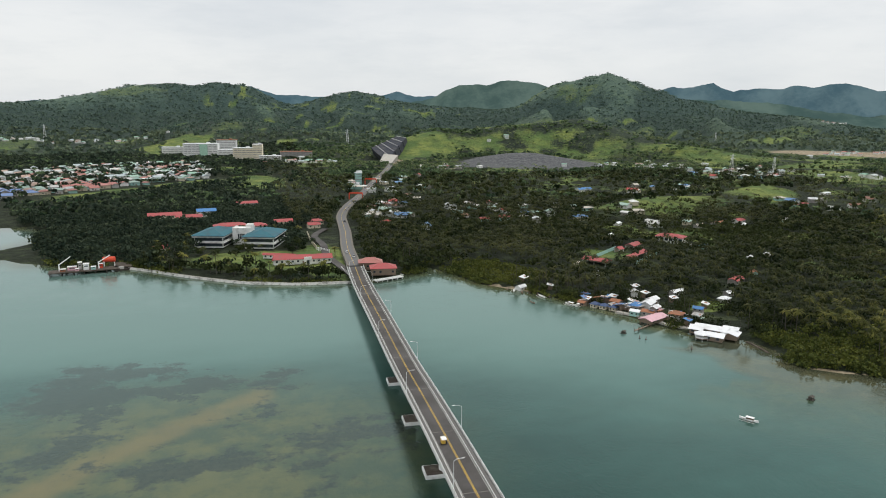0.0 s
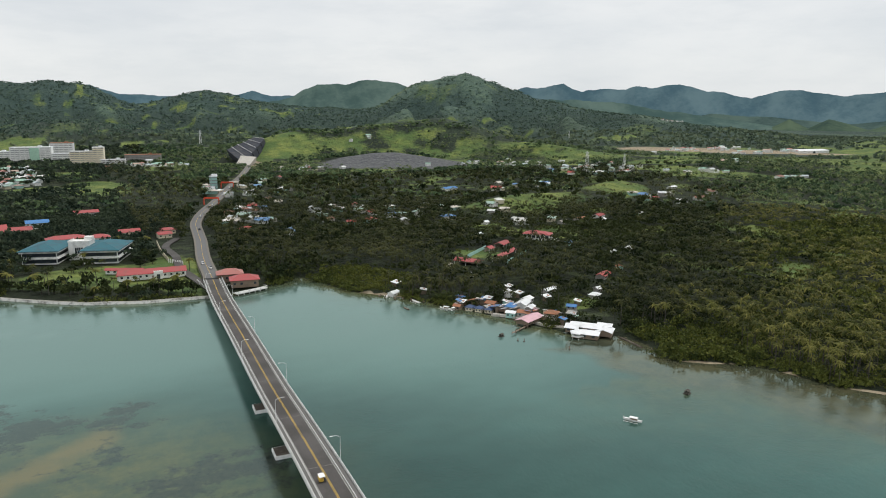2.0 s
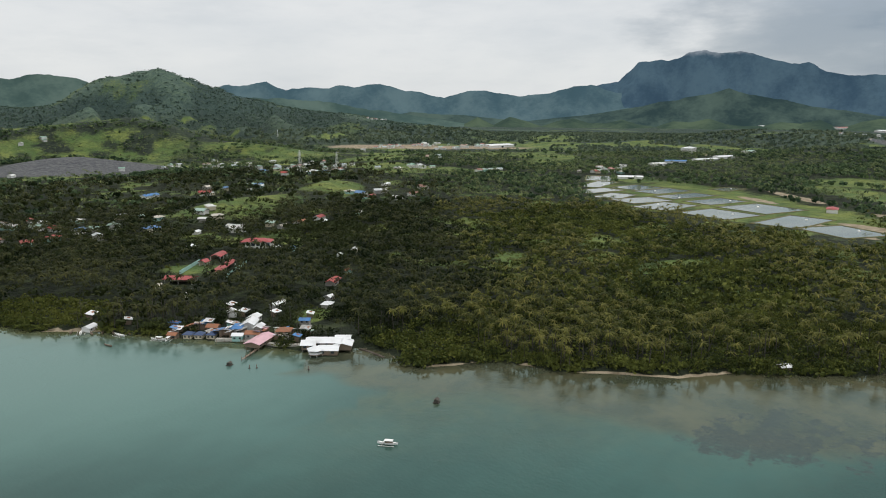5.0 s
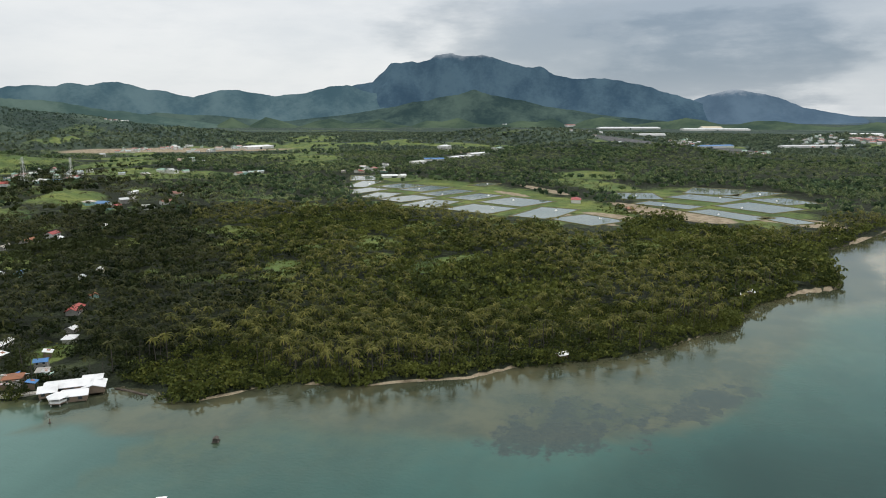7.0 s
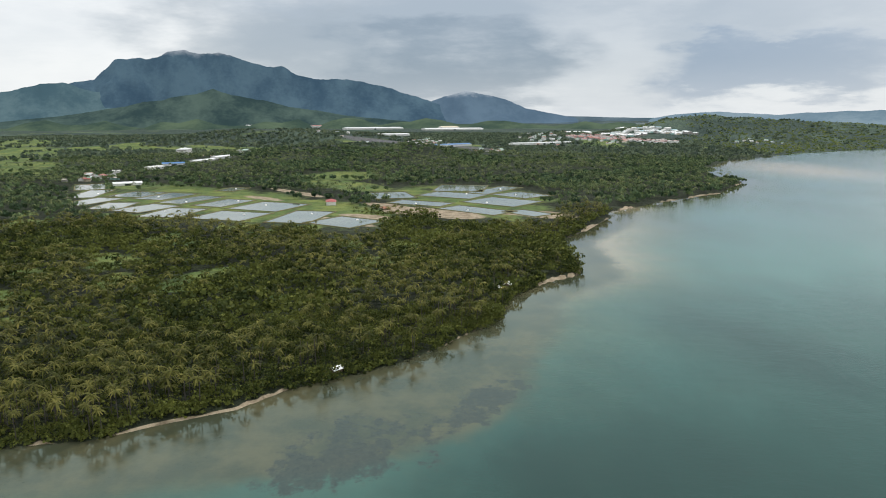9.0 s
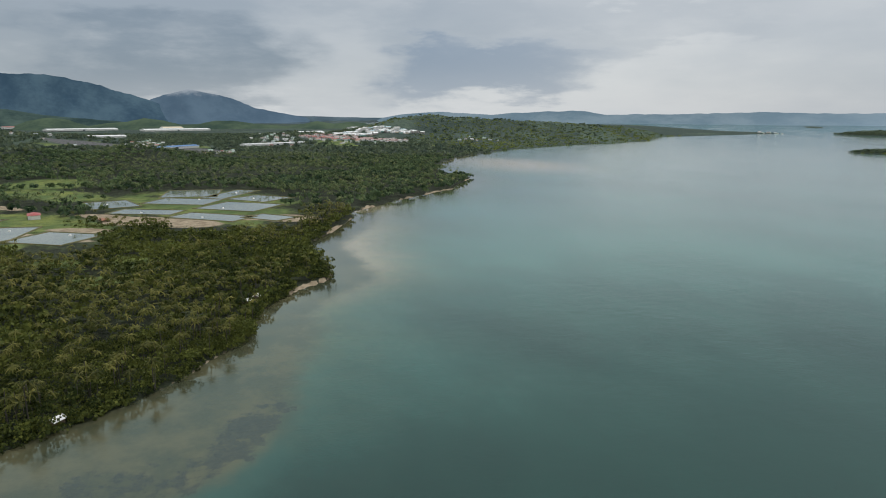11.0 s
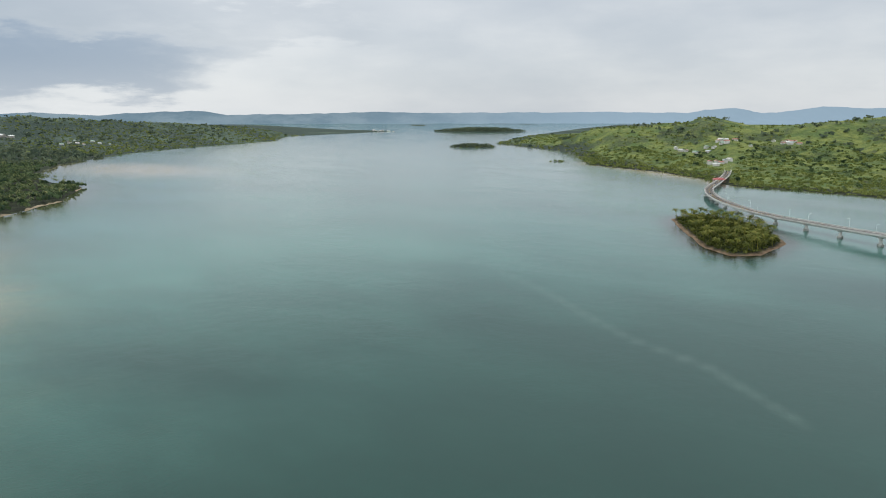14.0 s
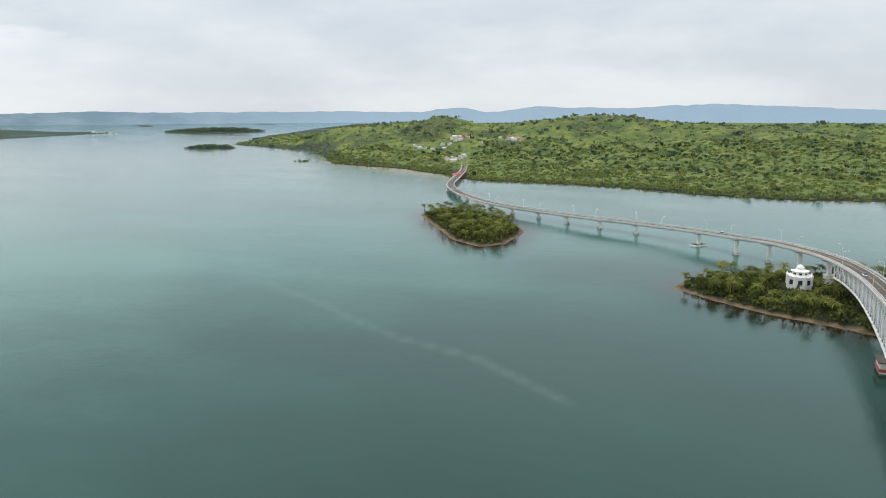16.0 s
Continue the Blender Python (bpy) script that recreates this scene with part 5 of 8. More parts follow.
def red_hall():
    """The open-sided hall with a red roof and the walled yard with red-roofed sheds."""
    h = house("white open-fronted hall under a big red roof", 30, 17, 6.5, 3.2, M["white_wall"], M["roof_red"], "hip", 1, "hall", "hall", openings=False)
    # dark panels on the solid wall stand in for the shade of open bays
    for i in range(6):
        part("bay", boxes("bay", [(-12.5 + i * 5, -8.56, 4.1, 3.6, 0.2, 3.0)], M["glass"]), h, "dark panel standing in for a shaded open bay")
    placed(h, 322, 470, -50, 21, 12, 18, 0.7)
    for x, y, turn, L, W in ((228, 414, -55, 17, 8), (261, 422, 37, 34, 5), (280, 455, 37, 14, 7), (262, 444, 20, 5, 5)):
        s = thing("shed", "open shed under a red sheet roof in the yard", "shed", group="yard sheds")
        part("roof", gable("roof", L, W, 3.2, 1.3, 0.5, M["roof_red"]), s)
        for px in (-L / 2 + 0.4, 0, L / 2 - 0.4):
            for py in (-W / 2 + 0.3, W / 2 - 0.3):
                part("post", boxes("post", [(px, py, 1.5, 0.25, 0.25, 3.2)], M["white_wall"]), s)
        part("back_wall", boxes("back_wall", [(0, W / 2 - 0.2, 1.4, L - 0.6, 0.2, 2.8)], M["cream_wall"]), s)
        placed(s, x, y, turn, L, W, 12)
    w = thing("boundary_wall", "pale teal wall round a grassy yard", "wall")
    for x, y, turn, L in ((252, 444, 39, 36), (268, 417, 38, 40)):
        z = float(height(np.array([float(x)]), np.array([float(y)]))[0])
        part("panel", boxes("panel", [(0, 0, 1.0, L, 0.25, 2.6)], M["teal_wall"]), w, m=pose(x, y, z, 0, 0, turn))
    NO_TREES.append((250, 433, 30, 14, 40))


red_hall()


def shore_resort():
    """White sheet-roofed rooms on stilts at the water, with a hexagonal kiosk and the pink-roofed hall beside them."""
    for x, y, turn, L, W, rise in ((208.5, 267.5, 130, 14, 7.5, 0.9), (205, 260.5, 130, 8, 7, 0.8), (212.5, 259.5, 40, 7.5, 7, 1.0), (202.5, 270, 130, 5.5, 6, 1.2), (216, 263.5, 130, 6, 5, 0.7)):
        h = house("low white sheet-roofed restaurant on stilts over the shore", L, W, 3.3, rise, M["wood_wall"], M["roof_white"], "gable", 1, "pavilion", "pavilion", "shore pavilions", True, 1.0)
        placed(h, x, y, turn, L, W, 0)
    k = thing("kiosk", "hexagonal kiosk with a white pointed roof over the water", "kiosk", pose(199.5, 262.5, 0.3) @ Matrix.Scale(0.72, 4))
    part("roof", tube("roof", [(5.2, 3.4), (4.9, 3.7), (1.4, 5.2), (0.2, 5.6)], M["roof_white"], 6), k)
    part("floor", tube("floor", [(4.2, 0.6), (4.2, 1.1)], M["wood_wall"], 6), k)
    part("parapet", tube("parapet", [(4.3, 1.1), (4.3, 2.0), (4.1, 2.0)], M["white_wall"], 6), k)
    for i in range(6):
        a = i * math.pi / 3
        part("post", boxes("post", [(4.0 * math.cos(a), 4.0 * math.sin(a), 1.0, 0.25, 0.25, 5.2)], M["white_wall"]), k)
    p = house("long hall with a pink sheet roof on stilts over the water", 14, 6.5, 3.2, 0.9, M["wood_wall"], M["roof_pale_pink"], "gable", 1, "pavilion", "pavilion", "shore pavilions", True, 1.4)
    placed(p, 192.5, 290.5, 25, 15, 7, 0)
    pier = thing("footbridge", "narrow wooden jetty on thin posts", "jetty", pose(182, 283, 0, 0, 0, 27))
    part("walkway", boxes("walkway", [(0, 0, 0.9, 14, 0.9, 0.12)], M["wood_wall"]), pier)
    for i in range(8):
        part("post", boxes("post", [(-6.6 + i * 1.9, 0.4 * (-1) ** i, 0.2, 0.14, 0.14, 3.6)], M["wood_wall"]), pier)
    q = thing("quay_wall", "rough stone quay edging the village shore", "wall")
    line, _ = smooth_line([(184, 311, 0.7), (191, 301, 0.7), (197, 284, 0.7), (204, 275, 0.7)], 2.0)
    part("wall", mesh_of("wall", *sweep(line, [(-1.0, 0.4), (1.2, 0.4), (1.6, -2.0), (-1.2, -2.0)]), M["stone"]), q)
    q2 = thing("breakwater", "low rubble breakwater running from the white pavilions", "wall")
    line, _ = smooth_line([(217, 254, 0.2), (217, 248, 0.15), (216.5, 243, 0.1), (216, 239, 0.05)], 2.0)
    part("wall", mesh_of("wall", *sweep(line, [(-0.5, 0.2), (0.5, 0.2), (1.0, -2.0), (-1.0, -2.0)]), M["wet_stain"]), q2)
    NO_TREES.extend([(205, 262, 16, 14, 130), (226, 281, 14, 8, 110), (188, 300, 18, 9, 125), (214, 250, 9, 12, 0), (218, 237, 6, 5, 0)])


shore_resort()


def lean_to(label, at, L, W, H, roof, wall):
    """A makeshift shed: a pitched sheet on thin posts with a low wall of boards and a patch on its roof."""
    s = thing("lean_to", label, "shed", at, "makeshift shore sheds")
    part("roof", prism("roof", [(-W / 2 - 0.4, H - 0.25), (W / 2 + 0.4, H + 0.55), (W / 2 + 0.4, H + 0.63), (-W / 2 - 0.4, H - 0.17)], L + 0.7, roof), s)
    part("patch", prism("patch", [(-W / 4, H + 0.09), (W / 5, H + 0.36), (W / 5, H + 0.40), (-W / 4, H + 0.13)], L * 0.4, M["roof_rust"]), s, m=pose(L * 0.2, 0, 0))
    part("wall", boxes("wall", [(0, W / 2 - 0.1, H / 2, L, 0.12, H), (-L / 2 + 0.1, 0.1, H * 0.4, 0.12, W - 0.4, H * 0.8)], wall), s)
    for x in (-L / 2 + 0.15, L / 2 - 0.15):
        part("post", boxes("post", [(x, -W / 2 + 0.1, H / 2 - 1.0, 0.14, 0.14, H + 1.6)], M["wood_wall"]), s)
    return s


def shore_clutter():
    roof_names = ("roof_white", "roof_rust", "roof_any", "roof_any", "roof_white", "roof_pale_pink", "grey_wall", "roof_blue")
    wall_names = ("wood_wall", "grey_wall", "teal_wall", "wood_wall", "cream_wall")
    shore = [(172, 337), (180, 322), (187, 311), (193, 299), (199, 286), (205, 277)]
    for i in range(34):
        k = brng.uniform(0, len(shore) - 1.01)
        (ax, ay), (bx, by) = shore[int(k)], shore[int(k) + 1]
        f, back = k % 1, brng.uniform(1.0, 15.0)
        x, y = ax + (bx - ax) * f + back * 0.89, ay + (by - ay) * f + back * 0.45
        roof = brng.choice(roof_names)
        lean_to("makeshift shore shed of weathered boards under a %s" % ("pale sheet roof" if roof in ("roof_white", "roof_any") else "patched old roof"), on_ground(x, y, brng.choice((27, 117, 207, 297)) + brng.uniform(-12, 12), 0.1),
                brng.uniform(2.2, 5.0), brng.uniform(1.8, 3.4), brng.uniform(2.0, 3.2), M[roof], M[brng.choice(wall_names)])
        NO_TREES.append((x, y, 2.6, 2.6, 27))
    for x, y, turn, L in ((163, 383, 40, 6), (170, 361, 60, 4), (213, 331, 30, 5), (222, 318, 10, 4), (231, 303, 40, 4), (216, 346, 20, 5)):
        lean_to("small pale-roofed shed at the edge of the palms", on_ground(x, y, turn, 0.1), L, 3.0, 2.6, M["roof_white"], M["wood_wall"])
        clear_round(x, y, L / 2, 2, turn, 8)
    # posts standing in the shallows before the village
    for i in range(26):
        k = brng.uniform(0, len(shore) - 1.01)
        (ax, ay), (bx, by) = shore[int(k)], shore[int(k) + 1]
        x, y = ax + (bx - ax) * (k % 1) - brng.uniform(0.5, 5), ay + (by - ay) * (k % 1) - brng.uniform(0, 2)
        t = thing("mooring_post", "thin dark wooden mooring post standing in shallow water", "post", pose(x, y, -1.0, brng.uniform(-6, 6), brng.uniform(-6, 6)), "mooring posts")
        part("pole", tube("pole", [(0.09, 0), (0.07, 3.0)], M["wood_wall"], 6), t)


shore_clutter()


def offices():
    """Two blue-roofed office blocks joined by a white tower, and the low red-roofed school before them."""
    for x, y in ((-16, 547), (19, 534)):
        o = thing("office_building", "two-storey white office block with a weathered teal hipped roof", "office building", pose(x, y, 2.2, 0, 0, -18), "teal-roofed offices")
        part("wall", boxes("wall", [(0, 0, 4.2, 21, 31, 8.4)], M["white_wall"]), o)
        part("roof", hip("roof", 33, 22, 8.8, 4.0, 1.4, M["roof_teal"]), o, m=pose(0, 0, 0, 0, 0, 90))
        for z in (1.6, 5.6):
            part("window_band", boxes("window_band", [(0, -15.6, z + 0.6, 20, 0.3, 2.2), (10.6, 0, z + 0.6, 0.3, 29.5, 2.2)], M["glass"]), o, "long band of dark windows")
        for z in (3.9, 7.9):
            part("ledge", boxes("ledge", [(0, 0, z, 23.5, 33.5, 0.8)], M["white_wall"], 0.05), o)
        clear_round(x, y, 14, 19, -18, 26)
    t = thing("tower_block", "white entrance tower with a grid window between the offices", "building", pose(4, 543, 2.2, 0, 0, -18))
    part("wall", boxes("wall", [(0, 0, 6, 13, 12, 12), (4, 3, 13, 5, 5, 3)], M["white_wall"]), t)
    part("window", boxes("window", [(0, -6.05, 6.5, 5, 0.2, 4)], M["glass"]), t)
    for i in (-1.2, 0, 1.2):
        part("mullion", boxes("mullion", [(i, -6.2, 6.5, 0.25, 0.15, 4)], M["white_wall"]), t)
    part("parapet", boxes("parapet", [(0, -6, 12.4, 13.4, 0.4, 0.9), (-6.5, 0, 12.4, 0.4, 12, 0.9), (6.5, 0, 12.4, 0.4, 12, 0.9)], M["white_wall"]), t)
    for dx, a, b, h in ((-13, 13, 9, 9.4), (14, 16, 10, 9.2)):
        k = thing("linking_wing", "flat teal-roofed wing joining the office blocks", "building", pose(4 + dx * 0.6, 556 - dx * 0.2, 2.2, 0, 0, -18))
        part("wall", boxes("wall", [(0, 0, h / 2, a, b, h)], M["white_wall"]), k)
        part("roof", hip("roof", a, b, h, 1.2, 0.8, M["roof_teal"]), k)
    s = house("low white school with a long red roof and arched porch", 37, 8, 3.8, 2.0, M["white_wall"], M["roof_red"], "gable", 1, "school", "school")
    part("porch", boxes("porch", [(3, -4.8, 2.4, 5, 1.4, 4.8)], M["white_wall"]), s)
    part("porch_arch", boxes("porch_arch", [(3, -5.55, 1.5, 1.8, 0.12, 2.8)], M["glass"]), s)
    s.matrix_basis = pose(40, 463, 2.2, 0, 0, -2)
    clear_round(40, 463, 20, 6, 0, 20)
    a = house("red-roofed covered walk leading to the school", 22, 3.2, 2.8, 0.9, M["white_wall"], M["roof_red"], "gable", 1, "covered_walk", "covered walk")
    a.matrix_basis = pose(26, 481, 2.2, 0, 0, -25)
    clear_round(26, 481, 12, 3, -25, 8)
    a2 = house("small red-roofed annexe of the school", 12, 5, 3.0, 1.2, M["white_wall"], M["roof_red"], "gable", 1, "annexe", "building")
    a2.matrix_basis = pose(27, 464, 2.2, 0, 0, -8)
    NO_TREES.extend([(20, 490, 45, 26, -12), (52, 470, 10, 40, 0), (62, 540, 14, 60, 5)])
    NO_TREES.append((20, 437, 60, 14, -14))


offices()


def blocks():
    """The hospital and the larger far buildings: x, y, turn, length, width, storeys, walls, label."""
    for x, y, turn, L, W, n, wall, roof, label in (
            (-118, 1560, -8, 44, 18, 4, "white", "roof_white", "four-storey white hospital wing"),
            (-62, 1500, -8, 66, 24, 7, "white", "roof_white", "seven-storey pale hospital block with a curved green-netted front"),
            (-14, 1560, -8, 40, 20, 6, "white", "roof_rust", "hospital block with open storeys"),
            (-10, 1490, -8, 54, 18, 3, "white", "roof_white", "long white hospital wing"),
            (18, 1424, -8, 38, 18, 6, "hospital_cream", "roof_white", "cream six-storey building with balconies"),
            (44, 1420, -8, 18, 20, 8, "hospital_cream", "roof_white", "cream stair tower of the hospital"),
            (66, 1404, -8, 40, 14, 2, "white_wall", "roof_white", "low white hospital annexe"),
            (118, 1440, -6, 62, 18, 3, "grey_wall", "roof_rust", "long grey building with a dull roof"),
            (153, 915, 10, 7, 7, 5, "teal_wall", "roof_white", "narrow light blue tower house"),
            (1606, 640, 10, 62, 22, 4, "white_wall", "roof_white", "four-storey white building on a rise")):
        b = thing("building", label, "building")
        h = n * 3.4
        part("wall", boxes("wall", [(0, 0, h / 2, L, W, h)], M[wall]), b)
        part("roof", boxes("roof", [(0, 0, h + 0.3, L + 1, W + 1, 0.6), (L * 0.2, 0, h + 1.6, 6, 5, 2.4)], M[roof]), b)
        for k in range(n):
            part("window_band", boxes("window_band", [(0, -W / 2 - 0.05, k * 3.4 + 2.0, L * 0.94, 0.25, 0.9), (-L / 2 - 0.05, 0, k * 3.4 + 2.0, 0.25, W * 0.8, 0.9)], M["dusty_glass"]), b)
            part("sill", boxes("sill", [(0, -W / 2 - 0.3, k * 3.4 + 1.05, L, 0.7, 0.35)], M[wall]), b)
        for i in range(1, int(L / 8)):
            part("pilaster", boxes("pilaster", [(-L / 2 + i * 8, -W / 2 - 0.2, h / 2, 0.9, 0.5, h)], M[wall]), b)
        if n == 7 and L > 60:
            part("netting", boxes("netting", [(6, -W / 2 - 1.2, h * 0.5, 15, 1.0, h * 0.9)], M["green_net"]), b, "green scaffold netting")
        placed(b, x, y, turn, L, W, 40)
    for x, y, turn, L, W, h, roof, label in (
            (1607, 1166, -8, 95, 40, 9, "roof_white", "broad white warehouse at the edge of the plain"),
            (2030, 60, -48, 150, 26, 8, "roof_blue", "long blue-roofed shed beyond the woods"),
            (1300, 548, -60, 38, 16, 6, "roof_blue", "blue-roofed shed beyond the ponds"),
            (1370, 520, -20, 60, 14, 5, "roof_white", "white shed beyond the ponds"), (1430, 500, -20, 60, 14, 6, "roof_white", "white shed beyond the ponds"),
            (1560, 497, -20, 30, 14, 7, "roof_any", "pale green shed beyond the ponds"),
            (1007, 500, -60, 36, 14, 5, "roof_white", "white long shed by the ponds"),
            (1240, 558, -20, 34, 16, 6, "roof_any", "pale shed beyond the ponds"),
            (2500, 250, -65, 110, 30, 8, "roof_white", "pale warehouse with a low gable roof"), (2060, 165, -60, 70, 20, 7, "roof_white", "pale warehouse with a low gable roof"),
            (4700, 1170, -50, 430, 120, 15, "roof_white", "huge white factory on the far plain"), (4950, 1200, -50, 200, 90, 26, "cream_wall", "tall cream factory hall on the plain"),
            (4600, 800, -50, 300, 60, 14, "roof_pink", "dull red roofs of a far factory"), (4030, 480, -65, 330, 80, 12, "roof_white", "long white factory on the far plain"),
            (3950, 40, -70, 330, 80, 12, "roof_white", "long white factory on the far plain"), (3990, 60, -70, 100, 60, 20, "cream_wall", "tall cream factory hall on the plain"), (3130, -480, -60, 160, 40, 14, "roof_white", "long white store near the strait"),
            (2120, -210, -60, 220, 22, 7, "roof_any", "long pale row of sheds"), (3800, -900, -60, 200, 50, 14, "roof_white", "white sheds beyond the strait shore")):
        b = house(label, L, W, h * 0.7, h * 0.3, M["white_wall"], M[roof], "gable", 1, "warehouse", "warehouse", openings=False)
        part("door", boxes("door", [(0, -W / 2 - 0.1, h * 0.25, 8, 0.3, h * 0.5)], M["glass"]), b)
        placed(b, x, y, turn, L, W, 50 if x < 1900 else 100)


blocks()


def island_roofs(name, colours):
    k = Nodes(name, 0.5, 0.35)
    c = k.palette(k.geo.outputs["Random Per Island"], colours)
    c = k.mix(k.op("MULTIPLY", k.ramp(k.noise(0.3, 4), 0.45, 0.75), 0.4), c, (0.16, 0.12, 0.09))
    return k.done(c)


PALE_ROOFS = [(0.26, 0.42, 0.33), (0.50, 0.52, 0.52), (0.36, 0.15, 0.12), (0.30, 0.44, 0.36), (0.62, 0.62, 0.60), (0.42, 0.30, 0.24), (0.40, 0.46, 0.48)]
M["roof_many"] = island_roofs("many_sheet_roofs", PALE_ROOFS)


def town(label, roof, spots, group, keep, L=10, W=8, H=3.4, rise=2.0, stuff="far_houses", stuff_label="", joined_roof=None):
    """The nearest houses are copies of a few built with their parts; the rest, too far to tell apart, are one joined mass."""
    spots = sorted(spots, key=lambda q: math.hypot(q[0], q[1]))
    kinds = [house(label, L * a, W * b, H * c, rise, M[w], roof, s, 1 if c < 1.3 else 2, group=group, openings=False) for a, b, c, w, s in
             ((1, 1, 1, "white_wall", "gable"), (1.2, 0.9, 1.0, "cream_wall", "hip"), (0.9, 1.1, 1.5, "grey_wall", "gable"), (1.1, 1.1, 1.0, "teal_wall", "hip"))]
    for k in kinds:
        width = k.children[0].dimensions[1]
        part("door", boxes("door", [(0.6, -width / 2, 1.05, 1.0, 0.14, 2.1)], M["wood_wall"]), k)
        part("window", boxes("window", [(-2.2, -width / 2, 1.9, 1.4, 0.12, 1.1)], M["glass"]), k)
    wv, wf, rv, rf = [], [], [], []
    for i, (x, y, turn) in enumerate(spots):
        m = on_ground(x, y, turn, 0.2, brng.uniform(0.85, 1.15))
        if i < 4:
            kinds[i].matrix_basis = m
        elif i < keep:
            copy_thing(kinds[brng.randrange(4)], m)
        else:
            a, b, h = L / 2, W / 2, H * brng.choice((1, 1, 1.6))
            k = len(wv)
            wv += [m @ Vector(q) for q in ((-a, -b, -1), (a, -b, -1), (a, b, -1), (-a, b, -1), (-a, -b, h), (a, -b, h), (a, b, h), (-a, b, h))]
            wf += [(k, k + 1, k + 5, k + 4), (k + 1, k + 2, k + 6, k + 5), (k + 2, k + 3, k + 7, k + 6), (k + 3, k, k + 4, k + 7)]
            a, b, k = a + 0.6, b + 0.6, len(rv)
            rv += [m @ Vector(q) for q in ((-a, -b, h), (a, -b, h), (a, b, h), (-a, b, h), (-a, 0, h + rise), (a, 0, h + rise))]
            rf += [(k, k + 1, k + 5, k + 4), (k + 2, k + 3, k + 4, k + 5), (k + 3, k, k + 4), (k + 1, k + 2, k + 5), (k + 3, k + 2, k + 1, k)]
        if math.hypot(x, y) < 2600:
            clear_round(x, y, 4.0, 4.0, turn, (5 + max(0.0, math.hypot(x, y) - 900) / 22) if keep != 60 else 3)
    if rv:
        ob = tagged(new(stuff, mesh_of(stuff, rv, rf, joined_roof or M["roof_many"])), stuff_label + " roofs", "houses", kind="stuff")
        ob = tagged(new(stuff + "_walls", mesh_of(stuff + "_walls", wv, wf, M["white_wall"])), stuff_label + " pale walls", "houses", kind="stuff")


def inside(x, y, poly):
    return bool(inland(np.array([x]), np.array([y]), np.array(poly, float))[0] > 0)


ESTATE = [(-420, 1290), (-331, 1178), (-260, 1290), (-158, 1355), (-60, 1340), (-25, 1096), (-60, 1040), (-129, 985), (-190, 905), (-242, 862), (-300, 840)]


def estate_spots():
    out, c, s = [], math.cos(radians(20)), math.sin(radians(20))
    for i in range(-30, 31):
        for j in range(-30, 31):
            u, v = i * 13.5 + brng.uniform(-1, 1), j * 16.0 + brng.uniform(-1, 1)
            x, y = -190 + u * c - v * s, 1090 + u * s + v * c
            if j % 5 == 4 or not inside(x, y, ESTATE) or brng.random() < 0.08:
                continue
            out.append((x, y, 20 + brng.choice((0, 90))))
    return out


spots = estate_spots()
pink = [p for p in spots if math.hypot((p[0] + 175) / 45, (p[1] - 985) / 42) < 1]
navy = [p for p in spots if math.hypot((p[0] + 262) / 50, (p[1] - 895) / 45) < 1]
rest = [p for p in spots if p not in pink and p not in navy]
town("small house of a dense housing estate on the plain", M["roof_town"], rest, "estate houses", 60, 9, 7.5, stuff="estate_houses", stuff_label="crowded estate houses with pale green and white")
town("red-roofed terrace house of the estate", M["roof_pink"], pink, "estate terraces", 40, 10.5, 8.5, stuff="estate_terraces", stuff_label="estate terraces with dusky red", joined_roof=M["roof_pink"])
town("blue-roofed house of the estate", M["roof_blue_any"], navy, "estate terraces", 30, 10, 8, stuff="estate_blue_houses", stuff_label="estate houses with blue", joined_roof=M["roof_blue_any"])

NO_TREES.extend([(-160, 899, 90, 34, 47), (-52, 1016, 80, 30, 47)])
# scattered settlements: x, y, how many, spread across and along
CLUSTERS = [(150, 735, 10, 26, 50), (128, 640, 12, 26, 50), (215, 905, 14, 40, 90), (150, 900, 8, 20, 70), (230, 670, 14, 45, 70), (760, 985, 26, 90, 55), (755, 880, 12, 90, 18), (975, 721, 7, 26, 14)]
CLUSTERS += [(1122, 955, 7, 40, 20), (910, 835, 9, 60, 30), (1105, 590, 14, 45, 22), (-480, 1900, 16, 170, 50), (-290, 1880, 14, 140, 40), (110, 1330, 16, 80, 40), (560, 1480, 3, 25, 12),
            (1400, 1290, 30, 170, 30), (1500, 1190, 26, 110, 30), (1840, 1860, 8, 60, 30), (2180, 120, 26, 160, 60), (2300, -230, 34, 220, 60), (1760, -60, 14, 70, 40), (2700, -300, 34, 300, 110), (2450, 420, 20, 200, 90), (1980, 300, 14, 120, 60), (2200, -420, 16, 120, 70)]
CLUSTERS += [(590, -1455, 14, 75, 45), (515, -1620, 9, 35, 30), (510, -1225, 6, 16, 45), (670, -1436, 2, 12, 12), (2830, -2730, 14, 90, 60), (620, 620, 8, 60, 60), (520, 780, 8, 80, 40), (300, 620, 8, 50, 60),
             (700, 1110, 14, 120, 50), (340, 1150, 12, 60, 60), (1560, -3060, 8, 120, 80), (2300, -900, 8, 120, 60), (360, 560, 6, 40, 40)]
town("village house with a sheet roof among trees", M["roof_any"], [(cx + brng.gauss(0, 0.55) * a, cy + brng.gauss(0, 0.55) * b, brng.uniform(0, 180)) for cx, cy, n, a, b in CLUSTERS for _ in range(n)], "village houses", 125, 10, 7, 3.3, 1.6, stuff="far_village_houses", stuff_label="scattered far village houses with pale sheet")


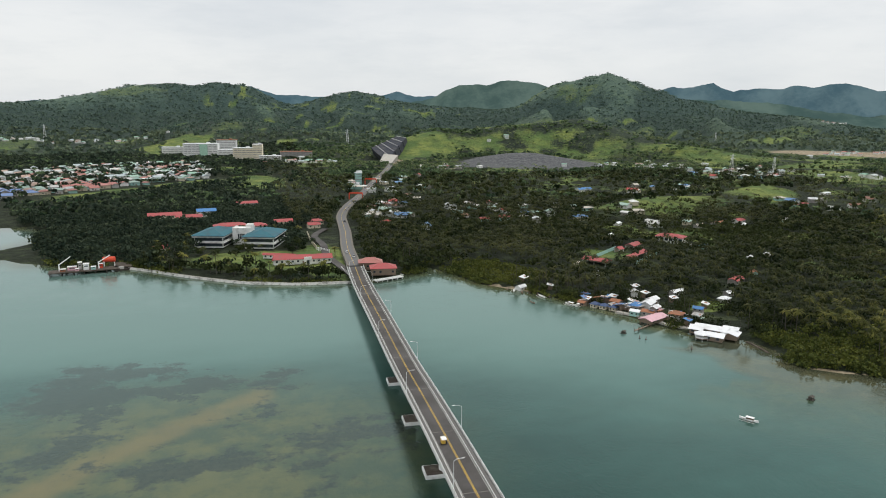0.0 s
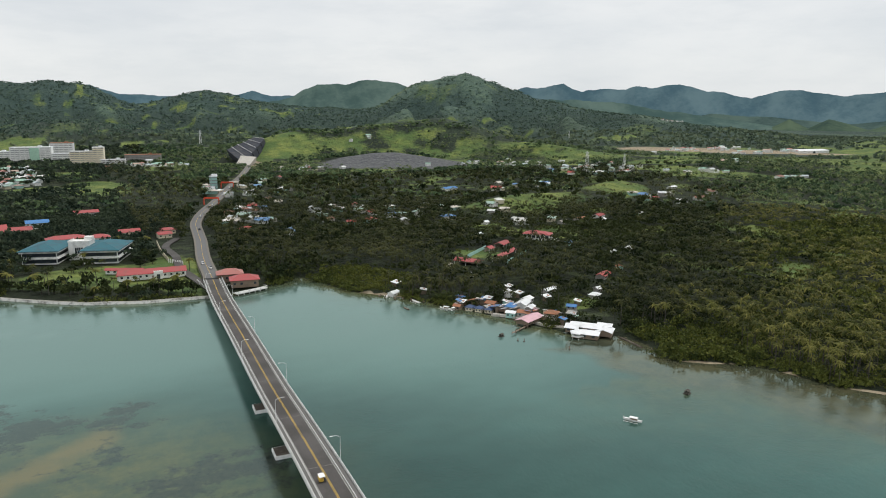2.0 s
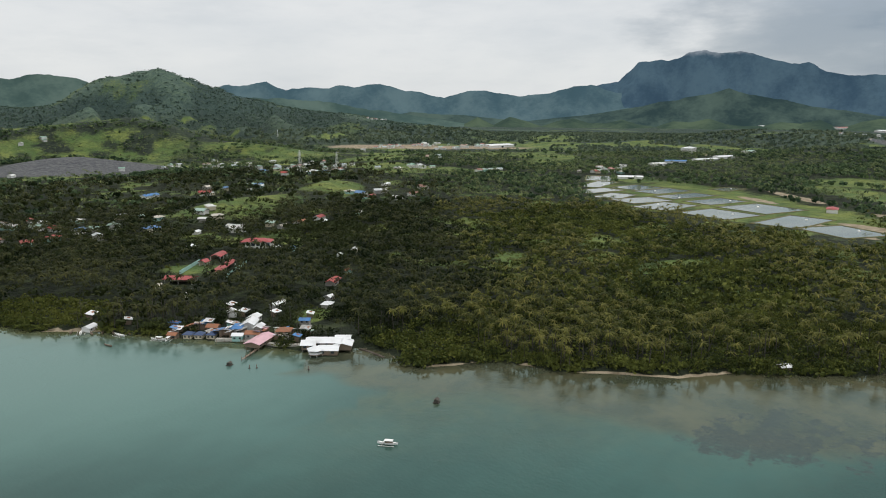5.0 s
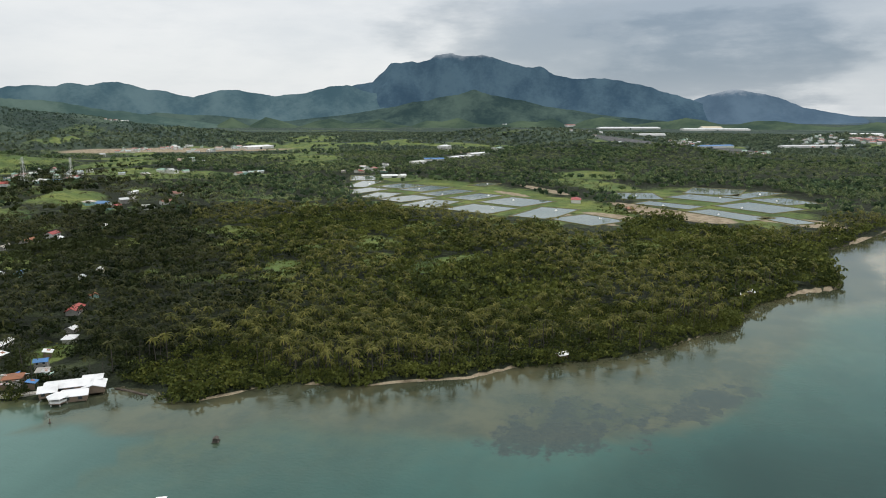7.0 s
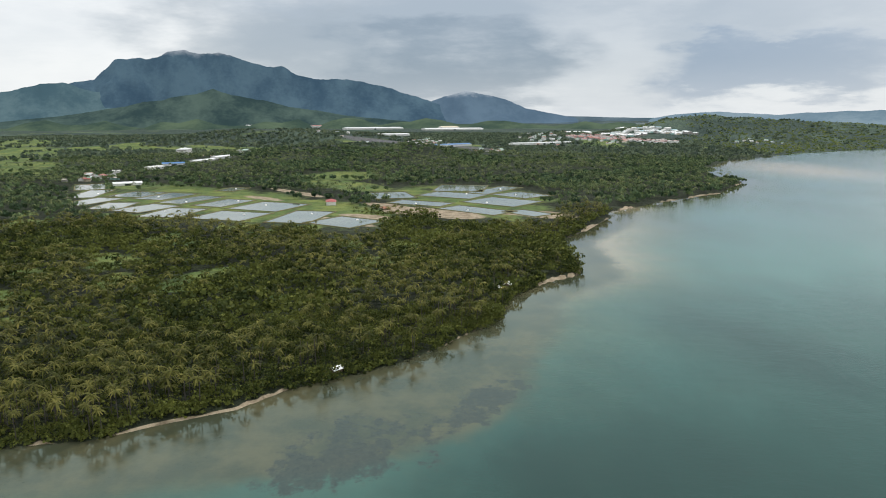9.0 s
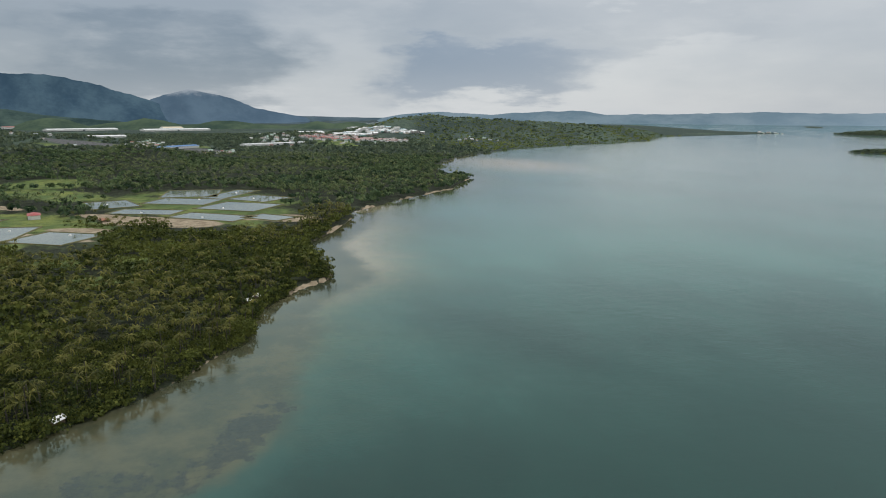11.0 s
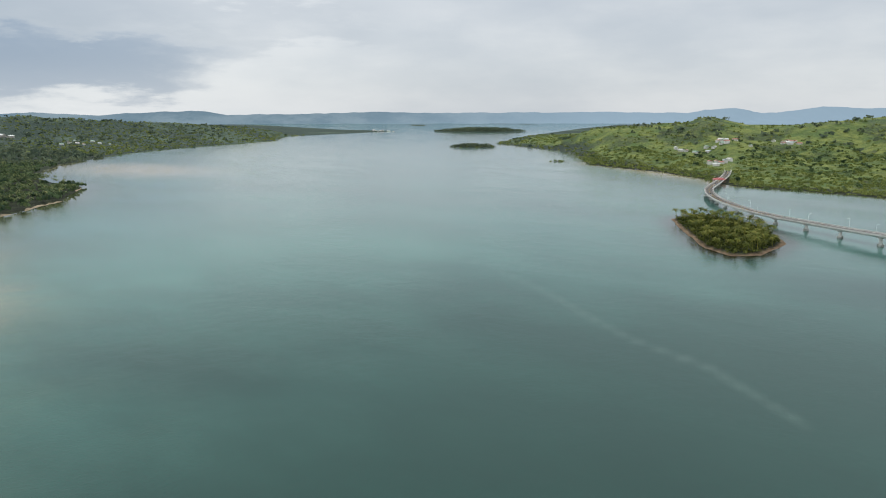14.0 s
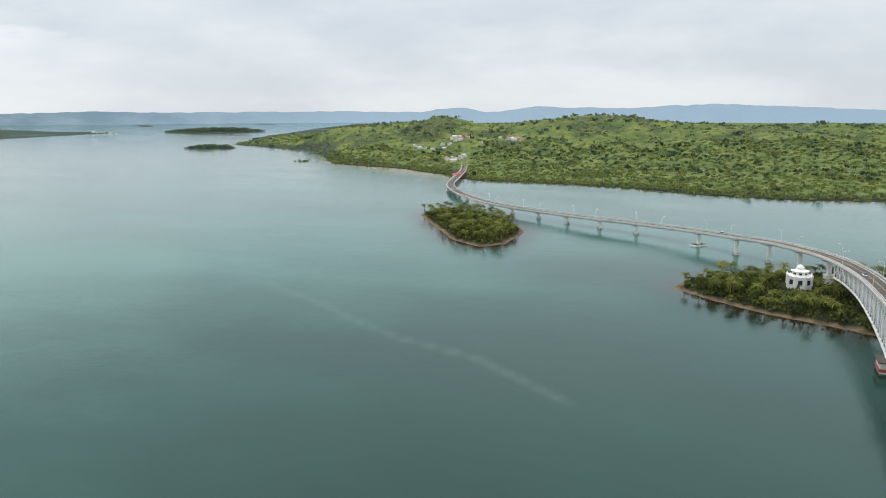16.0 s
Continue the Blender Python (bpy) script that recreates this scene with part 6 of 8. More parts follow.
# the far town on the strait plain: rows of white and dull red sheet roofs
M["roof_far_white"] = island_roofs("far_white_roofs", [(0.72, 0.74, 0.75), (0.62, 0.66, 0.68), (0.75, 0.75, 0.73), (0.40, 0.56, 0.62), (0.70, 0.70, 0.68)])
M["roof_far_red"] = island_roofs("far_red_roofs", [(0.30, 0.17, 0.155), (0.36, 0.25, 0.23), (0.42, 0.39, 0.37), (0.26, 0.13, 0.12)])


TOWN_A, TOWN_B, TOWN_C, TOWN_D = (2950, -400), (2800, -820), (2300, -330), (2330, -640)
NO_TREES.extend([(2860, -610, 190, 280, 0), (2600, -560, 130, 220, 0)])


def row_spots(a, b, deep, n):
    out = []
    for _ in range(n):
        t, s = brng.random(), brng.uniform(-deep, deep)
        out.append((a[0] + (b[0] - a[0]) * t + s, a[1] + (b[1] - a[1]) * t + s * 0.4, brng.choice((20, 110))))
    return out


town("white-roofed house of a town on the far plain", M["roof_white"], row_spots(TOWN_A, TOWN_B, 120, 150), "far town houses", 24, 22, 13, 5.0, 2.4, stuff="far_town_houses", stuff_label="rows of a far town with white", joined_roof=M["roof_far_white"])
town("red-roofed house of a town on the far plain", M["roof_pink"], row_spots(TOWN_C, TOWN_D, 60, 90), "far town terraces", 16, 16, 11, 4.0, 2.4, stuff="far_town_terraces", stuff_label="terraces of a far town with dull red", joined_roof=M["roof_far_red"])


# ---- fish ponds: x, y, across, along, turn ----
PONDS = [(984, 524, 32, 73, -63), (904, 483, 78, 26, 9), (829, 447, 62, 32, -16), (792, 404, 50, 30, 2), (898, 424, 50, 42, -14), (879, 381, 61, 36, -18), (774, 362, 52, 37, -25), (846, 340, 65, 31, -22),
         (741, 321, 58, 37, -9), (817, 294, 56, 33, -20), (720, 258, 49, 52, -18), (788, 238, 57, 54, -22), (714, 189, 70, 36, -10), (682, 143, 44, 48, -34), (955, 326, 40, 22, -11), (892, 118, 58, 42, 16)]
PONDS += [(974, 33, 70, 56, -8), (895, 44, 46, 64, -29), (951, -10, 84, 26, -32), (818, 80, 30, 58, -27), (831, -10, 54, 62, -38), (896, -38, 44, 50, -49), (762, 22, 32, 66, -41), (741, -29, 25, 38, -50)]


def pond_water():
    k = Nodes("pond_water", 0.06, 0.5)
    c = k.mix(k.ramp(k.noise(0.02, 4), 0.4, 0.62), (0.20, 0.225, 0.185), (0.15, 0.185, 0.155))
    k.bump(k.noise(0.8, 3), 0.03, 0.4)
    return k.done(c)


M["pond"] = pond_water()


def build_ponds():
    for x, y, a, b, turn in ((x - 3, y + 14, a * 1.1, b * 1.1, turn) for x, y, a, b, turn in PONDS):
        z = POND_Z
        o = thing("fish_pond", "shallow grey-green fish pond within grassy banks", "fish pond", pose(x, y, z, 0, 0, turn), "fish ponds")
        part("water_surface", mesh_of("water_surface", [(-a / 2, -b / 2, 0.25), (a / 2, -b / 2, 0.25), (a / 2, b / 2, 0.25), (-a / 2, b / 2, 0.25)], [(0, 1, 2, 3)], M["pond"]), o)
        for sx, sy, turn2, L in ((0, -b / 2 - 1, 0, a + 4), (0, b / 2 + 1, 0, a + 4), (-a / 2 - 1, 0, 90, b), (a / 2 + 1, 0, 90, b)):
            part("bank", prism("bank", [(-1.5, -1.0), (-0.6, 0.6), (0.5, 0.65), (1.3, -1.0)], L, M["earth_bank"]), o, m=pose(sx, sy, 0, 0, 0, turn2))
        NO_TREES.append((x, y, a / 2 + 5, b / 2 + 5, turn))
        clear_round(x, y, a / 2, b / 2, turn, 62 if x < 800 else 26)
        for k in range(1 if (a * b) % 3 > 1 else 0):
            w = thing("pond_aerator", "white splashing paddle aerator floating in a pond", "aerator", pose(x + brng.uniform(-0.3, 0.3) * a, y + brng.uniform(-0.3, 0.3) * b, z + 0.25, 0, 0, brng.uniform(0, 180)) @ Matrix.Scale(0.6, 4), "pond aerators")
            part("float", boxes("float", [(0, -0.9, 0.1, 3.6, 0.5, 0.35), (0, 0.9, 0.1, 3.6, 0.5, 0.35)], M["white"], 0.08), w)
            part("paddle", tube("paddle", [(0.9, -1.6), (0.9, 1.6)], M["white"], 8), w, m=pose(0, 0, 0.5, 90, 0, 90))
            part("spray", tube("spray", [(2.2, 0.0), (1.6, 0.5), (0.5, 0.9)], M["white"], 9), w)
    NO_TREES.extend([(855, 380, 60, 90, 52), (850, 40, 120, 70, 15), (735, 240, 60, 70, 40)])


build_ponds()


def chapel():
    c = thing("chapel", "white octagonal pavilion with turrets and a small cupola", "chapel", pose(39, -369, 3.4, 0, 0, 20) @ Matrix.Scale(0.88, 4))
    part("wall", tube("wall", [(7.4, -3), (7.4, 5.2), (7.8, 5.4), (7.8, 6.2)], M["white"], 8), c)
    part("roof", tube("roof", [(7.4, 6.0), (3.4, 7.2)], M["white"], 8), c)
    part("upper_tier", tube("upper_tier", [(4.9, 6.4), (4.9, 8.6), (5.5, 8.8), (5.5, 9.1)], M["white"], 8), c)
    part("upper_roof", tube("upper_roof", [(5.2, 9.0), (2.6, 10.0)], M["white"], 8), c)
    part("drum", tube("drum", [(2.2, 9.6), (2.2, 11.0), (2.5, 11.2)], M["white"], 8), c)
    part("cupola", tube("cupola", [(2.3, 11.2), (1.7, 12.1), (0.6, 12.8), (0.2, 13.0), (0.1, 14.4)], M["white"], 12), c)
    for i in range(8):
        a = radians(22.5 + i * 45)
        part("window", boxes("window", [(0, 0, 0, 0.3, 1.8, 1.2)], M["glass"], 0.05), c, m=pose(4.55 * math.cos(a), 4.55 * math.sin(a), 7.6, 0, 0, math.degrees(a)))
    for i in range(8):
        a = radians(22.5 + i * 45)
        m = pose(6.9 * math.cos(a), 6.9 * math.sin(a), 2.6, 0, 0, math.degrees(a))
        part("window", boxes("window", [(0, 0, 0, 0.35, 2.4, 3.0)], M["glass"], 0.1), c, m=m)
        b = radians(i * 45)
        part("turret", tube("turret", [(0.55, 0), (0.55, 6.4), (0.7, 6.6), (0.1, 7.4)], M["white"], 8), c, m=pose(7.5 * math.cos(b), 7.5 * math.sin(b), 0))
    NO_TREES.append((39, -369, 10, 10, 0))
    NO_TREES.append((47, -351, 13, 12, 0))
    NO_TREES.append((30, -384, 12, 9, 0))


chapel()


def jetty():
    j = thing("jetty", "concrete jetty on piles with moored work gear", "jetty")
    part("deck", boxes("deck", [(0, 0, 1.9, 40, 9, 0.6), (22, 8, 1.9, 10, 16, 0.6)], M["wet_stain"], 0.05), j, m=pose(-93, 477, 0, 0, 0, 8))
    for i in range(14):
        part("pile", tube("pile", [(0.3, -2), (0.3, 1.7)], M["dark_steel"], 8), j, m=pose(-93, 477, 0, 0, 0, 8) @ pose(-19 + (i // 2) * 6.3, -3.6 + 7.2 * (i % 2), 0))
    base = pose(-93, 477, 2.2, 0, 0, 8)
    t = thing("storage_tank", "orange-red tank on a white frame on the jetty", "tank", base @ pose(14, 6, 0))
    part("shell", tube("shell", [(0.4, -5.0), (2.2, -4.4), (2.2, 4.4), (0.4, 5.0)], M["orange"], 14), t, m=pose(0, 0, 4.2, 90, 0, 80) @ Matrix.Scale(0.8, 4))
    for px in (-3, 3):
        part("leg", boxes("leg", [(px, 0, 1.5, 0.6, 2.6, 3.0)], M["white"]), t)
    for x, y, sx, sy, sz, mat, lab in ((1, 0, 3.2, 3.2, 3.6, "white", "white deckhouse on the jetty"), (-2.5, 1, 2, 3, 4.6, "grey_wall", "grey stair tower on the jetty"), (-7, 1, 5, 3, 2.2, "roof_pale_pink", "pink container on the jetty"), (9, 2, 2.4, 2.4, 2.6, "orange", "orange machine housing on the jetty"), (-12, -1, 3, 2, 1.4, "roof_rust", "rusty crate on the jetty"), (5, -1.5, 2.6, 2, 1.8, "teal_wall", "pale green locker on the jetty"), (-4, -2.6, 2, 1.6, 1.5, "roof_pale_pink", "small pink crate on the jetty")):
        b = thing("deckhouse", lab, "deckhouse", base @ pose(x, y, 0))
        part("wall", boxes("wall", [(0, 0, sz / 2, sx, sy, sz)], M[mat], 0.08), b)
        part("window", boxes("window", [(0, -sy / 2 - 0.03, sz * 0.65, sx * 0.6, 0.1, sz * 0.2)], M["glass"]), b)
        part("roof", boxes("roof", [(0, 0, sz + 0.1, sx + 0.5, sy + 0.5, 0.2)], M["white_wall"]), b)
    for x, a in ((-14, 35), (8, -30)):
        k = thing("deck_crane", "white deck crane with a slanting boom", "crane", base @ pose(x, 0, 0))
        part("mast", tube("mast", [(0.45, 0), (0.35, 4.5)], M["white"], 8), k)
        part("boom", rods("boom", [((0, 0, 4), (8 * math.cos(radians(a)), 1, 4 + 8 * abs(math.sin(radians(a)))))], 0.5, M["white"]), k)
    s = thing("work_boat", "dark moored work boat beside the jetty", "boat", pose(-71, 479, 0, 0, 0, 30))
    part("hull", hull("hull", 11, 3.4, 1.6, M["dark_steel"]), s)
    part("cabin", boxes("cabin", [(-1.5, 0, 1.9, 3, 2.2, 1.6)], M["grey_wall"], 0.1), s)


def hull(name, L, B, D, material):
    """A boat's hull, pointed at both ends, with a hollow deck."""
    v, f, n = [], [], 11
    for i in range(n):
        t = i / (n - 1) * 2 - 1
        w = B / 2 * (1 - abs(t) ** 2.4)
        lift = 0.35 * D * abs(t) ** 3
        for y, z in ((-w, D * 0.75 + lift), (-w * 0.75, 0.1 + lift), (0, -D * 0.3 + lift * 1.5), (w * 0.75, 0.1 + lift), (w, D * 0.75 + lift), (0, D * 0.55 + lift)):
            v.append((t * L / 2, y, z))
    for i in range(n - 1):
        for j in range(6):
            f.append((i * 6 + j, i * 6 + (j + 1) % 6, (i + 1) * 6 + (j + 1) % 6, (i + 1) * 6 + j))
    return mesh_of(name, v, f, material)


jetty()


def seawall():
    s = thing("seawall", "pale stone seawall along the mown waterfront", "wall")
    line, _ = smooth_line([(-74, 486, 1.2), (-54, 470, 1.2), (-32, 449, 1.2), (0, 424.5, 1.2), (16, 418, 1.2), (30, 412.5, 1.2), (48, 410, 1.2), (64, 408, 1.2)], 2.5)
    part("wall", mesh_of("wall", *sweep(line, [(-0.6, 0.0), (0.6, 0.0), (1.5, -2.5), (-0.6, -2.5)]), M["footing"]), s)
    part("coping", mesh_of("coping", *sweep(line, [(-0.3, 0.2), (0.45, 0.2), (0.45, 0.02), (-0.3, 0.02)]), M["stone"]), s)
    w = thing("boundary_wall", "white boundary wall of the waterfront grounds", "wall")
    line, _ = smooth_line([(54, 579, 2.6), (53, 540, 2.6), (54, 508, 2.6)], 3)
    part("panel", mesh_of("panel", *sweep(line, [(-0.15, 1.8), (0.15, 1.8), (0.15, -1.5), (-0.15, -1.5)]), M["cream_wall"]), w)
    for k in range(9):
        part("post", boxes("post", [(54 + k * 0.9, 506 - k * 1.4, 3.0, 0.5, 0.5, 2.6)], M["white"]), w)
    for k in range(10):
        part("post", boxes("post", [(62 + k * 0.2, 440 - k * 3.4, 2.6, 0.5, 0.5, 2.2)], M["white"]), w)
    d = thing("driveway", "dark asphalt lane beside the bridge approach", "lane", kind="structure")
    line, _ = smooth_line([(66, 415, 2.4), (63, 440, 2.7), (58, 480, 3.0), (60, 520, 3.0), (58, 560, 3.0), (70, 590, 3.6)], 4)
    line[:, 2] = np.maximum(line[:, 2], height(line[:, 0], line[:, 1]) + 0.12)
    part("surface", mesh_of("surface", *sweep(line, [(-2.6, 0.05), (2.6, 0.05), (2.6, -0.6), (-2.6, -0.6)]), M["asphalt"]), d)
    r = house("red-roofed waterside restaurant beside the bridge", 15, 10, 4.2, 2.6, M["wood_wall"], M["roof_red"], "hip", 1, "restaurant", "restaurant")
    r.matrix_basis = pose(85, 421, 1.8, 0, 0, -8)
    r2 = house("dull red-roofed wing of the restaurant", 14, 9, 4.6, 2.8, M["wood_wall"], M["roof_pink"], "hip", 1, "restaurant", "restaurant")
    r2.matrix_basis = pose(80, 437, 1.8, 0, 0, -8)
    e = thing("terrace", "railed concrete terrace over the water", "terrace", pose(86, 410, 0, 0, 0, 22))
    part("slab", boxes("slab", [(0, 0, 1.2, 20, 4, 0.5)], M["concrete"], 0.05), e)
    part("rail", rods("rail", [((-10, -1.9, 2.3), (10, -1.9, 2.3)), ((10, -1.9, 2.3), (10, 1.9, 2.3))], 0.15, M["white"]), e)
    for k in range(6):
        part("pile", boxes("pile", [(-9 + k * 3.6, -1.6, 0.2, 0.35, 0.35, 4)], M["concrete"]), e)
    NO_TREES.extend([(84, 428, 14, 18, -8), (86, 412, 14, 6, 10)])
    w3 = house("red-roofed house at the far end of the bridge", 16, 12, 4.5, 2.6, M["wood_wall"], M["roof_red"], "hip", 1, "restaurant", "restaurant")
    w3.matrix_basis = pose(428, -962, 1.0, 0, 0, 30)
    NO_TREES.append((428, -962, 12, 12, 0))


seawall()


def outrigger_boat(label, at, L=9.0, canopy=True):
    b = thing("outrigger_boat", label, "boat", at, "outrigger boats")
    k = L / 8.0
    part("hull", hull("hull", L, 1.3 * k, 1.1 * k, M["white"]), b)
    for s in (-1, 1):
        part("outrigger", rods("outrigger", [((-L * 0.36, s * 1.9 * k, 0.1), (L * 0.36, s * 1.9 * k, 0.1)), ((L * 0.36, s * 1.9 * k, 0.1), (L * 0.44, s * 1.85 * k, 0.35 * k))], 0.13 * k, M["white"]), b)
    for x in (-L * 0.25, 0, L * 0.25):
        part("crossbeam", rods("crossbeam", [((x, -2.0 * k, 0.15), (x, 0, 0.85 * k)), ((x, 0, 0.85 * k), (x, 2.0 * k, 0.15))], 0.1 * k, M["wood_wall"]), b)
    if canopy:
        part("canopy", prism("canopy", [(-0.95 * k, 1.75 * k), (-0.5 * k, 1.92 * k), (0.5 * k, 1.92 * k), (0.95 * k, 1.75 * k), (0.95 * k, 1.68 * k), (-0.95 * k, 1.68 * k)], L * 0.42, M["white"]), b, m=pose(-L * 0.06, 0, 0))
        for x in (-L * 0.24, L * 0.12):
            for y in (-0.6 * k, 0.6 * k):
                part("post", boxes("post", [(x, y, 1.25 * k, 0.08, 0.08, 0.95 * k)], M["white"]), b)
        part("cabin_side", boxes("cabin_side", [(-L * 0.06, 0, 0.95 * k, L * 0.36, 1.1 * k, 0.5 * k)], M["wood_wall"], 0.05), b)
    return b


def afloat():
    outrigger_boat("white outrigger boat with a canopy under way", pose(161, 184, 0.05, 0, 0, 122), 6.4)
    outrigger_boat("small white outrigger boat moored off the cottages", pose(168, 331, 0.05, 0, 0, 120), 7)
    outrigger_boat("small outrigger boat drawn up near the shore", pose(160, 350, 0.05, 0, 0, 100), 7, False)
    outrigger_boat("small outrigger boat drawn up near the shore", pose(150, 366, 0.05, 0, 0, 60), 7, False)
    outrigger_boat("blue-hulled outrigger boat under a white awning", pose(171, 328, 0.05, 0, 0, 35), 6)
    for x, y, turn in ((160, 356, 70), (150, 340, 100), (153, 362, 80), (157, 360, 60), (164, 349, 75), (148, 371, 50)):
        d = thing("dugout_canoe", "narrow dark wooden dugout canoe near the muddy shore", "canoe", pose(x, y, 0.05, 0, 0, turn), "dugout canoes")
        part("hull", hull("hull", 5.2, 0.9, 0.7, M["wood_wall"]), d)
        part("thwart", boxes("thwart", [(-1.0, 0, 0.5, 0.25, 0.7, 0.06), (1.0, 0, 0.5, 0.25, 0.7, 0.06)], M["bark"]), d)
    for x, y, s in ((195, 193, 0.62), (170, 280, 0.6)):
        r = thing("fishing_raft", "small dark bamboo raft hut afloat on the strait", "raft", pose(x, y, 0, 0, 0, 25) @ Matrix.Scale(s, 4))
        part("float", boxes("float", [(0, dy, 0.1, 4.2, 0.4, 0.4) for dy in (-1.5, -0.5, 0.5, 1.5)], M["bark"], 0.06), r)
        part("deck", boxes("deck", [(0, 0, 0.4, 4.0, 3.4, 0.12)], M["bark"]), r)
        part("hut", boxes("hut", [(0, 0, 1.2, 2.6, 2.2, 1.5)], M["bark"], 0.05), r)
        part("roof", gable("roof", 2.8, 2.4, 1.9, 0.6, 0.3, M["bark"]), r)
    for x, y in ((173, 271), (175, 269), (187, 252)):
        p = thing("mooring_stake", "dark wooden mooring stake with old nets", "stake", pose(x, y, 0))
        part("pole", boxes("pole", [(0, 0, 0.3, 0.22, 0.22, 2.4)], M["wood_wall"]), p)
        part("net", tube("net", [(0.5, -0.1), (0.42, 0.2), (0.2, 0.4)], M["dark_steel"], 7), p)
    for x, y, turn in ((306, 108, 140), (432, 36, 160), (441, 30, 160), (640, -40, 150)):
        h = house("white-roofed fishing hut on the beach", 4, 3, 1.8, 0.7, M["wood_wall"], M["roof_white"], "gable", 1, "beach_hut", "hut", "beach huts", False)
        h.matrix_basis = on_ground(x, y, turn)
        NO_TREES.append((x, y, 3.5, 3.5, 0))


afloat()


def vehicle(label, at, paint, L=4.3, tall=1.5):
    c = thing("car", label, "car", at, "cars on the road")
    part("body", boxes("body", [(0, 0, 0.62, L, 1.75, 0.62)], paint, 0.16), c)
    part("cabin", prism("cabin", [(-0.78, 0.9), (-0.66, tall), (0.66, tall), (0.78, 0.9)], L * 0.55, M["glass"]), c)
    part("roof", boxes("roof", [(0, 0, tall + 0.02, L * 0.5, 1.3, 0.06)], paint, 0.02), c)
    w = tube("wheel", [(0.31, -0.1), (0.31, 0.1)], M["tyre"], 10)
    for x in (-L * 0.31, L * 0.31):
        for y in (-0.84, 0.84):
            part("wheel", w, c, m=pose(x, y, 0.31, 90, 0, 0))


def on_deck(y, off, reverse=False, up=0.02):
    p, h = deck_at(s_near(y))
    return pose(p[0] - off * math.sin(h), p[1] + off * math.cos(h), p[2] + up, 0, 0, math.degrees(h) + 180 * reverse)


def traffic():
    t = thing("tricycle", "yellow motor tricycle with a white roof on the bridge", "tricycle", on_deck(172, 1.5))
    part("body", boxes("body", [(0.1, 0.35, 0.75, 1.9, 1.1, 0.9)], M["yellow"], 0.12), t)
    part("roof", boxes("roof", [(0, 0.2, 1.65, 2.2, 1.5, 0.1)], M["white"], 0.04), t)
    part("windscreen", boxes("windscreen", [(0.9, 0.35, 1.4, 0.06, 1.0, 0.5)], M["glass"]), t)
    part("motorcycle", boxes("motorcycle", [(0.2, -0.55, 0.65, 1.7, 0.3, 0.5)], M["tyre"], 0.1), t)
    w = tube("wheel", [(0.28, -0.06), (0.28, 0.06)], M["tyre"], 10)
    for x, y in ((-0.5, 0.9), (0.95, -0.55), (-0.6, -0.55)):
        part("wheel", w, t, m=pose(x, y, 0.28, 90, 0, 0))
    vehicle("silver car on the bridge approach", on_deck(462, -1.6), M["car_paint"])
    vehicle("white car on the bridge approach", on_deck(478, 1.7, True), M["car_paint"])
    vehicle("grey car crossing the bridge above the islet", on_deck(-318, -1.7), M["car_paint"])
    vehicle("white car crossing the bridge", on_deck(-480, 1.7), M["car_paint"], 4.6, 1.7)
    for s, off in ((330, -1.7), (395, 1.7), (450, -1.7), (560, 1.7), (690, -1.7)):
        p, h = deck_at(s)
        vehicle("pale vehicle on the curving end of the bridge", pose(p[0] - off * math.sin(h), p[1] + off * math.cos(h), p[2] + 0.02, 0, 0, math.degrees(h)), M["car_paint"], 5.0, 1.8)
    for i in (8, 20, 34, 47, 60):
        p, q = ROADLINE[i], ROADLINE[i + 1]
        z = max(p[2], float(height(np.array([p[0]]), np.array([p[1]]))[0]) + 0.25)
        vehicle("small vehicle on the road inland", pose(p[0] + 1.8, p[1], z + 0.03, 0, 0, math.degrees(math.atan2(q[1] - p[1], q[0] - p[0]))), M["car_paint"])


traffic()


def street_lamps():
    pole = tube("pole", [(0.09, 0), (0.07, 4), (0.05, 7.4)], M["steel"], 8)
    arm = rods("arm", [((0, 0, 7.3), (0, -0.8, 7.8)), ((0, -0.8, 7.8), (0, -2.0, 7.9))], 0.08, M["steel"])
    head = boxes("lamp_head", [(0, -2.3, 7.88, 0.24, 0.8, 0.14)], M["white"], 0.05)
    first = None
    for k in range(-60, 10):
        s, side = s_near(211) + k * 33.0, -1 if k % 2 else 1
        if not 170 < s < SHORE_S:
            continue
        p, h = deck_at(s)
        m = pose(p[0] - side * 5.0 * math.sin(h), p[1] + side * 5.0 * math.cos(h), p[2] + 0.2, 0, 0, math.degrees(h) + (0 if side > 0 else 180))
        if first is None:
            first = thing("street_lamp", "slim grey street lamp with a curved arm on the bridge", "street lamp", m, "bridge lamps")
            part("pole", pole, first)
            part("arm", arm, first)
            part("lamp_head", head, first)
        else:
            copy_thing(first, m)


street_lamps()


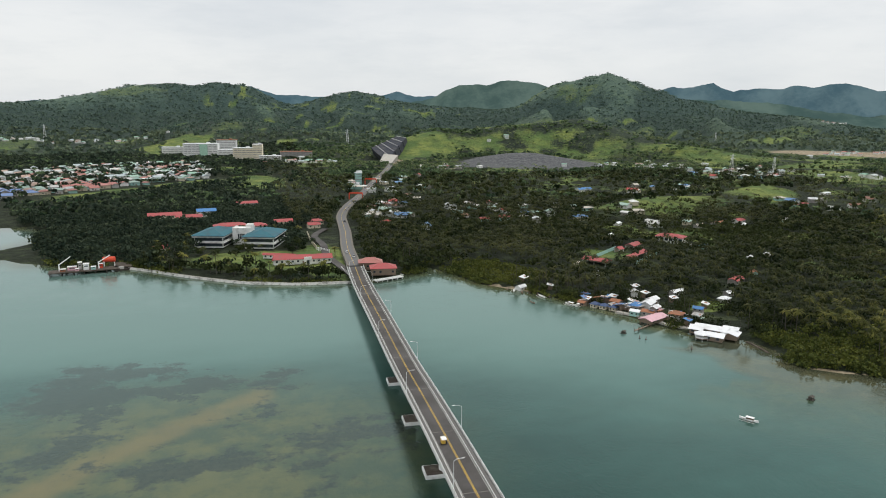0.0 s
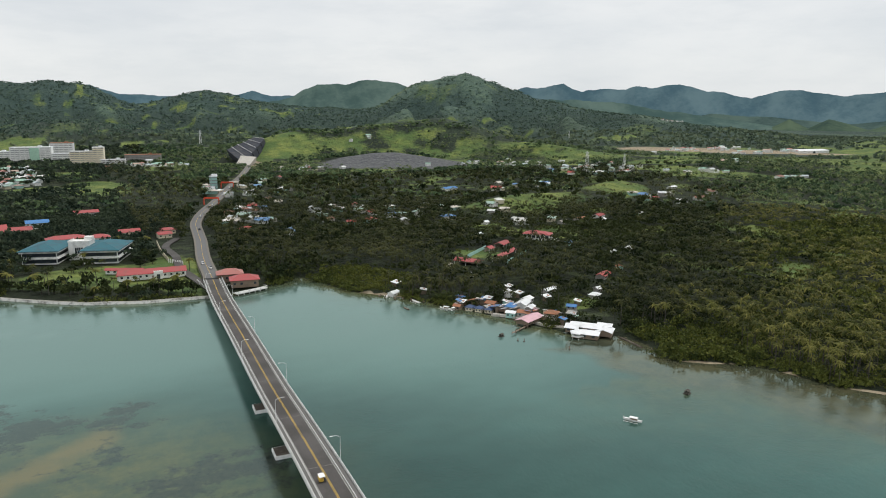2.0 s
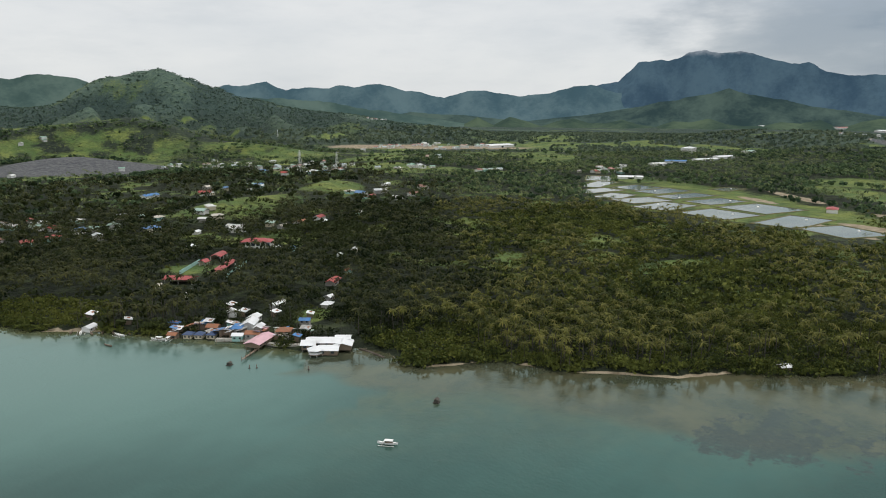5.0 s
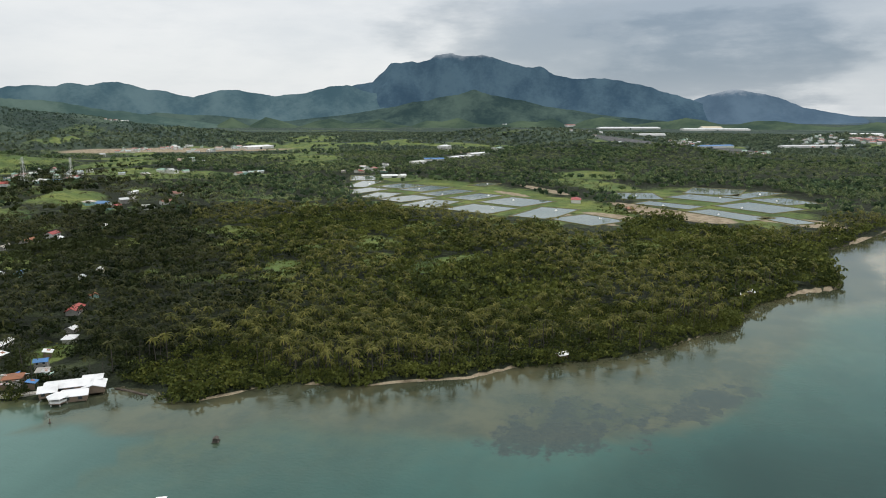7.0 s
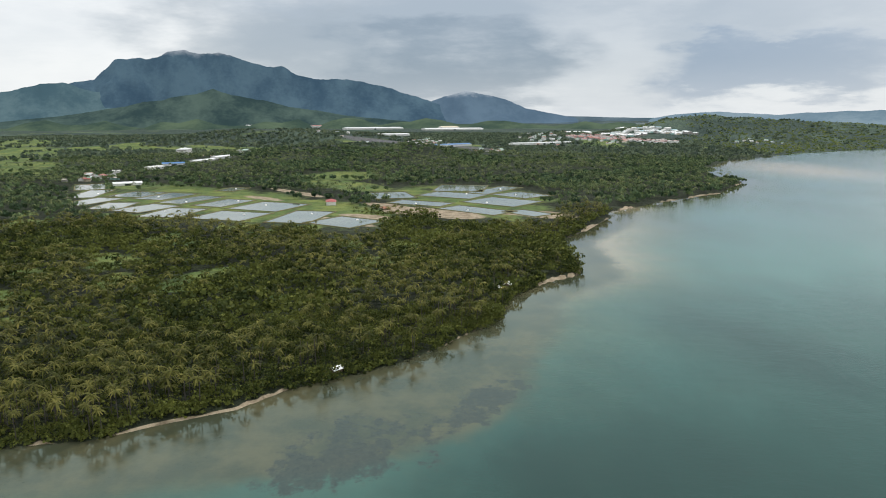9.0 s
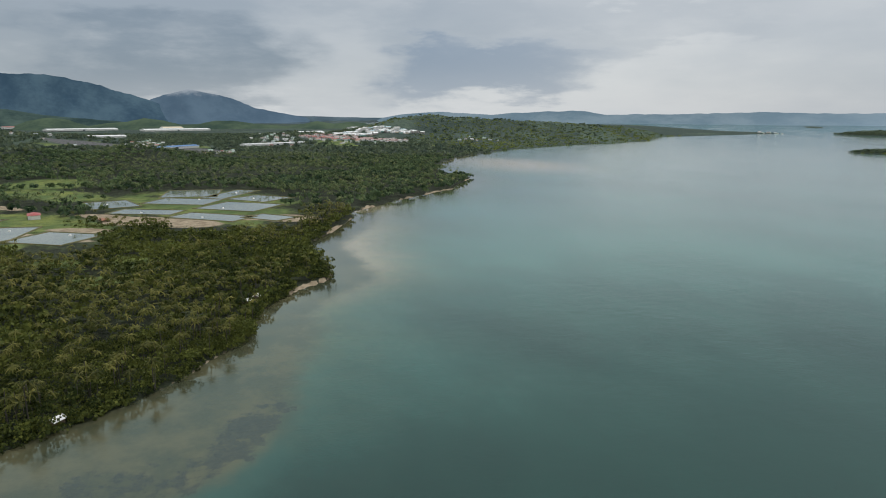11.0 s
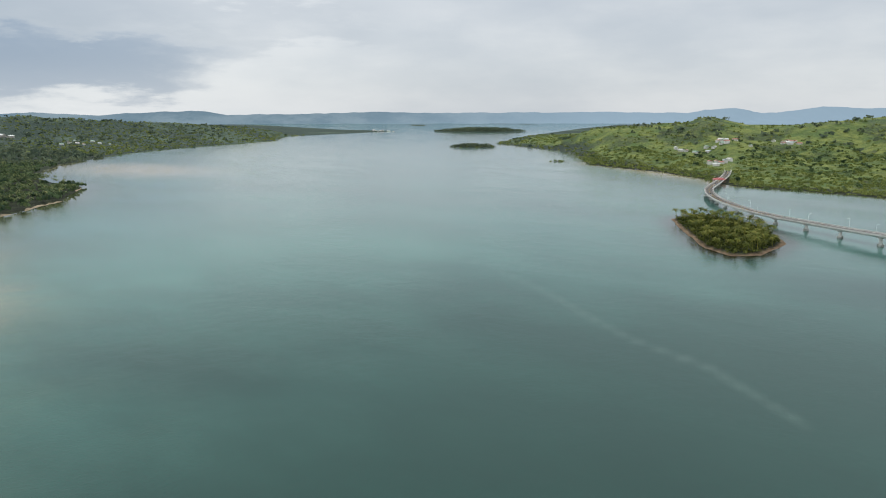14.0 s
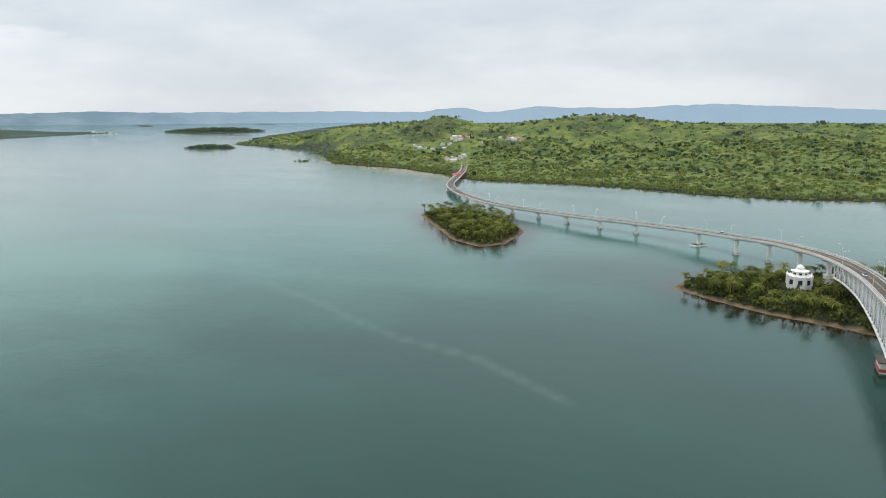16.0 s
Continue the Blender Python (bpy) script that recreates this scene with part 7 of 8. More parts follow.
def gantries():
    for (x, y, turn, w) in ((128, 783, 70, 15), (172, 930, 70, 15)):
        z = float(height(np.array([float(x)]), np.array([float(y)]))[0]) + 0.3
        g = thing("road_gantry", "red welcome arch across the road", "gantry", pose(x, y, z, 0, 0, turn - 90))
        part("beam", boxes("beam", [(0, 0, 6.8, w, 0.8, 1.8)], M["orange"], 0.05), g)
        for s in (-1, 1):
            part("post", boxes("post", [(s * w / 2, 0, 3, 1.0, 1.0, 6.6)], M["orange"], 0.05), g)
        NO_TREES.append((x, y - 12, 16, 22, 0))
    for x, y, h in ((-475, 2100, 40), (254, 1660, 34), (725, 915, 34), (846, 965, 26), (560, 1700, 22), (900, 1720, 22), (1210, 1600, 20)):
        z = float(height(np.array([float(x)]), np.array([float(y)]))[0])
        p = thing("pylon", "grey steel lattice mast on open ground", "pylon", pose(x, y, z - 0.5))
        b = h * 0.09
        for sx in (-1, 1):
            for sy in (-1, 1):
                part("leg", rods("leg", [((sx * b, sy * b, 0), (sx * b * 0.2, sy * b * 0.2, h))], 0.35, M["steel"]), p)
        part("bracing", rods("bracing", [((-b * (1 - 0.8 * t), s * b * (1 - 0.8 * t), h * t), (b * (0.92 - 0.8 * t), s * b * (0.92 - 0.8 * t), h * (t + 0.1))) for t in np.arange(0, 0.9, 0.1) for s in (-1, 1)], 0.2, M["steel"]), p)
        part("crossarm", rods("crossarm", [((-b * 1.6, 0, h * q), (b * 1.6, 0, h * q)) for q in (0.8, 0.92)], 0.3, M["steel"]), p)
    # the lined cutting above the end of the road
    c = thing("lined_cutting", "dark lined hillside cutting with pale berms", "embankment")
    a1, b1 = Vector((270, 1300, 8)), Vector((352, 1480, 44))
    left0, left1 = Vector((258, 1385, 28)), Vector((336, 1500, 46))
    for k in range(5):
        t0, t1 = k / 5, (k + 0.9) / 5
        q = [a1.lerp(b1, t0), left0.lerp(left1, t0), left0.lerp(left1, t1), a1.lerp(b1, t1)]
        v = q + [p - Vector((-6, -6, 14)) for p in q]
        part("panel", mesh_of("panel", v, [(0, 1, 2, 3), (4, 7, 6, 5), (0, 4, 5, 1), (1, 5, 6, 2), (2, 6, 7, 3), (3, 7, 4, 0)], M["slate"]), c)
        part("berm", rods("berm", [(q[3] + Vector((-1, -1, 1)), q[2] + Vector((-1, -1, 1)))], 0.8, M["concrete"]), c)
    q = [Vector(w) for w in ((250, 1268, 7.5), (272, 1262, 7.5), (300, 1330, 17), (272, 1330, 20))]
    v = q + [w - Vector((0, -4, 9)) for w in q]
    part("apron", mesh_of("apron", v, [(0, 1, 2, 3), (4, 7, 6, 5), (0, 4, 5, 1), (1, 5, 6, 2), (2, 6, 7, 3), (3, 7, 4, 0)], M["stone"]), c, "pale bare apron below the lining")
    NO_TREES.append((320, 1370, 50, 110, -25))
    NO_TREES.append((470, 1130, 100, 62, -21))
    NO_TREES.extend([(1390, 1180, 280, 70, -38), (1960, 60, 150, 60, -45)])


gantries()



# ---- vegetation ----
rng = np.random.default_rng(7)


def strip(points, widths, k0, fold=0.0):
    """A leaf strip along points, its width across; two rows of quads when folded along the midrib."""
    p = np.array(points)
    t = np.gradient(p, axis=0)
    side = np.cross(t, (0, 0, 1.0))
    side /= np.maximum(np.linalg.norm(side, axis=1, keepdims=True), 1e-6)
    w = np.array(widths)[:, None] / 2
    drop = np.array([[0, 0, fold]])
    n = len(p)
    if not fold:
        v = np.vstack([p - side * w, p + side * w])
        f = [(k0 + i, k0 + i + 1, k0 + n + i + 1, k0 + n + i) for i in range(n - 1)]
    else:
        v = np.vstack([p - side * w - drop * w, p, p + side * w - drop * w])
        f = [(k0 + r * n + i, k0 + r * n + i + 1, k0 + (r + 1) * n + i + 1, k0 + (r + 1) * n + i) for r in range(2) for i in range(n - 1)]
    return v, f


def palm_crown(seed, fronds, segs, reach, fold, breadth=1.0):
    r = np.random.default_rng(seed)
    vs, fs, k = [], [], 0
    for i in range(fronds):
        a = 2 * math.pi * (i * 0.382 + r.uniform(-0.04, 0.04))
        up = r.uniform(-0.25, 1.05) if i else 1.2
        L = reach * r.uniform(0.85, 1.15)
        pts, z, x = [], 0.0, 0.0
        for s in np.linspace(0, 1, segs + 1):
            el = up - s * (1.0 + 0.5 * up)
            if s:
                x, z = x + math.cos(el) * L / segs, z + math.sin(el) * L / segs
            pts.append((x * math.cos(a), x * math.sin(a), z))
        wide = 1.35 * reach / 4 * breadth
        ws = [0.25 * wide] + [wide * (1 - 0.75 * (j / segs) ** 2) for j in range(1, segs + 1)]
        v, f = strip(pts, ws, k, fold)
        vs.append(v)
        fs += f
        k += len(v)
    return np.vstack(vs), np.array(fs)


def trunk_tube(h, r0, r1, n=4, lean=(0, 0)):
    hs = (0.0, 0.5, 1.0)
    v = [(lean[0] * t * t + (r0 + (r1 - r0) * t) * math.cos(2 * math.pi * i / n), lean[1] * t * t + (r0 + (r1 - r0) * t) * math.sin(2 * math.pi * i / n), h * t - (0.6 if t == 0 else 0)) for t in hs for i in range(n)]
    f = [(k * n + i, k * n + (i + 1) % n, (k + 1) * n + (i + 1) % n, (k + 1) * n + i) for k in range(2) for i in range(n)]
    return np.array(v), np.array(f)


def leaf_crown(seed, n, rx, rz, size, zc):
    """Leaf clumps on several lobes, each clump a tilted quad."""
    r = np.random.default_rng(seed)
    lobes = [(r.normal(0, 0.42, 3) * (rx, rx, rz * 0.7), r.uniform(0.45, 0.75)) for _ in range(5)]
    vs = []
    for i in range(n):
        c, k = lobes[i % 5]
        d = r.normal(0, 1, 3)
        d[2] = abs(d[2]) * 0.9 - 0.15
        d /= np.linalg.norm(d)
        p = c + d * (rx, rx, rz) * k * r.uniform(0.75, 1.05) + (0, 0, zc)
        nrm = d + r.normal(0, 0.5, 3)
        nrm /= np.linalg.norm(nrm)
        u = np.cross(nrm, r.normal(0, 1, 3))
        u /= np.linalg.norm(u)
        w = np.cross(nrm, u)
        s = size * r.uniform(0.6, 1.2)
        vs.append([p - u * s - w * s * 0.4, p - u * s * 0.3 + w * s * 0.8, p + u * s, p + u * s * 0.2 - w * s * 0.9])
    return np.array(vs).reshape(-1, 3), np.arange(4 * n).reshape(-1, 4)


def planted(name, protos, pos, size, material, label, category):
    """Many copies of a few shapes joined into one mesh, each turned and sized by chance."""
    vs, fs, tints, k = [], [], [], 0
    pick = rng.integers(0, len(protos), len(pos))
    for i, (pv, pf) in enumerate(protos):
        p, s = pos[pick == i], size[pick == i]
        if not len(p):
            continue
        a = rng.uniform(0, 2 * math.pi, len(p))
        c, sn = np.cos(a) * s, np.sin(a) * s
        v = np.empty((len(p), len(pv), 3))
        v[:, :, 0] = c[:, None] * pv[:, 0] - sn[:, None] * pv[:, 1] + p[:, :1]
        v[:, :, 1] = sn[:, None] * pv[:, 0] + c[:, None] * pv[:, 1] + p[:, 1:2]
        v[:, :, 2] = s[:, None] * pv[:, 2] + p[:, 2:3]
        lean = rng.normal(0, 0.06, (len(p), 2)) * (pv[:, 2].max() > 7)
        v[:, :, 0] += lean[:, :1] * pv[:, 2]
        v[:, :, 1] += lean[:, 1:] * pv[:, 2]
        f = pf[None] + (np.arange(len(p)) * len(pv))[:, None, None] + k
        vs.append(v.reshape(-1, 3))
        fs.append(f.reshape(-1, 4))
        tints.append(np.repeat(1.0 + rng.random(len(p)), len(pv)))
        k += v.shape[0] * v.shape[1]
    if vs:
        me = big_mesh(name, drawn_in(np.vstack(vs)), np.vstack(fs), material)
        float_attr(me, "tint", np.concatenate(tints))
        tagged(new(name, me), label, category, kind="stuff")


def joined(*meshes):
    vs, fs, k = [], [], 0
    for v, f in meshes:
        vs.append(v)
        fs.append(f + k)
        k += len(v)
    return np.vstack(vs), np.vstack(fs)


def scattered(cell, r0, r1, az0=-19.0, az1=196.0):
    """Jittered points of a square grid within two radii and the bearings that the flight looks to."""
    n = int(2 * r1 / cell) + 1
    g = (np.arange(n) - n / 2) * cell
    x, y = np.meshgrid(g, g)
    x, y = x.ravel() + rng.uniform(-0.48, 0.48, n * n) * cell, y.ravel() + rng.uniform(-0.48, 0.48, n * n) * cell
    r, az = np.hypot(x, y), np.degrees(np.arctan2(x, y))
    az = np.where(az < -90, az + 360, az)
    ok = (r > r0) & (r < r1) & (az > az0) & (az < az1)
    return x[ok] + EYE[0], y[ok] + EYE[1]


BRIDGE_XY = np.vstack([DECK[::2, :2], ROADLINE[::2, :2]])


def clear_of(x, y):
    ok = np.ones(len(x), bool)
    for cx, cy, a, b, turn in NO_TREES:
        c, s = math.cos(radians(turn)), math.sin(radians(turn))
        p, q = (x - cx) * c + (y - cy) * s, -(x - cx) * s + (y - cy) * c
        ok &= ~((np.abs(p) < a) & (np.abs(q) < b))
    near = np.full(len(x), 1e9)
    for bx, by in BRIDGE_XY:
        near = np.minimum(near, (x - bx) ** 2 + (y - by) ** 2)
    return ok & (near > 10 ** 2)




def wood():
    heights = (7, 8.5, 10, 6, 9)
    palms = [(v + (0, 0, h), f) for (v, f), h in zip([palm_crown(s, 12, 3, 2.55, 0) for s in range(5)], heights)]
    near_palms = [(v + (0, 0, h), f) for (v, f), h in zip([palm_crown(s, 20, 4, 2.8, 0, 0.55) for s in range(200, 205)], heights)]
    trunks = [trunk_tube(h, 0.2, 0.13, 3) for h in heights]
    broad = [leaf_crown(s, 31, 3.3, 2.7, 0.88, 3.4) for s in range(10, 15)]
    near_broad = [leaf_crown(s, 92, 3.2, 2.6, 0.44, 3.0) for s in range(210, 215)]
    under = [leaf_crown(s, 30, 2.1, 1.7, 0.46, 0.9) for s in range(216, 220)]
    thick = [leaf_crown(s, 70, 2.2, 1.7, 0.36, 1.0) for s in range(24, 28)]
    flat = [leaf_crown(s, 20, 2.6, 1.0, 0.85, 0.5) for s in range(124, 128)]
    flat_far = [leaf_crown(s, 8, 7.0, 2.0, 3.4, 0.8) for s in range(128, 131)]
    far_palm = [(v + (0, 0, h), f) for (v, f), h in zip([palm_crown(s, 9, 2, 4.0, 0) for s in range(30, 33)], (9, 11, 10))]
    far_broad = [leaf_crown(s, 13, 4.6, 3.4, 2.0, 3.8) for s in range(40, 44)]
    dist_broad = [leaf_crown(s, 8, 7.5, 3.8, 3.7, 2.6) for s in range(50, 53)]

    for band, (cell, r0, r1) in enumerate(((4.5, 150, 720), (9.6, 720, 1600), (21.0, 1600, 3300))):
        x, y = scattered(cell, r0, r1)
        d = coast(x, y)
        ok = d > (np.where(y > -300, 4.2 * sandy(x, y), 0) + 0.4 if band == 0 else 0.4)
        x, y, d = x[ok], y[ok], d[ok]
        ok = clear_of(x, y)
        x, y, d = x[ok], y[ok], d[ok]
        g = grassy(x, y, d)
        bare = np.maximum(blotch(x, y, BARE), blotch(x, y, YARD))
        steep = (height(x, y, d) > 45) & (y > 0) if band == 2 else np.zeros(len(x), bool)
        kept = rng.random(len(x)) > np.clip(g * np.where(y < -700, 0.55, 1.15), 0, 0.985)
        ok = kept & (bare < 0.45) & ~steep & ~((band == 2) & (y < -250) & (np.hypot(x, y) > 2300) & (rng.random(len(x)) < 0.25))
        if band == 0:
            low = ~kept & (bare < 0.45) & (x > 200) & (y < 600) & (fbm(x, y, 14, 3, 141) > 0.42)
            planted("clearing_scrub", under, np.stack([x[low], y[low], height(x[low], y[low], d[low])], -1), rng.uniform(0.5, 1.1, low.sum()), M["mangrove"], "yellow-green scrub in clearings of the grove", "scrub")
        x, y, d = x[ok], y[ok], d[ok]
        z = height(x, y, d)
        pos = np.stack([x, y, z], -1)
        mix = fbm(x, y, 90, 3, 101) + 0.5 * (rng.random(len(x)) - 0.5)
        west = y < -700
        marsh = ((np.hypot(x - 225, y - 226) < 26) | ((np.hypot((x - 165) / 55, (y - 410) / 32) < 1) & (d < 40))) & ~west
        isle = (np.hypot(x - 280, y + 530) < 120) | (np.hypot(x - 20, y + 350) < 130)
        bay = (x < 45) & (y > 500)
        is_palm = (mix > (0.55 if band == 0 else 0.50)) & ~bay & ~west & ~marsh & ~isle & (z < 60) & (y < 1500)
        low_edge = (d < 7) & (band == 0) & (rng.random(len(x)) < 0.6)
        is_palm &= ~low_edge
        is_shrub = (marsh | (west & (rng.random(len(x)) < np.where(d < 190, 0.97, 0.82)))) & ~isle
        is_broad = ~is_palm & ~is_shrub & ~isle
        size = rng.uniform(0.75, 1.25, len(x))
        if band == 0:
            size = np.where(is_palm, rng.uniform(0.85, 1.35, len(x)), np.where(rng.random(len(x)) < 0.12, rng.uniform(1.2, 1.55, len(x)), rng.uniform(0.65, 1.1, len(x))))
            # trees on this side take the leaf copies with shade in their colour
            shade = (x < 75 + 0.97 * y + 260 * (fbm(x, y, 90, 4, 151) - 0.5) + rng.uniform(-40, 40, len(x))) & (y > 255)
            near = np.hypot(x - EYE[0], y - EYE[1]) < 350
            tree_rows = (("coconut_grove", is_palm & ~shade, palms, near_palms, "palm", "dense grove of olive-green coconut palms", "palms"), ("dark_coconut_grove", is_palm & shade, palms, near_palms, "palm_shaded", "coconut palms behind the village, shade put into their frond colour", "palms"),
                         ("broadleaf_wood", is_broad & ~shade, broad, near_broad, "leaf", "thick olive-green broadleaf trees along the shore", "woods"), ("dark_broadleaf_wood", is_broad & shade & (x > 70), broad, near_broad, "leaf_shaded", "broadleaf wood behind the village, shade put into its leaf colour", "woods"),
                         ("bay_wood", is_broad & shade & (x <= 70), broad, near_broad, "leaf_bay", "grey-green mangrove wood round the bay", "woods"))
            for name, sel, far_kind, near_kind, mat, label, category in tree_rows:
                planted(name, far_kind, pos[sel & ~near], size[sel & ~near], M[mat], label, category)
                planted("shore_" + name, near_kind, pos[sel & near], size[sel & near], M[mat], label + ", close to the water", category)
            edge = is_palm & (d < 25)
            planted("grove_trunks", trunks, pos[edge], size[edge], M["bark"], "thin grey trunks of the coconut grove", "trunks")
            # bushes that fill the ground between the trunks
            ux, uy = scattered(4.1, 150, 350, -19, 100)
            ud = coast(ux, uy)
            ok = ud > 4.0 * sandy(ux, uy) + 0.5
            ux, uy, ud = ux[ok], uy[ok], ud[ok]
            ok = clear_of(ux, uy) & (rng.random(len(ux)) > grassy(ux, uy, ud))
            ux, uy, ud = ux[ok], uy[ok], ud[ok]
            shaded_side = (ux < 90 + 0.99 * uy) & (uy > 255)
            for name, sel, mat in (("undergrowth", ~shaded_side, "leaf"), ("dark_undergrowth", shaded_side, "leaf_shaded")):
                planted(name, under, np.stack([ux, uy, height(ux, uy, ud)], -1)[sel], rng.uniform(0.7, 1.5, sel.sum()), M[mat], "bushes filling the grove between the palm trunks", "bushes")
            planted("mangrove", thick, pos[is_shrub], size[is_shrub] * 1.5, M["mangrove"], "low yellow-green mangrove at the water's edge", "mangrove")
        elif band == 1:
            # inland trees given the same shade-darkened leaf copies
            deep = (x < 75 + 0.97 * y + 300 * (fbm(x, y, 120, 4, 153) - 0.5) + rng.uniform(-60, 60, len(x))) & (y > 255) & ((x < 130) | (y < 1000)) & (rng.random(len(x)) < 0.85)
            for name, sel, mat, label in (("inland_palms", is_palm & ~deep, "palm_mid", "coconut palms scattered through inland woods"), ("dark_inland_palms", is_palm & deep, "palm_shaded", "coconut palms inland of the village, shade put into their frond colour")):
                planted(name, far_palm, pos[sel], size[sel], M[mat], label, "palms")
            for name, sel, mat, label in (("inland_wood", is_broad & ~deep, "leaf_mid", "thick green inland woods"), ("dark_inland_wood", is_broad & deep & (x > 100), "leaf_shaded", "woods behind the village, shade put into their leaf colour"),
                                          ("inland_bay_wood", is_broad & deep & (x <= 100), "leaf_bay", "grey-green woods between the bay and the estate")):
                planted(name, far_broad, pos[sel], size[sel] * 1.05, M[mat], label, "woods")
            planted("shore_scrub", flat, pos[is_shrub], size[is_shrub] * 1.5, M["west_scrub"], "bright green mangrove and scrub on the low shore", "scrub")
        else:
            planted("far_wood", dist_broad, pos[~is_shrub], size[~is_shrub], M["leaf_far"], "distant woods on the plain and hills, haze put into their leaf colour", "woods")
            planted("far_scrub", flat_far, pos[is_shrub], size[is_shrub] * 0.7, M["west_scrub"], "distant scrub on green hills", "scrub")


# low growth that closes the wood down to the waterline, and the trees on the first range
def edges():
    x, y = scattered(2.3, 150, 620)
    d = coast(x, y)
    ok = (d > -1.2) & (d < 8) & (y > -60)
    x, y, d = x[ok], y[ok], d[ok]
    ok = clear_of(x, y) & (fbm(x, y, 16, 3, 131) > 0.36) & (d > 4.5 * sandy(x, y) - 1.2)
    x, y, d = x[ok], y[ok], d[ok]
    low = [leaf_crown(s, 30, 1.5, 1.3, 0.42, 0.9) for s in (111, 112, 113)]
    planted("shore_bushes", low, np.stack([x, y, np.maximum(height(x, y, d), 0.1)], -1), rng.uniform(0.7, 1.6, len(x)), M["leaf"], "low dark bushes hanging over the muddy shore", "bushes")
    x, y = scattered(13.5, 1650, 2750, -19, 60)
    d = coast(x, y)
    z = height(x, y, d)
    g = grassy(x, y, d)
    ok = (z > 45) & (y > 0) & (rng.random(len(x)) > np.maximum(g * 1.2, 0.75 * step(spur(x, y), 0.45, 0.8)))
    x, y, z = x[ok], y[ok], z[ok]
    hill_tree = [leaf_crown(s, 6, 5.4, 2.0, 2.6, 0.6) for s in range(54, 57)]
    planted("hill_wood", hill_tree, np.stack([x, y, z], -1), rng.uniform(0.6, 1.3, len(x)), M["leaf_hill"], "trees covering the first range of hills, blue haze in their leaf colour", "woods")


# trees of the low islands down the strait
def far_islands():
    for cx, cy, rx, ry, turn in SPECKS[:1] + SPECKS[2:3]:
        cell = 7.0 if rx < 100 else 17.0
        g = np.arange(-rx, rx, cell)
        u, v = (q.ravel() for q in np.meshgrid(g, g))
        u, v = u + rng.uniform(-0.4, 0.4, len(u)) * cell, v + rng.uniform(-0.4, 0.4, len(u)) * cell
        c, sn = math.cos(radians(turn)), math.sin(radians(turn))
        x, y = cx + u * c + v * sn, cy - u * sn + v * c
        d = coast(x, y)
        x, y, d = x[d > 1], y[d > 1], d[d > 1]
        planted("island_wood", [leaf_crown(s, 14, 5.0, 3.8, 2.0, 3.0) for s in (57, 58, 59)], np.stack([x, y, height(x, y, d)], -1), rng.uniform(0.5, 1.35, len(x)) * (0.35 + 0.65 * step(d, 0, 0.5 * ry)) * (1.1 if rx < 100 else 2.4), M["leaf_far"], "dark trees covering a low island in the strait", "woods")


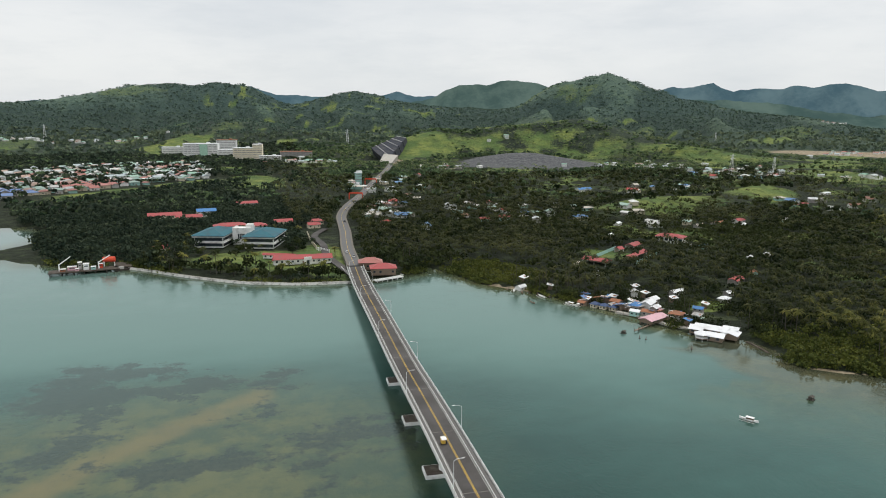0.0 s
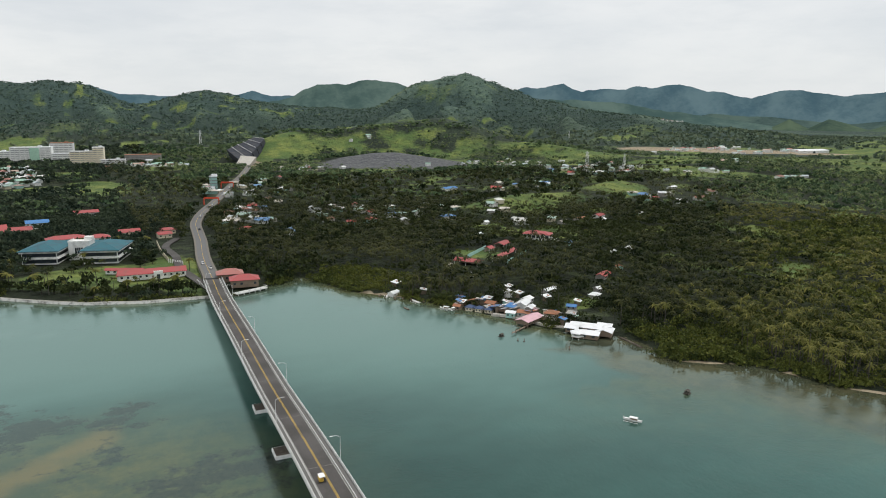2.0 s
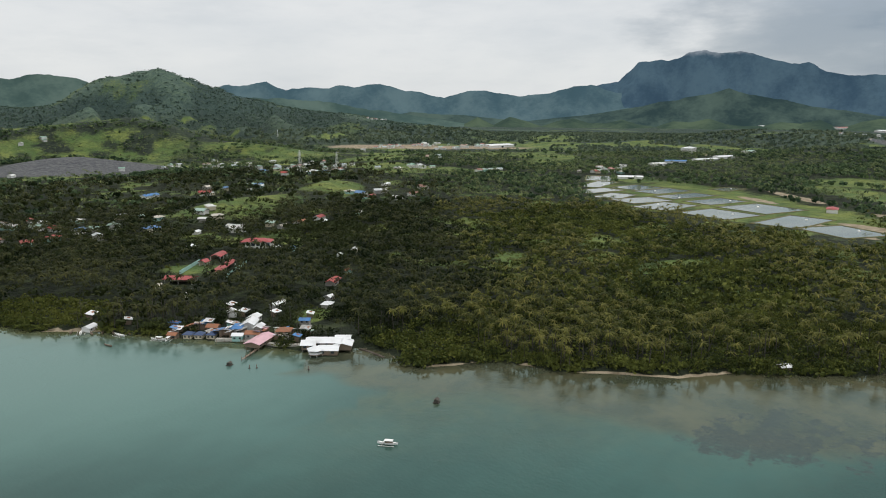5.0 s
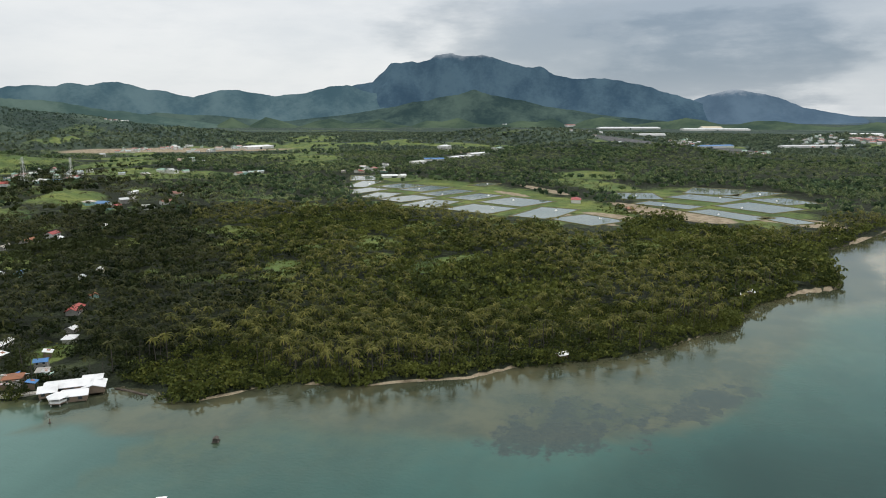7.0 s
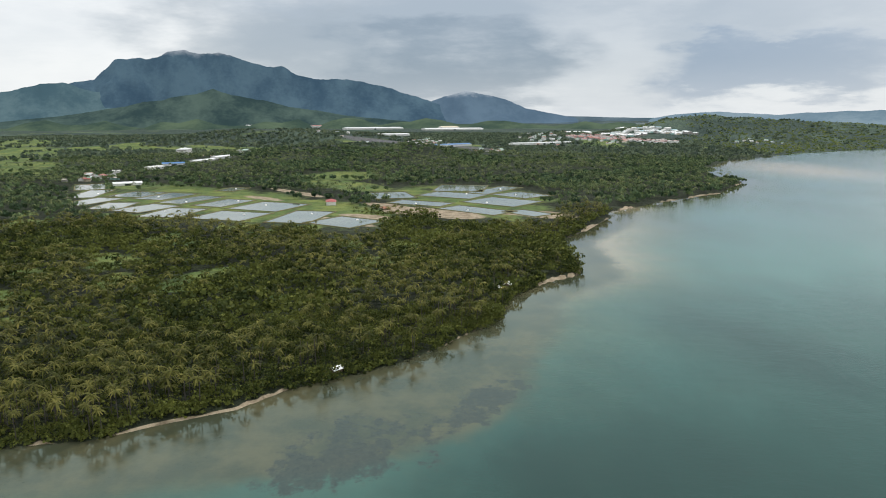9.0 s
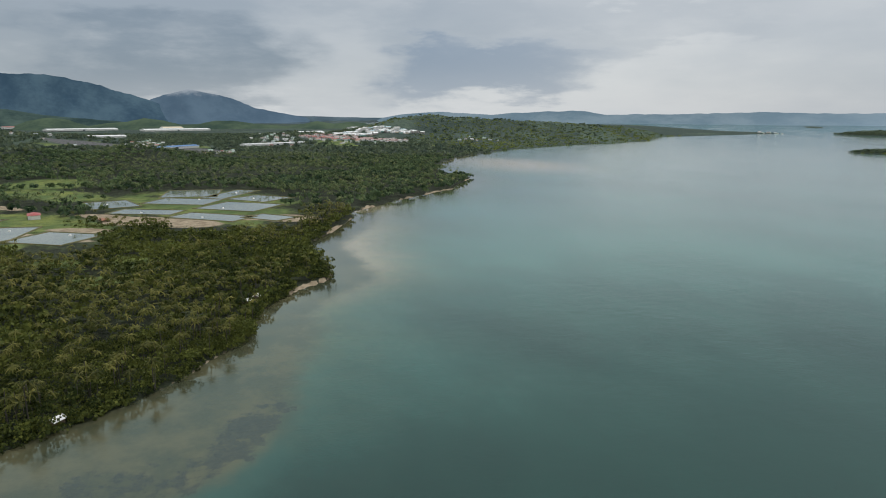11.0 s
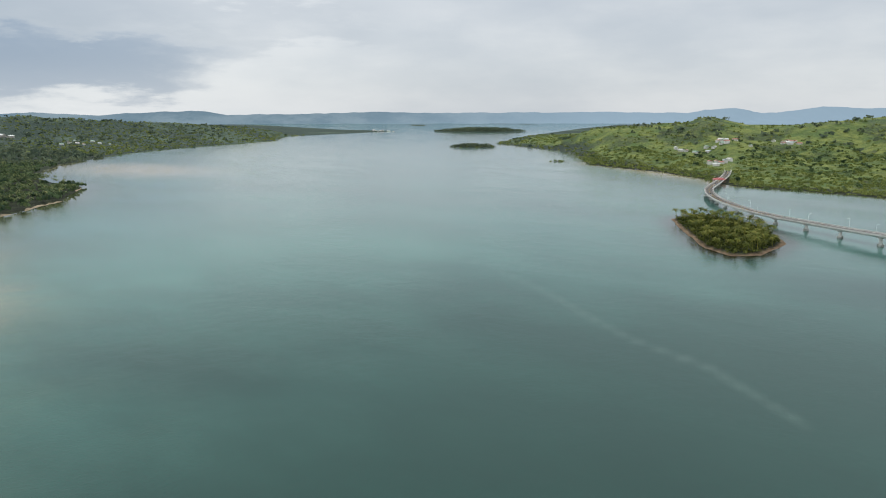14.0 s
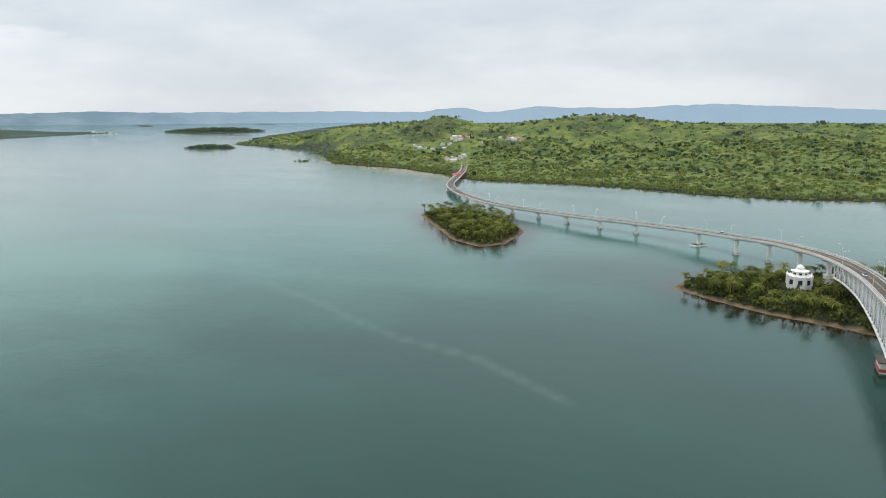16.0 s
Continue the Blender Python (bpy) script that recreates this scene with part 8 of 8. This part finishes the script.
# palms and bushes of the two islets, each a tree of its own
def islet_trees():
    kinds, shapes, rest, count = [], [], [], 0
    for s, h in ((61, 8.0), (62, 9.5), (63, 6.0), (64, 10.5)):
        cv, cf = palm_crown(s, 24, 4, 4.6, 0.5, 0.55)
        tv, tf = trunk_tube(h, 0.28, 0.16, 6, (0.9, 0.4))
        crown = big_mesh("crown", cv + (0.9, 0.4, h), cf, M["palm_bright"])
        trunk = big_mesh("trunk", tv, tf, M["bark"])
        kinds.append((crown, trunk))
        shapes.append(joined((cv + (0.9, 0.4, h), cf), (tv, tf)))
    ux, uy = scattered(3.5, 250, 800, 120, 196)
    ud = np.maximum(inland(ux, uy, np.array(ISLE_ROUND, float)), inland(ux, uy, np.array(ISLE_BRIDGE, float)))
    ok = (ud > 4.0) & (np.hypot(ux - 39, uy + 369) > 9)
    ux, uy = ux[ok], uy[ok]
    planted("islet_undergrowth", [leaf_crown(s, 14, 2.0, 1.6, 0.75, 0.9) for s in (81, 82, 83)], np.stack([ux, uy, height(ux, uy)], -1), rng.uniform(0.6, 1.4, len(ux)), M["leaf"], "dense green undergrowth covering the islets", "undergrowth")
    bushes = [leaf_crown(s, 60, 2.6, 2.2, 0.75, 1.5) for s in (71, 72, 73)]
    bush_me = [(big_mesh("crown", v, f, M["mangrove"]), big_mesh("trunk", *trunk_tube(2.0, 0.2, 0.1, 5), M["bark"])) for v, f in bushes]
    for poly, cell, label in ((ISLE_BRIDGE, 5.9, "coconut palm with arching fronds on the islet below the bridge"), (ISLE_ROUND, 7.2, "coconut palm with arching green fronds on a small islet")):
        poly = np.array(poly, float)
        (x0, y0), (x1, y1) = poly.min(0), poly.max(0)
        for gx in np.arange(x0, x1, cell):
            for gy in np.arange(y0, y1, cell):
                x, y = gx + rng.uniform(-3, 3), gy + rng.uniform(-3, 3)
                d = float(coast(np.array([x]), np.array([y]))[0])
                if d < 4.5 or any(abs(x - q[0]) < q[2] and abs(y - q[1]) < q[3] for q in NO_TREES[-40:] if q[0] < 400 and q[1] < -200) or abs(x - 18) < 9 and y > -340:
                    continue
                z = float(height(np.array([x]), np.array([y]))[0])
                palm = rng.random() < (0.8 if d < 25 else 0.65)
                # past the first 260 the palms of the islets are one joined stand
                if palm and count >= 260:
                    rest.append((x, y, z))
                    continue
                count += palm
                crown, trunk = kinds[rng.integers(4)] if palm else bush_me[rng.integers(3)]
                t = thing("palm_tree" if palm else "tree", label if palm else "leafy green tree among the palms of an islet", "palm tree" if palm else "tree",
                          pose(x, y, z - 0.1, rng.uniform(-4, 4), rng.uniform(-4, 4), rng.uniform(0, 360)) @ Matrix.Scale(rng.uniform(0.85, 1.2) if poly[0][0] > 200 else rng.uniform(0.62, 0.92), 4), "islet trees")
                part("crown", crown, t)
                part("trunk", trunk, t)
    if rest:
        planted("islet_palms", shapes, np.array(rest), rng.uniform(0.7, 1.0, len(rest)), M["palm_bright"], "dense stand of coconut palms on the islets", "palms")


wood()
edges()
far_islands()
islet_trees()


# shade trees of the waterfront grounds
def park_trees():
    kinds = []
    for s in (91, 92, 93):
        v, f = leaf_crown(s, 190, 4.2, 3.4, 0.75, 4.2)
        kinds.append((big_mesh("crown", v, f, M["leaf_shaded"]), big_mesh("trunk", *trunk_tube(3.6, 0.35, 0.2, 6), M["bark"])))
    cv, cf = palm_crown(95, 17, 4, 3.6, 0.5)
    palm = (big_mesh("crown", cv + (0.4, 0.2, 9.0), cf, M["palm"]), big_mesh("trunk", *trunk_tube(9.0, 0.24, 0.15, 6, (0.4, 0.2)), M["bark"]))
    spots = [(-60 + i * 3.6 + brng.uniform(-2, 2), 483 - i * 2.5 + brng.uniform(-2, 5)) for i in range(18)] + [(6 + i * 3.3 + brng.uniform(-2, 2), 430 - i * 0.6 + brng.uniform(-3, 5)) for i in range(17)]
    spots += [(-24, 508), (-16, 503), (-30, 520), (8, 508), (14, 502), (-2, 500), (36, 498), (44, 505), (10, 462), (4, 455), (-8, 470), (-20, 480), (18, 448), (46, 520), (38, 530), (-40, 500), (62, 470), (50, 440)]
    spots += [(brng.uniform(-58, -24), brng.uniform(486, 560)) for _ in range(16)] + [(brng.uniform(-10, 50), brng.uniform(560, 590)) for _ in range(14)] + [(4, 520), (2, 512), (33, 512), (40, 514), (30, 440), (36, 436), (24, 434), (-4, 440), (-14, 447), (12, 440)]
    for i, (x, y) in enumerate(spots):
        z = float(height(np.array([x]), np.array([y]))[0])
        tall = i % 4 == 3
        crown, trunk = palm if tall else kinds[i % 3]
        t = thing("palm_tree" if tall else "tree", "tall palm on the waterfront lawn" if tall else "round dark green shade tree on the waterfront lawn", "palm tree" if tall else "tree", pose(x, y, z - 0.1, 0, 0, brng.uniform(0, 360)) @ Matrix.Scale(brng.uniform(0.65, 1.1), 4), "park trees")
        part("crown", crown, t)
        part("trunk", trunk, t)


park_trees()
